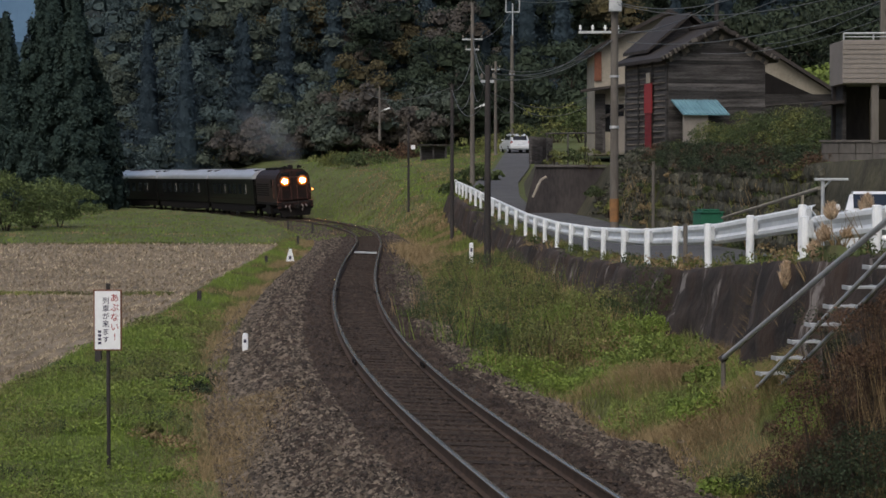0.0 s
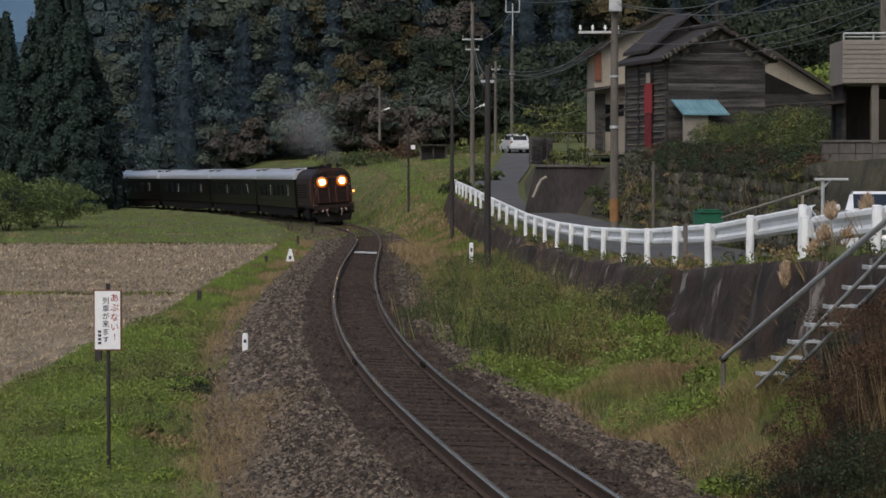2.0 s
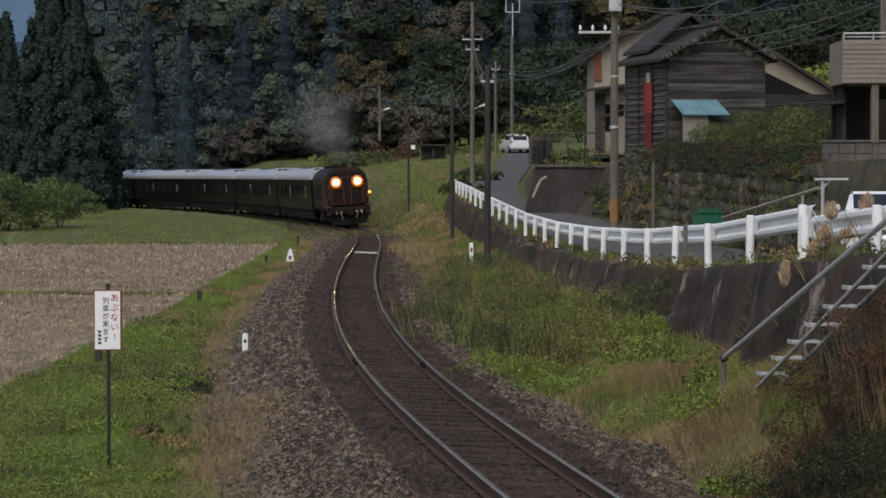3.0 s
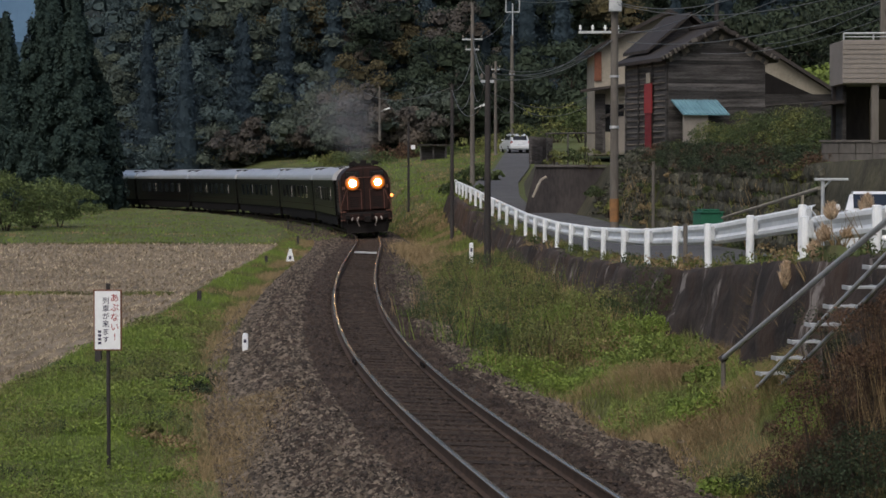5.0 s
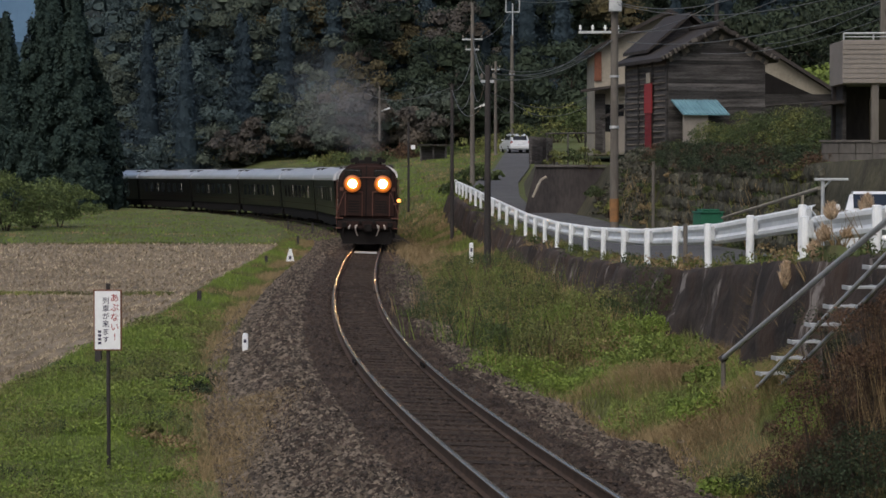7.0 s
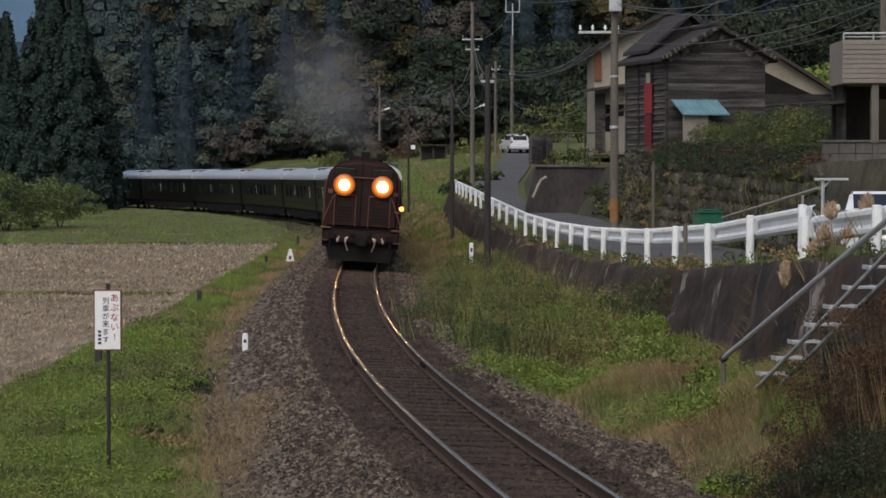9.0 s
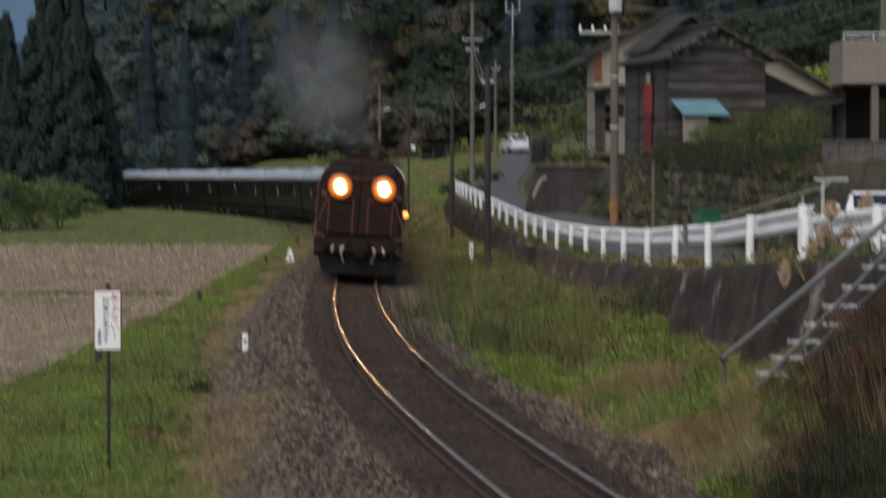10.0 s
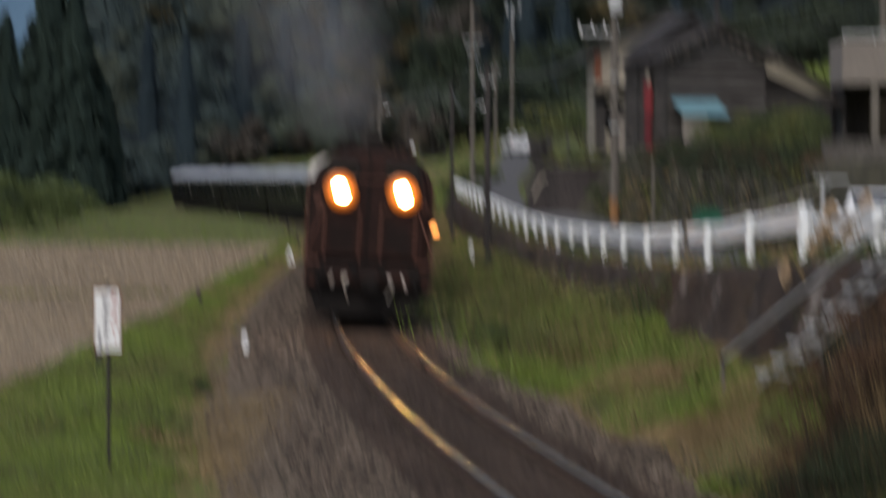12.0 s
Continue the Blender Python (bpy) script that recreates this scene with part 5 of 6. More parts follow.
def build_stair():
    """Steel steps that climb from the verge towards the camera's bank."""
    a, b = Vector((3.87, 29.30, 0.43)), Vector((4.58, 23.62, 2.36))
    d = b - a
    flat = Vector((d.x, d.y, 0)).normalized()
    side = Vector((flat.y, -flat.x, 0)) * -1
    st = thing("steel_stair", label="galvanised steel steps with grating treads", category="stair")
    for k in (-1, 1):
        o = side * 0.13 * k
        bm = rods((a + o - Vector((0, 0, 0.15)) - d * 0.06, b + o - Vector((0, 0, 0.05)), 0.026))
        part("stringer", bm, "steel", st)
    n = 9
    for i in range(n):
        c = a + d * (i / (n - 1))
        bm = bmesh.new()
        for j in range(5):
            box(bm, (-0.15, -0.11 + j * 0.05, -0.012), (0.15, -0.11 + j * 0.05 + 0.028, 0.012), 0.004)
        for x in (-0.15, 0.15):
            box(bm, (x - 0.012, -0.12, -0.025), (x + 0.012, 0.13, 0.02), 0.004)
        t = part("tread", bm, "steel", st)
        t.matrix_basis = pose(c.x, c.y, c.z, 0, 0, math.degrees(math.atan2(-flat.x, flat.y)))
    h = thing("handrail", label="galvanised pipe handrail on a rusty post", category="handrail")
    p, q = Vector((3.59, 30.32, 0.72)), Vector((4.58, 23.53, 2.76))
    part("pipe", rods((p, q, 0.032), n=10), "steel", h)
    part("joint", rods((p - Vector((0.04, 0, 0.03)), p + Vector((0.04, 0, 0.03)), 0.05), n=8), "pole_dark", h)
    part("post", rods((p - Vector((0, 0, 0.8)), p, 0.03), n=8), "pole", h, "weathered post")


build_stair()


# ---- woods ----
def crown_points(r, at, width, height, blobs, per, core=0.78):
    """Leaf places on the outsides of a heap of rounded clumps."""
    c = r.normal(size=(blobs, 3)) * 0.38
    c[:, 2] = r.uniform(0.1, 1.0, blobs)
    c[:, :2] *= (1.15 - np.abs(c[:, 2:3] - 0.45))
    c = c * np.array([width, width, height])
    rad = r.uniform(0.16, 0.30, blobs) * width
    d = r.normal(size=(blobs, per, 3))
    d /= np.linalg.norm(d, axis=2, keepdims=True)
    d[:, :, 2] = np.abs(d[:, :, 2]) * 1.0 - 0.25
    p = c[:, None, :] + d * rad[:, None, None] * r.uniform(0.7, 1.1, (blobs, per, 1))
    body = lumps(c + np.array(at), rad * core, int(r.integers(1e6)))
    return (p + np.array(at)).reshape(-1, 3), d.reshape(-1, 3), body


def cone_core(r, at, width, height, rings=8, sides=9):
    """The dense ragged inside of a conifer."""
    f = np.linspace(0.0, 1.0, rings)
    rad = 0.5 * width * (1 - f) ** 0.8 * 0.55 + 0.05
    a = np.linspace(0, 2 * math.pi, sides, endpoint=False)
    q = rad[:, None] * r.uniform(0.8, 1.1, (rings, sides))
    v = np.stack([q * np.cos(a), q * np.sin(a), f[:, None] * height + r.uniform(-0.02, 0.02, (rings, sides)) * height], 2).reshape(-1, 3) + np.array(at)
    fc = [(i * sides + j, i * sides + (j + 1) % sides, (i + 1) * sides + (j + 1) % sides, (i + 1) * sides + j) for i in range(rings - 1) for j in range(sides)]
    return v, np.array(fc)


def conifer_points(r, at, width, height, count):
    f = r.uniform(0.02, 1.0, count) ** 1.2
    rad = width * 0.5 * (1 - f) ** 0.8 * (0.75 + 0.25 * np.sin(f * 60)) * r.uniform(0.55, 1.08, count) + 0.15
    a = r.uniform(0, 2 * math.pi, count)
    d = np.stack([np.cos(a), np.sin(a), np.full(count, 0.25)], 1)
    p = np.stack([np.cos(a) * rad, np.sin(a) * rad, f * height - 0.12 * rad], 1)
    return p + np.array(at), d


def hill_z(x, y):
    return ground_z(x, y)


def build_woods():
    """Woods on the hill behind the track: many crowns, in five tones."""
    r = rng(11)
    sets = {"woods": [], "woods_dark": [], "woods_autumn": [], "woods_olive": [], "woods_gold": [], "hill_green": []}
    for y in [*np.arange(250, 310, 7.5), 318, 330, 342]:
        half = 0.195 * y + 8
        x = -half
        while x < half:
            yy = y + r.uniform(-5, 5)
            tx = float(track_x(min(yy, 335)))
            if not tx - 11 < x < tx + 8:
                z = hill_z(x, yy)
                u = r.uniform()
                patch = noise.noise(Vector((x * 0.035, yy * 0.035, 7.7)))
                key = "woods_dark" if u < 0.26 + 0.6 * patch else ("woods_autumn" if u > 0.90 else ("woods_olive" if u > 0.60 else ("woods_gold" if u > 0.575 else "woods")))
                low = x / yy < -0.163
                # here the same woods take a green without the painted haze
                if x / yy > -0.045 and key in ("woods", "woods_olive"):
                    key = "hill_green"
                n = 3000 if y < 312 else 480
                if low:
                    key = "woods_dark"
                if key == "woods_dark":
                    hgt = (0.058 * yy + 2.6) * r.uniform(0.88, 1.0) if low else r.uniform(11, 17)
                    p, d = conifer_points(r, (x, yy, z), hgt * 0.36, hgt, n)
                    body = cone_core(r, (x, yy, z), hgt * 0.36, hgt)
                else:
                    wid = r.uniform(4.5, 8.5)
                    p, d, body = crown_points(r, (x, yy, z + 1.5), wid, r.uniform(6, 10) * (0.6 if low else 1), 16, n // 16, 0.46)
                sets[key] += [body, sprigs(p, 0.18 if y < 312 else 0.42, int(r.integers(1e6)), d, 0.34)]
            x += r.uniform(4.2, 6.6)
    for x in np.arange(-50, 2, 2.3):
        yy = max(247.0, float(np.interp(-x, -TX, TY)) + 10) + r.uniform(-1, 2)
        key = ("woods", "woods_olive", "woods_autumn")[int(r.choice([0, 0, 1, 1, 2]))]
        p, d, body = crown_points(r, (x, yy, hill_z(x, yy) + 0.3), r.uniform(4, 6), r.uniform(3.5, 6.5), 14, 190, 0.46)
        sets[key] += [body, sprigs(p, 0.17, int(r.integers(1e6)), d, 0.34)]
    n = 56000
    yy = r.uniform(247, 320, n)
    xx = r.uniform(-1, 1, n) * (0.195 * yy + 6)
    keep = np.abs(xx - np.array([float(track_x(min(v, 335))) for v in yy]) + 1.5) > 6.5
    xx, yy = xx[keep], yy[keep]
    tone = np.array([noise.noise(Vector((a * 0.09, b * 0.09, 2.4))) for a, b in zip(xx, yy)])
    pts = np.array([(a, b, hill_z(a, b)) for a, b in zip(xx, yy)])
    pts[:, 2] += r.uniform(0, 1.6, len(pts)) + 1.2 * np.abs(tone)
    up = np.tile(np.array([[0.0, -0.6, 0.8]]), (len(pts), 1))
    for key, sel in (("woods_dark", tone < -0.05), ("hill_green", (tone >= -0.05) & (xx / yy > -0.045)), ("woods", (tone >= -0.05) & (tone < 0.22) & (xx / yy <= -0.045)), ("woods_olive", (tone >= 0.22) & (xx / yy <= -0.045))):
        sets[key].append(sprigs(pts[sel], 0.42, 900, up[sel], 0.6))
    names = {"woods": "dark green broadleaf woods covering the hillside", "woods_dark": "dense dark cedar woods on the hillside", "woods_autumn": "dull brown autumn trees among the woods", "woods_olive": "olive-green trees among the woods", "woods_gold": "a few golden-leaved trees among the woods", "hill_green": "deep green broadleaf trees on the hillside, coloured without haze"}
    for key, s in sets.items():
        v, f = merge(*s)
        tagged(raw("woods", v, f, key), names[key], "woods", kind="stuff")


build_woods()

# ---- trees, shrubs and weeds ----
def bush(at, w, h, key, n, leaf, label, name="shrub", blobs=14, seed=0, category="shrub", sink=0.12):
    """A shrub: a few bare stems and a crown of leaves in uneven clumps."""
    r = rng(seed + int(abs(at[0]) * 100 + at[1] * 10))
    b = thing(name, at, 0, label, category)
    bm = bmesh.new()
    for k in range(5):
        a = r.uniform(0, 2 * math.pi)
        rod(bm, (0.04 * math.cos(a), 0.04 * math.sin(a), -0.3), (w * 0.28 * math.cos(a), w * 0.28 * math.sin(a), h * r.uniform(0.5, 0.8)), 0.015 * w + 0.006, 0.006, 6)
    tagged(part("woody_stem", bm, key if category == "weeds" else "bark", b), kind="stuff")
    p, d, _ = crown_points(r, (0, 0, -sink), w, h * 0.85, blobs, max(4, n // blobs))
    v, f = leaves(p, leaf, int(r.integers(1e6)), d, 0.55)
    raw("crown", v, f, key, b)
    return b


def tree(at, w, h, key, n, leaf, label, trunk=0.35, seed=0, blobs=20, low=0.25):
    """A broadleaf tree: tapered trunk, limbs, clumped crown."""
    r = rng(seed + int(abs(at[0]) * 37 + at[1]))
    t = thing("tree", at, 0, label, "tree")
    part("trunk", rods(((0, 0, -0.6), (0.1, 0.05, h * 0.75), trunk * 0.5, trunk * 0.15), n=10), "bark", t)
    for k in range(6):
        a, z = r.uniform(0, 2 * math.pi), h * r.uniform(0.25, 0.6)
        part("limb", rods(((0.05, 0, z), (w * 0.32 * math.cos(a), w * 0.32 * math.sin(a), z + h * 0.2), trunk * 0.2, trunk * 0.05), n=6), "bark", t)
    p, d, body = crown_points(r, (0, 0, h * low), w, h * (1 - low) * 0.85, blobs, n // blobs, 0.5)
    v, f = merge(body, sprigs(p, leaf * 1.3, int(r.integers(1e6)), d, 0.35))
    raw("crown", v, f, key, t)
    return t


def cedar(at, w, h, n, label, seed):
    """A tall cedar: straight trunk and tiers of drooping needle sprays."""
    r = rng(seed)
    t = thing("cedar_tree", at, 0, label, "tree", "tall cedars beside the track")
    part("trunk", rods(((0, 0, -0.6), (0, 0, h * 0.97), 0.42, 0.04), n=12), "bark", t)
    f = r.uniform(0.02, 1.0, 240) ** 1.15
    centres, outs = [], []
    for k, v in enumerate(f):
        a = k * 2.399 + r.uniform(-0.3, 0.3)
        reach = w * 0.5 * (1 - v) ** 0.72 * r.uniform(0.72, 1.08) + 0.25
        m = n // 240
        q = r.uniform(0.05, 1.0, m) ** 0.6
        side = r.normal(size=m) * 0.24 * reach * (1.15 - q)
        x, y = np.cos(a) * q * reach - np.sin(a) * side, np.sin(a) * q * reach + np.cos(a) * side
        z = v * h - 0.25 * q * reach + r.normal(size=m) * 0.35
        centres.append(np.stack([x, y, z], 1))
        outs.append(np.stack([np.full(m, np.cos(a)), np.full(m, np.sin(a)), np.full(m, 0.35)], 1))
    core = cone_core(r, (0, 0, 0.3), w, h * 0.93, 14, 14)
    v, fc = merge(core, sprigs(np.concatenate(centres), 0.20, seed, np.concatenate(outs), 0.45))
    raw("crown", v, fc, "cedar", t)
    return t


cedar((-34.36, 222.00, -0.12), 9.6, 20.3, 64000, "tall dark cedar with a dense conical crown", 1)
cedar((-37.78, 228.00, -0.21), 10.6, 24.5, 64000, "tall dark cedar with a dense conical crown", 2)
cedar((-31.89, 224.00, 0.17), 4.6, 11.5, 16000, "shorter dark cedar at the edge of the group", 3)
cedar((-45.95, 250.00, 1.98), 6.4, 17.8, 15000, "dark cedar standing behind the hedge", 4)
for i, (x, y, w, h) in enumerate(((-27.27, 148, 3.6, 3.9), (-26.2, 152, 3.4, 3.4), (-25.22, 156, 3, 3.2), (-28.3, 146, 4, 3.8), (-27.8, 178, 2.4, 2.8))):
    bush((x, y, ground_z(x, y)), w, h, "leaf_bamboo", 3600, 0.085, "broad green shrub at the edge of the field", blobs=22, seed=i)


def build_weeds():
    r = rng(21)
    # weeds between track and wall
    k = 0
    for y in np.arange(40.5, 88, 1.6):
        lo, hi = float(track_x(y)) + 2.7 + 0.35 * r.uniform(), wall_x(y) - 0.7
        for x in np.arange(lo, hi, 1.15):
            xx, yy = x + r.uniform(-0.35, 0.35), y + r.uniform(-0.6, 0.6)
            u = r.uniform()
            key = "leaf_olive" if u < 0.45 else ("leaf" if u < 0.65 else ("leaf_mid" if u < 0.88 else "leaf_dry"))
            edge = min(1.0, 0.5 + 0.3 * (x - lo))
            bush((xx, yy, ground_z(xx, yy)), r.uniform(0.8, 1.4), r.uniform(0.3, 0.8) * edge, key, 760, 0.023, {"leaf_olive": "tangled olive-green weeds on the verge", "leaf": "tangled green weeds on the verge", "leaf_mid": "soft green weeds on the verge", "leaf_dry": "withered tan weeds on the verge"}[key], "weed_clump", 10, k, "weeds")
            k += 1
    for i, (x, y, w, h, key) in enumerate(((0.50, 47.0, 1.5, 1.15, "leaf"), (1.05, 48.5, 1.4, 1.25, "leaf_olive"), (1.80, 41.0, 1.4, 0.95, "leaf_olive"), (1.35, 43.5, 1.3, 1.0, "leaf"), (2.55, 41.2, 1.1, 0.9, "leaf_olive"), (2.2, 44.0, 1.3, 1.05, "leaf_mid"), (1.70, 52.0, 1.7, 1.1, "leaf_olive"), (2.3, 54.0, 1.4, 1.0, "leaf"), (0.25, 60.5, 1.6, 1.0, "leaf"), (0.9, 62.5, 1.6, 0.95, "leaf_olive"), (0.0, 54.5, 1.3, 0.9, "leaf"), (1.9, 60.0, 1.6, 1.0, "leaf_olive"), (0.6, 72.0, 1.8, 1.0, "leaf_olive"), (1.5, 70.0, 1.6, 1.1, "leaf"), (3.0, 44.6, 1.0, 0.9, "leaf_olive"))):
        bush((x, y, ground_z(x, y)), w, h, key, 3600, 0.021, "tall leafy shrub among the verge weeds", "verge_shrub", 22, 300 + i, "shrub")
        pts = np.stack([r.normal(x, w * 0.35, 130), r.normal(y, w * 0.35, 130)], 1)
        vv, ff = blades(on_ground(pts), h * 0.85, 0.007, 400 + i, 0.3)
        tagged(raw("tall_stalks", vv, ff, "leaf_dry" if i % 3 else "leaf_bright"), "tall thin weed stalks among the shrubs", "weeds", kind="stuff")
    for x, y, w, h, key, label in ((1.25, 39.5, 1.1, 0.45, "leaf_bright", "low bright green leafy weeds"), (1.75, 37.8, 1.0, 0.4, "leaf_bright", "low bright green leafy weeds"), (0.95, 41.5, 0.9, 0.4, "leaf_bright", "low bright green leafy weeds"), (3.6, 40.5, 1.1, 0.5, "leaf_bright", "low bright green leafy weeds"), (3.0, 41.5, 1.0, 0.55, "leaf_bright", "low bright green leafy weeds"), (2.4, 36.0, 0.9, 0.35, "leaf_bright", "low bright green leafy weeds"), (3.65, 42.6, 1.15, 1.5, "leaf", "dense dark green shrub against the wall"), (3.1, 45.2, 1.2, 0.95, "leaf_olive", "olive shrub at the wall's foot"), (2.55, 46.8, 1.4, 1.15, "leaf_olive", "tall olive weeds with pale stems"), (3.35, 29.0, 0.8, 0.4, "leaf_bright", "low bright green leafy weeds"), (3.1, 25.4, 0.6, 0.35, "leaf_bright", "low bright green leafy weeds")):
        bush((x, y, ground_z(x, y)), w, h, key, 2600, 0.022, label, "weed_clump", 18, 5, "weeds")
    # russet thicket
    # the shade under the thicket is put into the darker leaf_dark
    for i, (x, y, w, h, key, label) in enumerate(((4.15, 23.6, 0.9, 1.6, "leaf_red", "russet thicket of dead-looking shrubs"), (4.5, 24.3, 0.9, 2.05, "leaf_red", "russet thicket of dead-looking shrubs"), (3.85, 24.0, 0.75, 1.1, "leaf_red", "russet thicket of dead-looking shrubs"), (4.55, 23.4, 0.85, 1.95, "leaf_red", "russet thicket of dead-looking shrubs"), (3.55, 24.2, 0.6, 0.55, "leaf_dark", "green shrub under the thicket, shade in its leaf colour"), (3.95, 23.0, 0.8, 0.6, "leaf_dark", "green shrub under the thicket, shade in its leaf colour"), (3.35, 25.4, 0.7, 0.45, "leaf_olive", "olive shrub under the thicket"), (4.3, 22.8, 0.9, 0.7, "leaf_dark", "green shrub under the thicket, shade in its leaf colour"), (3.6, 23.2, 0.6, 0.35, "leaf_dark", "green shrub under the thicket, shade in its leaf colour"), (4.5, 27.2, 0.8, 1.2, "leaf_dark", "dark green shrub behind the thicket"), (4.1, 22.6, 0.9, 0.75, "leaf_dark", "green shrub under the thicket, shade in its leaf colour"), (3.75, 22.5, 0.6, 0.45, "leaf_dark", "green shrub under the thicket, shade in its leaf colour"))):
        bush((x, y, ground_z(x, y) + 0.02), w, h, key, 8000 if key == "leaf_red" else 3200, 0.015, label, "thicket", 30, i)
        if key == "leaf_red":
            pts = np.stack([r.normal(x, w * 0.3, 420), r.normal(y, w * 0.3, 420)], 1)
            vv, ff = blades(on_ground(pts), h * 0.62, 0.005, 500 + i, 0.3)
            tagged(raw("thicket_stalks", vv, ff, "leaf_dry" if i % 2 else "bark"), "bare thin stalks in the russet thicket", "stalks", kind="stuff")
    # tufts over the near verge
    for i in range(80):
        y = 24.5 + 24 * (i / 80) ** 1.3 + r.uniform(-0.4, 0.4)
        lo, hi = field_edge(y) + 0.5, float(track_x(y)) - 3.7
        x = r.uniform(lo, hi)
        key = ("leaf_mid", "leaf_bright", "leaf", "leaf_olive")[int(r.choice([0, 0, 1, 1, 2, 3]))]
        bush((x, y, ground_z(x, y)), r.uniform(0.4, 0.9), r.uniform(0.14, 0.34), key, 420, 0.018, "low leafy tuft on the grass verge", "weed_clump", 10, 700 + i, "weeds")
    # low plants on the near verge
    for i, (x, y, w, h, key) in enumerate(((-4.15, 39.6, 0.9, 0.30, "leaf_dark"), (-3.95, 38.0, 0.7, 0.26, "leaf_dark"), (-4.4, 38.4, 0.8, 0.30, "leaf_mid"), (-4.6, 36.0, 0.9, 0.30, "leaf_mid"), (-4.1, 35.2, 0.8, 0.28, "leaf_mid"), (-3.6, 30.5, 0.5, 0.30, "leaf_dry"), (-3.85, 30.9, 0.4, 0.36, "leaf_olive"), (-3.35, 30.2, 0.4, 0.26, "leaf_dry"), (-4.5, 31.5, 0.8, 0.22, "leaf_bright"), (-5.1, 34.0, 0.9, 0.25, "leaf_bright"), (-4.9, 29.0, 0.7, 0.2, "leaf_mid"), (-4.2, 27.4, 0.7, 0.2, "leaf_mid"), (-3.2, 27.6, 0.6, 0.2, "leaf_bright"), (-5.2, 37.5, 0.9, 0.24, "leaf_mid"), (-4.7, 26.2, 0.7, 0.18, "leaf_bright"))):
        bush((x, y, ground_z(x, y)), w, h, key, 1100, 0.022, "low leafy weeds on the grass verge" if key != "leaf_dry" else "dry brown weed stalks on the grass verge", "weed_clump", 10, i, "weeds")


build_weeds()


def build_gardens():
    r = rng(31)
    for i, (x, y, w, h) in enumerate(((9.56, 84, 1.3, 1.25), (9.88, 82, 1.6, 1.6), (10.17, 80, 1.8, 1.75), (10.87, 79, 1.9, 1.7), (11.59, 78, 1.8, 1.8), (10.93, 70, 1.6, 1.75), (10.58, 64, 1.4, 1.55), (10.56, 72, 1.5, 1.6), (10.15, 76, 1.5, 1.6), (10.81, 63, 1, 1.2))):
        bush((x, y, ground_z(x, y) - 0.1), w, h, "leaf_olive" if i % 3 == 1 else "leaf", 3200, 0.032, "rounded green garden shrub on the terrace", "garden_shrub", 20, i)
    for i in range(22):
        y = 58.5 + i * 1.22
        xx = bank_x(y) + 0.55 + r.uniform(-0.15, 0.15)
        bush((xx, y, ground_z(xx, y) - 0.35), r.uniform(1.2, 1.5), r.uniform(0.72, 0.85), "leaf_dark" if i % 4 else "leaf_red", 2000, 0.030, "clipped dark hedge overhanging the stone wall" if i % 4 else "hedge plant with reddish tips over the stone wall", "hedge_plant", 16, i)
    for i in range(70):
        y = r.uniform(56, 95)
        f = r.uniform(0, 1)
        xx = bank_x(y) - 0.02 + 0.3 * f
        key = ("leaf", "leaf_olive", "leaf_dry")[int(r.choice([0, 0, 0, 0, 1, 1, 2]))]
        bush((xx, y, ground_z(bank_x(y) + 0.35 * f, y) - 0.1), r.uniform(0.3, 0.6), r.uniform(0.15, 0.35), key, 300, 0.03, "weeds rooted in the stone wall", "wall_weeds", 8, i, "weeds")
    for i in range(6):
        y = 57 + i * 5.6
        pts = np.stack([np.array([bank_x(v) for v in y + r.uniform(0, 5.6, 160)]) + 0.25 + r.uniform(-0.1, 0.1, 160), y + r.uniform(0, 5.6, 160)], 1)
        roots = np.array([(bank_x(v) - 0.06 + 0.25 * g, v, road_z(v) + g * 1.9) for v, g in zip(pts[:, 1], r.uniform(0.05, 0.95, 160))])
        vv, ff = blades(roots, 0.34, 0.012, 600 + i, 0.4)
        tagged(raw("wall_grass", vv, ff, "leaf_dry" if i % 2 else "leaf_olive"), "dry grass tufts hanging on the stone wall", "grass", kind="stuff")
    for i, (x, y, z, w, h, key) in enumerate(((4.93, 103, 3.59, 0.9, 0.7, "leaf_olive"), (5.79, 103, 3.59, 0.9, 0.8, "leaf"), (6.21, 100, 3.53, 0.9, 0.9, "leaf_olive"), (6.37, 97, 2.17, 0.9, 0.6, "leaf"), (6.24, 90, 1.76, 0.8, 0.5, "leaf_olive"), (7.14, 92, 2.66, 1, 0.9, "leaf"))):
        bush((x, y, z), w, h, key, 500, 0.05, "small garden plant on the raised bed", "garden_plant", 10, i, "plant")
    for i, (x, y, w, h, key) in enumerate(((7.9, 165, 4.2, 3.4, "leaf_olive"), (9.37, 160, 3.6, 3, "leaf"), (7.86, 205, 3.6, 3, "leaf"), (3.62, 200, 3.4, 1.6, "leaf_olive"), (2.29, 150, 1.8, 1.6, "leaf"), (1.16, 135, 1.6, 1, "leaf"), (-7.03, 205, 3.5, 1.5, "leaf"), (-9.42, 215, 3, 1.8, "leaf_olive"), (-4.79, 214, 3.4, 1.4, "leaf_red"), (-2.47, 212, 3.4, 1.2, "leaf_red"), (-0.2, 208, 3, 1.3, "leaf"))):
        bush((x, y, ground_z(x, y)), w, h * 0.75, key, 1500, 0.11, "shrub on the grassy slope beside the lane", "slope_shrub", 18, i)
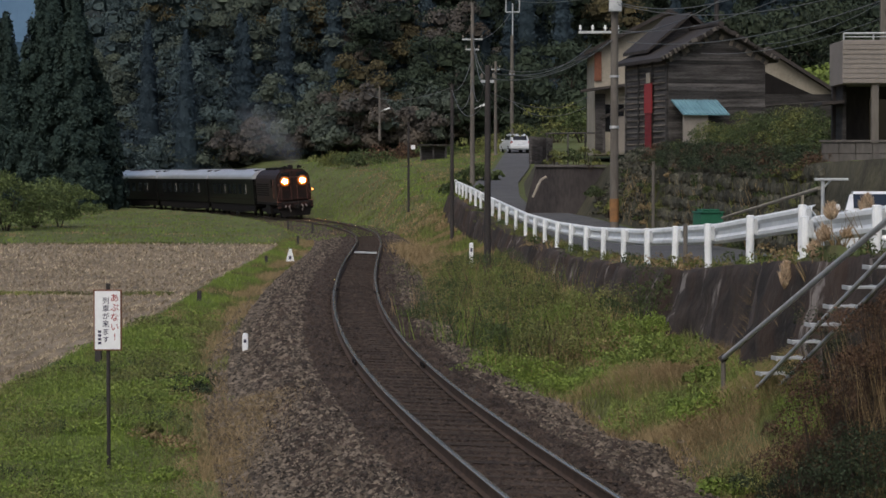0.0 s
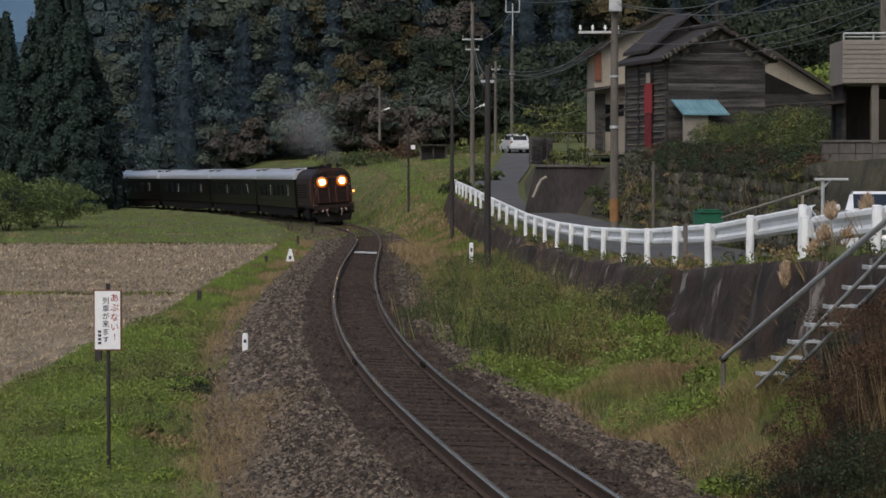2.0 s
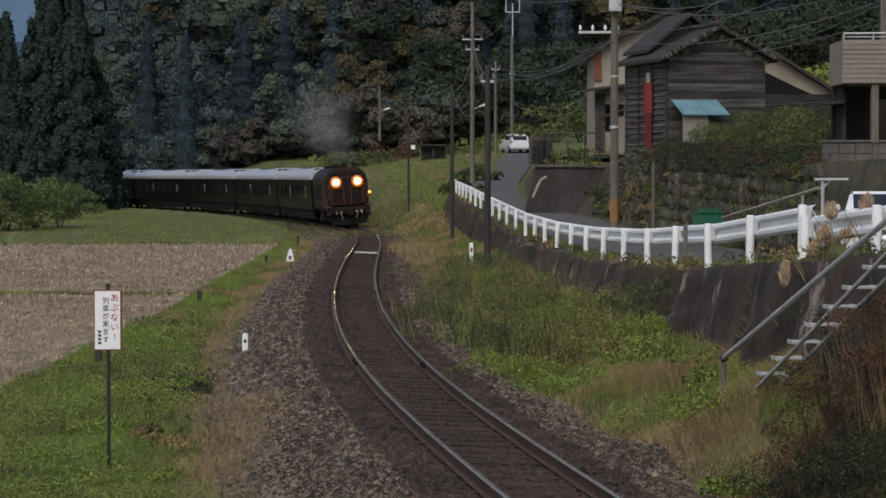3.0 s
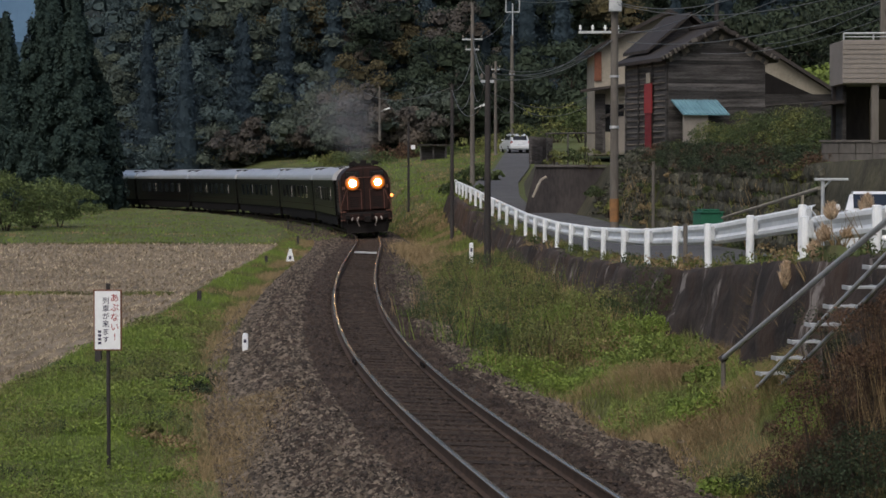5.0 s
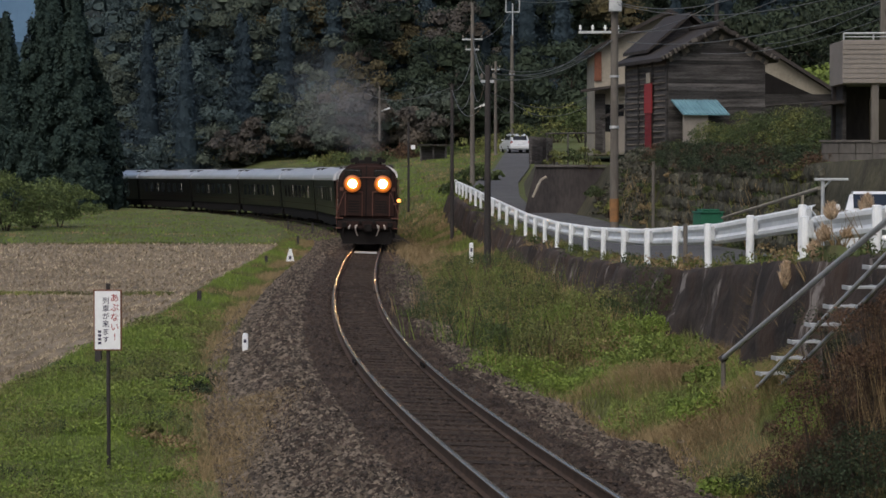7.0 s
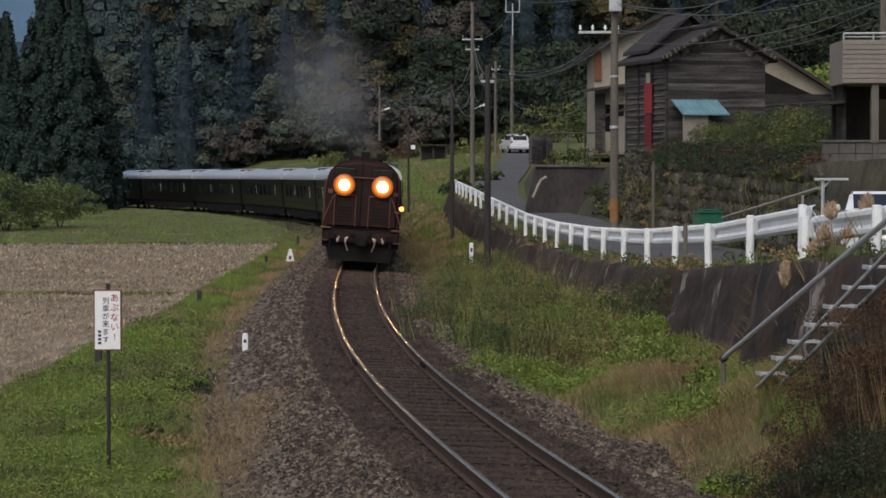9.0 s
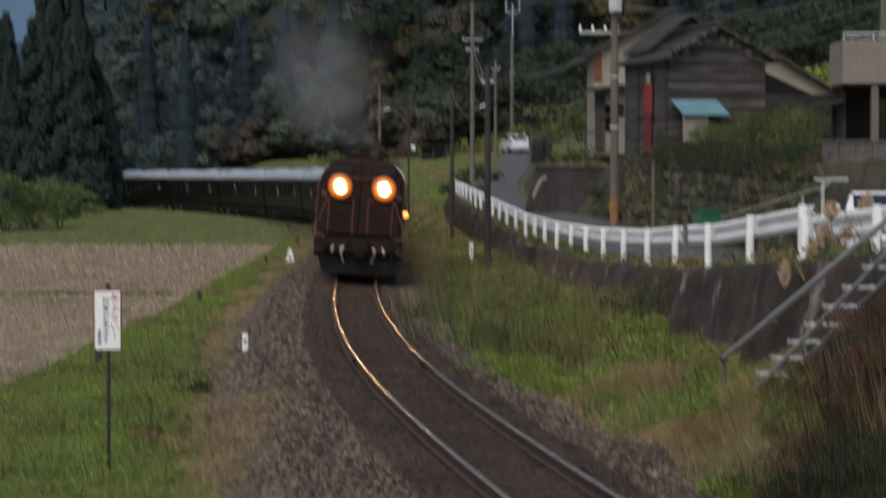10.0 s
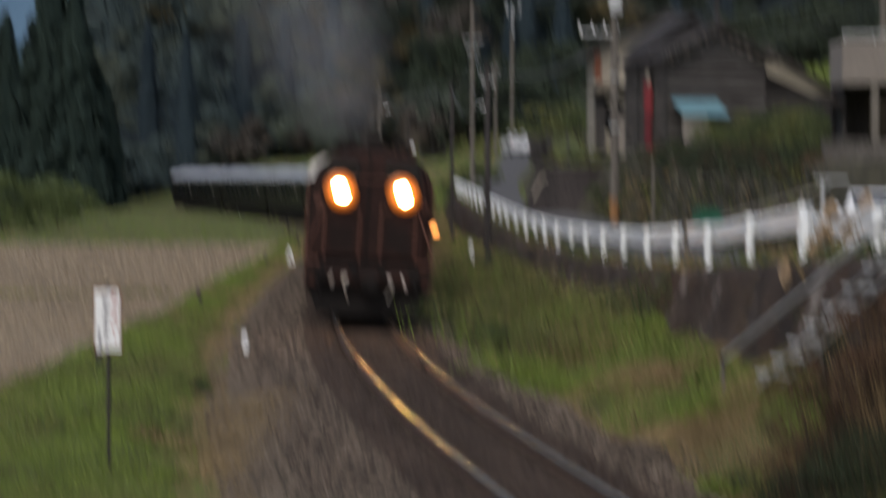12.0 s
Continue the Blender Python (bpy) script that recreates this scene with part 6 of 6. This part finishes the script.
    for i, (x, y, w, h, key) in enumerate(((17.75, 122, 4.5, 6.5, "leaf_hill"), (20.3, 128, 5, 7.5, "leaf_hill"), (21.43, 124, 4.6, 7, "leaf_hill"), (22.17, 120, 4, 6, "leaf_hill"), (17.42, 134, 4, 7, "hill_green"), (21.37, 140, 5, 9, "leaf_hill"), (24.21, 142, 5, 9.5, "hill_green"), (26.2, 140, 5, 9, "hill_green"), (18.6, 119, 3.6, 4.6, "leaf_mid"), (19.6, 117, 3.0, 3.6, "leaf_mid"), (15.2, 128, 4.5, 8, "leaf_hill"), (13.4, 132, 5, 8, "woods_dark"))):
        tree((x, y, ground_z(x, y)), w, h, key, 4200, 0.12, "green hillside tree behind the houses", 0.25, i, 24, 0.1)
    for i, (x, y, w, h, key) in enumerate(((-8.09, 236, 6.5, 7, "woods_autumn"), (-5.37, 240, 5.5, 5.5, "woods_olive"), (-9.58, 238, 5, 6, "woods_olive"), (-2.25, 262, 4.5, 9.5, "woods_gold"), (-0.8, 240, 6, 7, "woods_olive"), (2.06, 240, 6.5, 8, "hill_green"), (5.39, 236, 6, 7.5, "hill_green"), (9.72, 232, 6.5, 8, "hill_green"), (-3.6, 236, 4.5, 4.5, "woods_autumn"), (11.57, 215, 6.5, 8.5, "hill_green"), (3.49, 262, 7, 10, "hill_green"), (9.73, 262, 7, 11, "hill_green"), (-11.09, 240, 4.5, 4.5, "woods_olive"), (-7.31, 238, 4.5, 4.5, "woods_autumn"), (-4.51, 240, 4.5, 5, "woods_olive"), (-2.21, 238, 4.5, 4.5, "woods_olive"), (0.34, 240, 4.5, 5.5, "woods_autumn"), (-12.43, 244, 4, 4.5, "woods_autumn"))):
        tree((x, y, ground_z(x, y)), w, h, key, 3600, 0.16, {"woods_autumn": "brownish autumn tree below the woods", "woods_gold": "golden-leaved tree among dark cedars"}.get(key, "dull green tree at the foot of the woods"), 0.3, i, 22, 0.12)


build_gardens()


def build_pampas():
    """Pampas grass: tall stalks with pale feathery plumes."""
    r = rng(41)
    for i, (x, y, top) in enumerate(((4.8, 29.5, 2.68), (4.73, 29.6, 2.39), (5.15, 29, 2.79), (5.01, 29.4, 2.36), (4.46, 31, 1.9), (5.06, 28.9, 2.13), (4.65, 29.8, 2.21))):
        base = Vector((x + r.uniform(-0.08, 0.08), y, ground_z(x, y)))
        head = Vector((x, y, top))
        g = thing("pampas_grass", base, 0, "tall pampas grass with a pale feathery plume", "pampas grass", "pampas grass by the wall")
        d = head - base
        low = d * 0.70
        part("stalk", rods(((0, 0, -0.1), low, 0.008, 0.005), n=5), "leaf_dry", g)
        n = 480
        f = r.uniform(0, 1, n)
        rad = 0.075 * np.sin(np.clip(f, 0.05, 0.98) * math.pi) ** 0.7
        a = r.uniform(0, 6.28, n)
        c = np.array(low)[None] + f[:, None] * np.array(d - low + Vector((0.03, 0, 0)))[None] + np.stack([np.cos(a) * rad, np.sin(a) * rad, -0.3 * rad], 1)
        v, fc = blades(c, 0.08, 0.009, i, 0.6)
        raw("plume", v, fc, "plume", g, "pale feathery plume")
        rt = np.zeros((14, 3))
        v, fc = blades(rt, 0.5, 0.010, i + 50, 0.6)
        raw("leaf_tuft", v, fc, "leaf_dry", g)


build_pampas()


# ---- grass, stubble and stones: stuff ----
def scatter(n, y0, y1, x_lo, x_hi, seed, power=1.6):
    """Places between two curves, denser towards the camera."""
    r = rng(seed)
    u = r.uniform(size=n)
    k = 1 - power
    y = (y0 ** k + u * (y1 ** k - y0 ** k)) ** (1 / k)
    f = r.uniform(size=n)
    lo, hi = np.array([x_lo(v) for v in y]), np.array([x_hi(v) for v in y])
    return np.stack([lo + f * (hi - lo), y], 1)


def split(xy, dry_at):
    """Sort places into fresh, dull and dry patches by slow noise."""
    v = np.array([noise.noise(Vector((x * 0.55, y * 0.22, 3.1))) + 0.35 * noise.noise(Vector((x * 2.1, y * 0.9, 9.0))) + dry_at(x, y) for x, y in xy])
    return xy[v < -0.05], xy[(v >= -0.05) & (v < 0.25)], xy[v >= 0.25]


def lay_grass(xy, h, w, seed, dry_at, labels):
    for k, (pts, key, hh) in enumerate(zip(split(xy, dry_at), ("leaf_bright", "leaf_olive", "leaf_dry"), (0.9, 1.0, 0.85))):
        if len(pts) < 10:
            continue
        g = on_ground(pts)
        far = np.clip(pts[:, 1] / 35.0, 0.75, 3.2)
        v, f = blades(g, h * hh * (0.8 + 0.2 * far), w * far, seed + k, 0.45)
        tagged(raw("grass", v, f, key), labels[k], "grass", kind="stuff")


LEFT = ("fresh green grass on the verge", "dull green grass on the verge", "dry tan grass along the ballast")
lay_grass(scatter(84000, 23, 128, field_edge, lambda y: float(track_x(y)) - 2.75, 51), 0.14, 0.0062, 60, lambda x, y: (1.0 + 0.5 * math.sin(y * 0.55)) * max(0.0, 1 - abs(x - (float(track_x(y)) - 3.0)) / 0.75) - 0.16, LEFT)
RIGHT = ("fresh green grass below the wall", "dull green grass below the wall", "long dry grass below the wall")
lay_grass(scatter(54000, 22.5, 130, lambda y: float(track_x(y)) + 2.2, lambda y: wall_x(y) - 0.35, 52), 0.20, 0.008, 70, lambda x, y: 0.22 + (0.4 if y < 37 else 0) * math.sin(x * 2.3 + y * 0.5) + 0.9 * max(0.0, 1 - abs(x - (float(track_x(y)) + 2.4)) / 0.8) * (y > 80), RIGHT)
FAR = ("mown green grass strip", "dull grass strip beyond the field", "pale dry grass strip")
lay_grass(scatter(42000, 126, 232, lambda y: -46, lambda y: wall_x(y) + 0.4, 53, 1.2), 0.10, 0.010, 80, lambda x, y: 0.4 * math.sin(y * 0.33 + x * 0.02) - 0.2 if x < float(track_x(y)) else 0.3 * math.sin(x * 0.9 + y * 0.1) - 0.1, FAR)
SLOPE_GRASS = ("fresh grass on the slope below the lane", "dull grass on the slope below the lane", "dry grass on the slope below the lane")
lay_grass(scatter(24000, 112, 240, lambda y: float(track_x(y)) + 2.4, lambda y: wall_x(y) + 0.5, 55, 1.2), 0.14, 0.011, 85, lambda x, y: 0.35 * math.sin(x * 1.3 + y * 0.12) + 0.02, SLOPE_GRASS)
ROADSIDE = ("fresh grass at the lane's edge", "dull grass at the lane's edge", "dry grass at the lane's edge")
lay_grass(scatter(7000, 26, 134, lambda y: wall_x(y) + 0.15, lambda y: wall_x(y) + 0.8, 54), 0.13, 0.008, 90, lambda x, y: 0.1, ROADSIDE)


def stones(c, size, seed, bedded=False):
    """Small uneven eight-faced stones."""
    r = rng(seed)
    n = len(c)
    base = np.array([(1, 0, 0), (-1, 0, 0), (0, 1, 0), (0, -1, 0), (0, 0, 1), (0, 0, -1)], float)
    tri = np.array([(0, 2, 4), (2, 1, 4), (1, 3, 4), (3, 0, 4), (2, 0, 5), (1, 2, 5), (3, 1, 5), (0, 3, 5)])
    tri = tri[:4] if bedded else tri
    a = r.uniform(0, 2 * math.pi, n)
    v = base[None] * r.uniform(0.55, 1.2, (n, 6, 1)) + r.normal(size=(n, 6, 3)) * 0.18
    ca, sa = np.cos(a)[:, None], np.sin(a)[:, None]
    x, y = v[:, :, 0] * ca - v[:, :, 1] * sa, v[:, :, 0] * sa + v[:, :, 1] * ca
    v = np.stack([x, y, v[:, :, 2] * 0.7], 2) * (np.ones(n) * size)[:, None, None] + c[:, None, :]
    return v.reshape(-1, 3), (tri[None] + 6 * np.arange(n)[:, None, None]).reshape(-1, 3)


def build_ground_cover():
    r = rng(91)
    xy = scatter(56000, 23, 60, field_edge, lambda y: float(track_x(y)) - 3.3, 92, 2.0)
    v = np.array([noise.noise(Vector((x * 0.8, y * 0.35, 5.5))) + 0.5 * noise.noise(Vector((x * 3.1, y * 1.4, 1.5))) for x, y in xy])
    for k, (pts, key, label) in enumerate(((xy[v > 0.22], "leaf_bright", "bright low leaves covering the verge"), (xy[(v <= 0.22) & (v > -0.2)], "leaf_mid", "soft green low leaves covering the verge"), (xy[v <= -0.2], "leaf_olive", "dull low leaves covering the verge"))):
        g = on_ground(pts)
        rise = np.clip(np.array([noise.noise(Vector((x * 1.1, y * 0.6, 2.2))) for x, y in pts]) + 0.35, 0.05, 0.8)
        g[:, 2] += 0.04 + r.uniform(0, 0.28, len(g)) * rise
        up = np.tile(np.array([[0.0, -0.3, 0.8]]), (len(g), 1))
        vv, ff = leaves(g, 0.015 * np.clip(pts[:, 1] / 30, 0.9, 1.8), 93 + k, up, 0.8)
        tagged(raw("leafy_cover", vv, ff, key), label, "weeds", kind="stuff")
    # dry long grass on the mound below the steps
    n = 46000
    c = np.stack([r.uniform(1.7, 4.6, n), r.uniform(27.5, 36.5, n)], 1)
    keep = c[:, 0] > np.array([float(track_x(y)) for y in c[:, 1]]) + 2.5 + 0.25 * np.sin(c[:, 1] * 1.7)
    c = c[keep]
    wav = np.array([noise.noise(Vector((x * 1.3, y * 0.45, 8.8))) for x, y in c])
    crest = np.maximum(1 - np.abs(c[:, 1] - 34.8 + 0.5 * c[:, 0] - 1.2) / 1.5, 1 - np.abs(c[:, 1] - 29.4 + 0.3 * c[:, 0] - 0.6) / 1.9)
    m = crest + 0.9 * wav - 0.34
    for k, (pts, key, label, lift) in enumerate(((c[m > 0.12], "leaf_dry", "soft tan dry grass on the mound", np.clip(crest[m > 0.12], 0, 1) * 0.22), (c[m <= 0.12], "leaf_mid", "green grass among the dry grass on the mound", 0.0))):
        g = on_ground(pts)
        vv, ff = blades(g, (0.12 if k == 0 else 0.10) + lift * 0.45, 0.0034, 95 + k, 1.1)
        tagged(raw("grass_mound", vv, ff, key), label, "grass", kind="stuff")
    tips = on_ground(c[m > 0.2])
    tips[:, 2] += r.uniform(0.06, 0.24, len(tips))
    vv, ff = leaves(tips, np.full(len(tips), 0.0085), 94)
    tagged(raw("seed_heads", vv, ff, "leaf_dry"), "fuzzy tan seed heads over the dry grass", "grass", kind="stuff")
    low = c[m <= 0.0][::2]
    g = on_ground(low)
    g[:, 2] += r.uniform(0.04, 0.16, len(g))
    vv, ff = leaves(g, np.full(len(g), 0.021), 97, np.tile(np.array([[0.0, -0.3, 0.8]]), (len(g), 1)), 0.6)
    tagged(raw("leafy_cover", vv, ff, "leaf_mid"), "soft green low weeds on the mound", "weeds", kind="stuff")
    for i, (x, y, w, h) in enumerate(((2.75, 36.6, 0.8, 0.42), (3.2, 35.9, 0.8, 0.36), (3.6, 35.2, 0.7, 0.34), (2.35, 37.3, 0.7, 0.36), (3.95, 34.2, 0.6, 0.3), (3.4, 38.6, 0.8, 0.4), (3.1, 39.8, 0.8, 0.42), (3.65, 37.0, 0.7, 0.4), (3.75, 32.8, 0.6, 0.3), (3.55, 40.8, 0.8, 0.5), (2.9, 38.2, 0.7, 0.3))):
        bush((x, y, ground_z(x, y)), w, h, "leaf_mid", 1300, 0.026, "soft green leafy weeds at the foot of the wall", "weed_clump", 12, 40 + i, "weeds")
    pts = np.stack([r.normal(-2.75, 0.30, 9000), r.uniform(27.5, 35.5, 9000)], 1)
    vv, ff = blades(on_ground(pts), 0.12, 0.0042, 98, 1.1)
    tagged(raw("dry_grass", vv, ff, "leaf_dry"), "matted dry grass at the ballast's edge", "grass", kind="stuff")
    for x, y in ((-0.9, 96.0), (-1.15, 101.0), (-0.45, 91.0), (-1.3, 106.0), (-0.1, 87.0)):
        pts = np.stack([r.normal(x, 0.45, 900), r.normal(y, 1.2, 900)], 1)
        vv, ff = blades(on_ground(pts), 0.42, 0.016, int(y), 0.8)
        tagged(raw("dry_grass", vv, ff, "leaf_dry"), "tall pale dry grass beside the track", "grass", kind="stuff")
    # rubble in the bank above the lane
    y = r.uniform(83, 98, 900)
    pts = np.stack([np.array([bank_x(v) for v in y]) + r.uniform(0.05, 1.1, 900), y], 1)
    vv, ff = stones(on_ground(pts) + np.array([0, 0, 0.04]), r.uniform(0.08, 0.2, 900), 99)
    tagged(raw("bank_rubble", vv, ff, "rubble"), "mossy rubble stones in the bank", "stones", kind="stuff")
    # growth hanging over the wall's top
    for i in range(46):
        y = 27 + i * 1.75 + r.uniform(-0.6, 0.6)
        x = wall_x(y) + r.uniform(-0.1, 0.3)
        key = ("leaf_olive", "leaf", "leaf_dry")[int(r.choice([0, 0, 1, 2]))]
        bush((x, y, road_z(y)), r.uniform(0.35, 0.8), r.uniform(0.12, 0.3), key, 260, 0.026, "small weeds along the top of the wall", "wall_weeds", 8, i, "weeds", 0.08)


build_ground_cover()


def build_stubble():
    xy = scatter(42000, 36, 126, lambda y: -0.21 * y - 4, lambda y: field_edge(y) - 0.2, 55, 1.5)
    xy[:, 0] = np.round(xy[:, 0] / 0.42) * 0.42 + rng(3).normal(size=len(xy)) * 0.05
    far = np.clip(xy[:, 1] / 40, 1, 3)
    v, f = blades(on_ground(xy), 0.10 * (0.7 + 0.3 * far), 0.014 * far, 56, 0.7)
    tagged(raw("stubble", v, f, "stubble"), "pale rice stubble in the harvested field", "stubble", kind="stuff")
    xy = scatter(9000, 36, 126, lambda y: -0.21 * y - 4, lambda y: field_edge(y) - 0.2, 57, 1.5)
    g = on_ground(xy)
    v, f = stones(g + np.array([0, 0, 0.03]), 0.06 * np.clip(xy[:, 1] / 45, 0.8, 2.2), 58, True)
    tagged(raw("soil_clods", v, f, "field"), "small clods of dry soil in the field", "soil", kind="stuff")
    for y, x1 in ((72, -8.2), (125.6, -7.6)):
        n = 3500
        r = rng(int(y))
        xs = r.uniform(-0.2 * y - 3, x1, n)
        pts = on_ground(np.stack([xs, y + r.normal(size=n) * 0.22], 1))
        v, f = blades(pts, 0.13, 0.02 * y / 60, int(y), 0.5)
        tagged(raw("grass_ridge", v, f, "leaf_olive"), "low grassy ridge across the field", "grass", kind="stuff")


build_stubble()


def build_ballast():
    sets = (
        (lambda y: float(track_x(y)) - 3.1, lambda y: float(track_x(y)) - 1.3, 40000, "stone_bits", "loose grey-brown ballast stones beside the rails"),
        (lambda y: float(track_x(y)) - 2.3, lambda y: float(track_x(y)) - 0.70, 24000, "stone_dark", "rust-stained dark ballast stones beside the rails"),
        (lambda y: float(track_x(y)) + 1.2, lambda y: float(track_x(y)) + 2.5, 23000, "stone_bits", "loose grey-brown ballast stones below the wall side"),
        (lambda y: float(track_x(y)) + 0.70, lambda y: float(track_x(y)) + 1.8, 13000, "stone_dark", "rust-stained dark ballast stones on the wall side"),
        (lambda y: float(track_x(y)) - 0.5, lambda y: float(track_x(y)) + 0.5, 15000, "stone_dark", "oily dark stones between the rails"),
    )
    for k, (lo, hi, n, key, label) in enumerate(sets):
        xy = scatter(n, 22.5, 145, lo, hi, 61 + k, 2.1)
        g = on_ground(xy)
        g[:, 2] += 0.015 + rng(k).uniform(0, 0.035, len(g))
        size = (0.026 if k == 4 else 0.031) * rng(k + 9).gamma(6, 1 / 6, len(g)) * np.clip(xy[:, 1] / 32, 0.9, 1.35)
        v, f = stones(g, size, 63 + k, True)
        tagged(raw("ballast_stones", v, f, key), label, "ballast", kind="stuff")


build_ballast()


# ---- exhaust haze over the locomotive ----
def build_smoke():
    """Rounded veils of thin smoke, each a shallow dome that fades out from its middle."""
    puffs = []
    for k in range(6):
        r = rng(70 + k)
        bm = bmesh.new()
        rings = []
        for i in range(1, 7):
            f = i / 6
            rings.append([bm.verts.new((f * math.cos(a), -0.45 * (1 - f * f) + r.uniform(-0.05, 0.05), f * math.sin(a))) for a in np.linspace(0, 2 * math.pi, 18, endpoint=False)])
        top = bm.verts.new((0, -0.45, 0))
        for j in range(18):
            bm.faces.new((top, rings[0][j], rings[0][(j + 1) % 18]))
            for a, b in zip(rings, rings[1:]):
                bm.faces.new((a[j], b[j], b[(j + 1) % 18], a[(j + 1) % 18]))
        ob = ob_of("exhaust_smoke", bm, "smoke", smooth=True)
        ob.scale = [0.75 + 0.36 * k] * 3
        ob.visible_shadow = False
        tagged(ob, "thin grey exhaust haze above the locomotive", "smoke", "exhaust haze", "stuff")
        puffs.append(ob)
    return puffs


PUFFS = build_smoke()

build_sleepers()
build_stone_wall()


def build_track_details():
    """Joint plates on the rails, and a pale cover plate across the track."""
    for y in (39.6, 64.6):
        p = on_track(arc_at(y))
        for sx in (-1, 1):
            o = part("joint_plate", boxes(((-0.052, -0.42, -0.10), (-0.014, 0.42, -0.045)), ((0.014, -0.42, -0.10), (0.052, 0.42, -0.045)), ((-0.075, -0.05, -0.10), (0.075, 0.05, -0.03)), bevel=0.006), "black", TRACK)
            o.matrix_basis = pose(p.x + sx * 0.566, p.y, p.z - sx * 0.566 * math.tan(radians(float(cant(y)))), 0, 0, 4)
    p = on_track(arc_at(97.5))
    o = part("cover_plate", boxes(((-0.46, -0.35, -0.12), (0.46, 0.35, -0.06)), bevel=0.01), "steel", TRACK, "pale steel cover plate between the rails")
    o.matrix_basis = pose(p.x, p.y, p.z, 0, float(cant(97.5)), 1)


build_track_details()


def build_far_ridge(name, y0, crest, key, label):
    """A wooded ridge far off behind the cedars."""
    bm = bmesh.new()
    rows = []
    for j in range(9):
        row = []
        for i in range(81):
            x, y = y0 * (-0.36 + i * 0.0045), y0 + j * 30
            top = crest + crest * 0.13 * noise.noise(Vector((x * 0.012, y0, 0))) + 4 * noise.noise(Vector((x * 0.09, y * 0.05, 1)))
            row.append(bm.verts.new((x, y, -8 + (top + 8) * math.sin(math.pi / 2 * min(1, j / 6)))))
        rows.append(row)
    for a, b in zip(rows, rows[1:]):
        for i in range(80):
            bm.faces.new((a[i], a[i + 1], b[i + 1], b[i]))
    tagged(ob_of(name, bm, key), label, "hill", kind="structure")


build_far_ridge("backdrop_ridge", 1500, 92, "ridge_near", "far wooded ridge with haze painted into its colour")
build_far_ridge("backdrop_mountain", 3200, 300, "ridge_far", "far mountain beyond the ridge, blue haze in its colour")


def motions():
    for i, ob in enumerate([ENGINE, *COACHES]):
        length = ENGINE_LEN if i == 0 else COACH_LEN
        off = 0.0 if i == 0 else ENGINE_LEN + GAP + (i - 1) * (COACH_LEN + GAP)
        walk(ob, [(t, car_pose(train_front(t) + off, length)) for t in np.arange(0, 12.01, 0.5)])
    # the haze rises from the stack and trails behind it
    for k, ob in enumerate(PUFFS):
        rows = []
        for t in np.arange(0, 12.01, 0.5):
            p = on_track(train_front(t) + 1.4 + 1.1 * k)
            drift = 0.25 * math.sin(0.9 * t + k)
            rows.append((t, pose(p.x - 0.30 * k + drift, p.y, 4.1 + 0.52 * k + 0.12 * math.sin(1.3 * t + 2 * k), 0, 0, 6 * math.sin(0.7 * t + k))))
        walk(ob, rows)


motions()
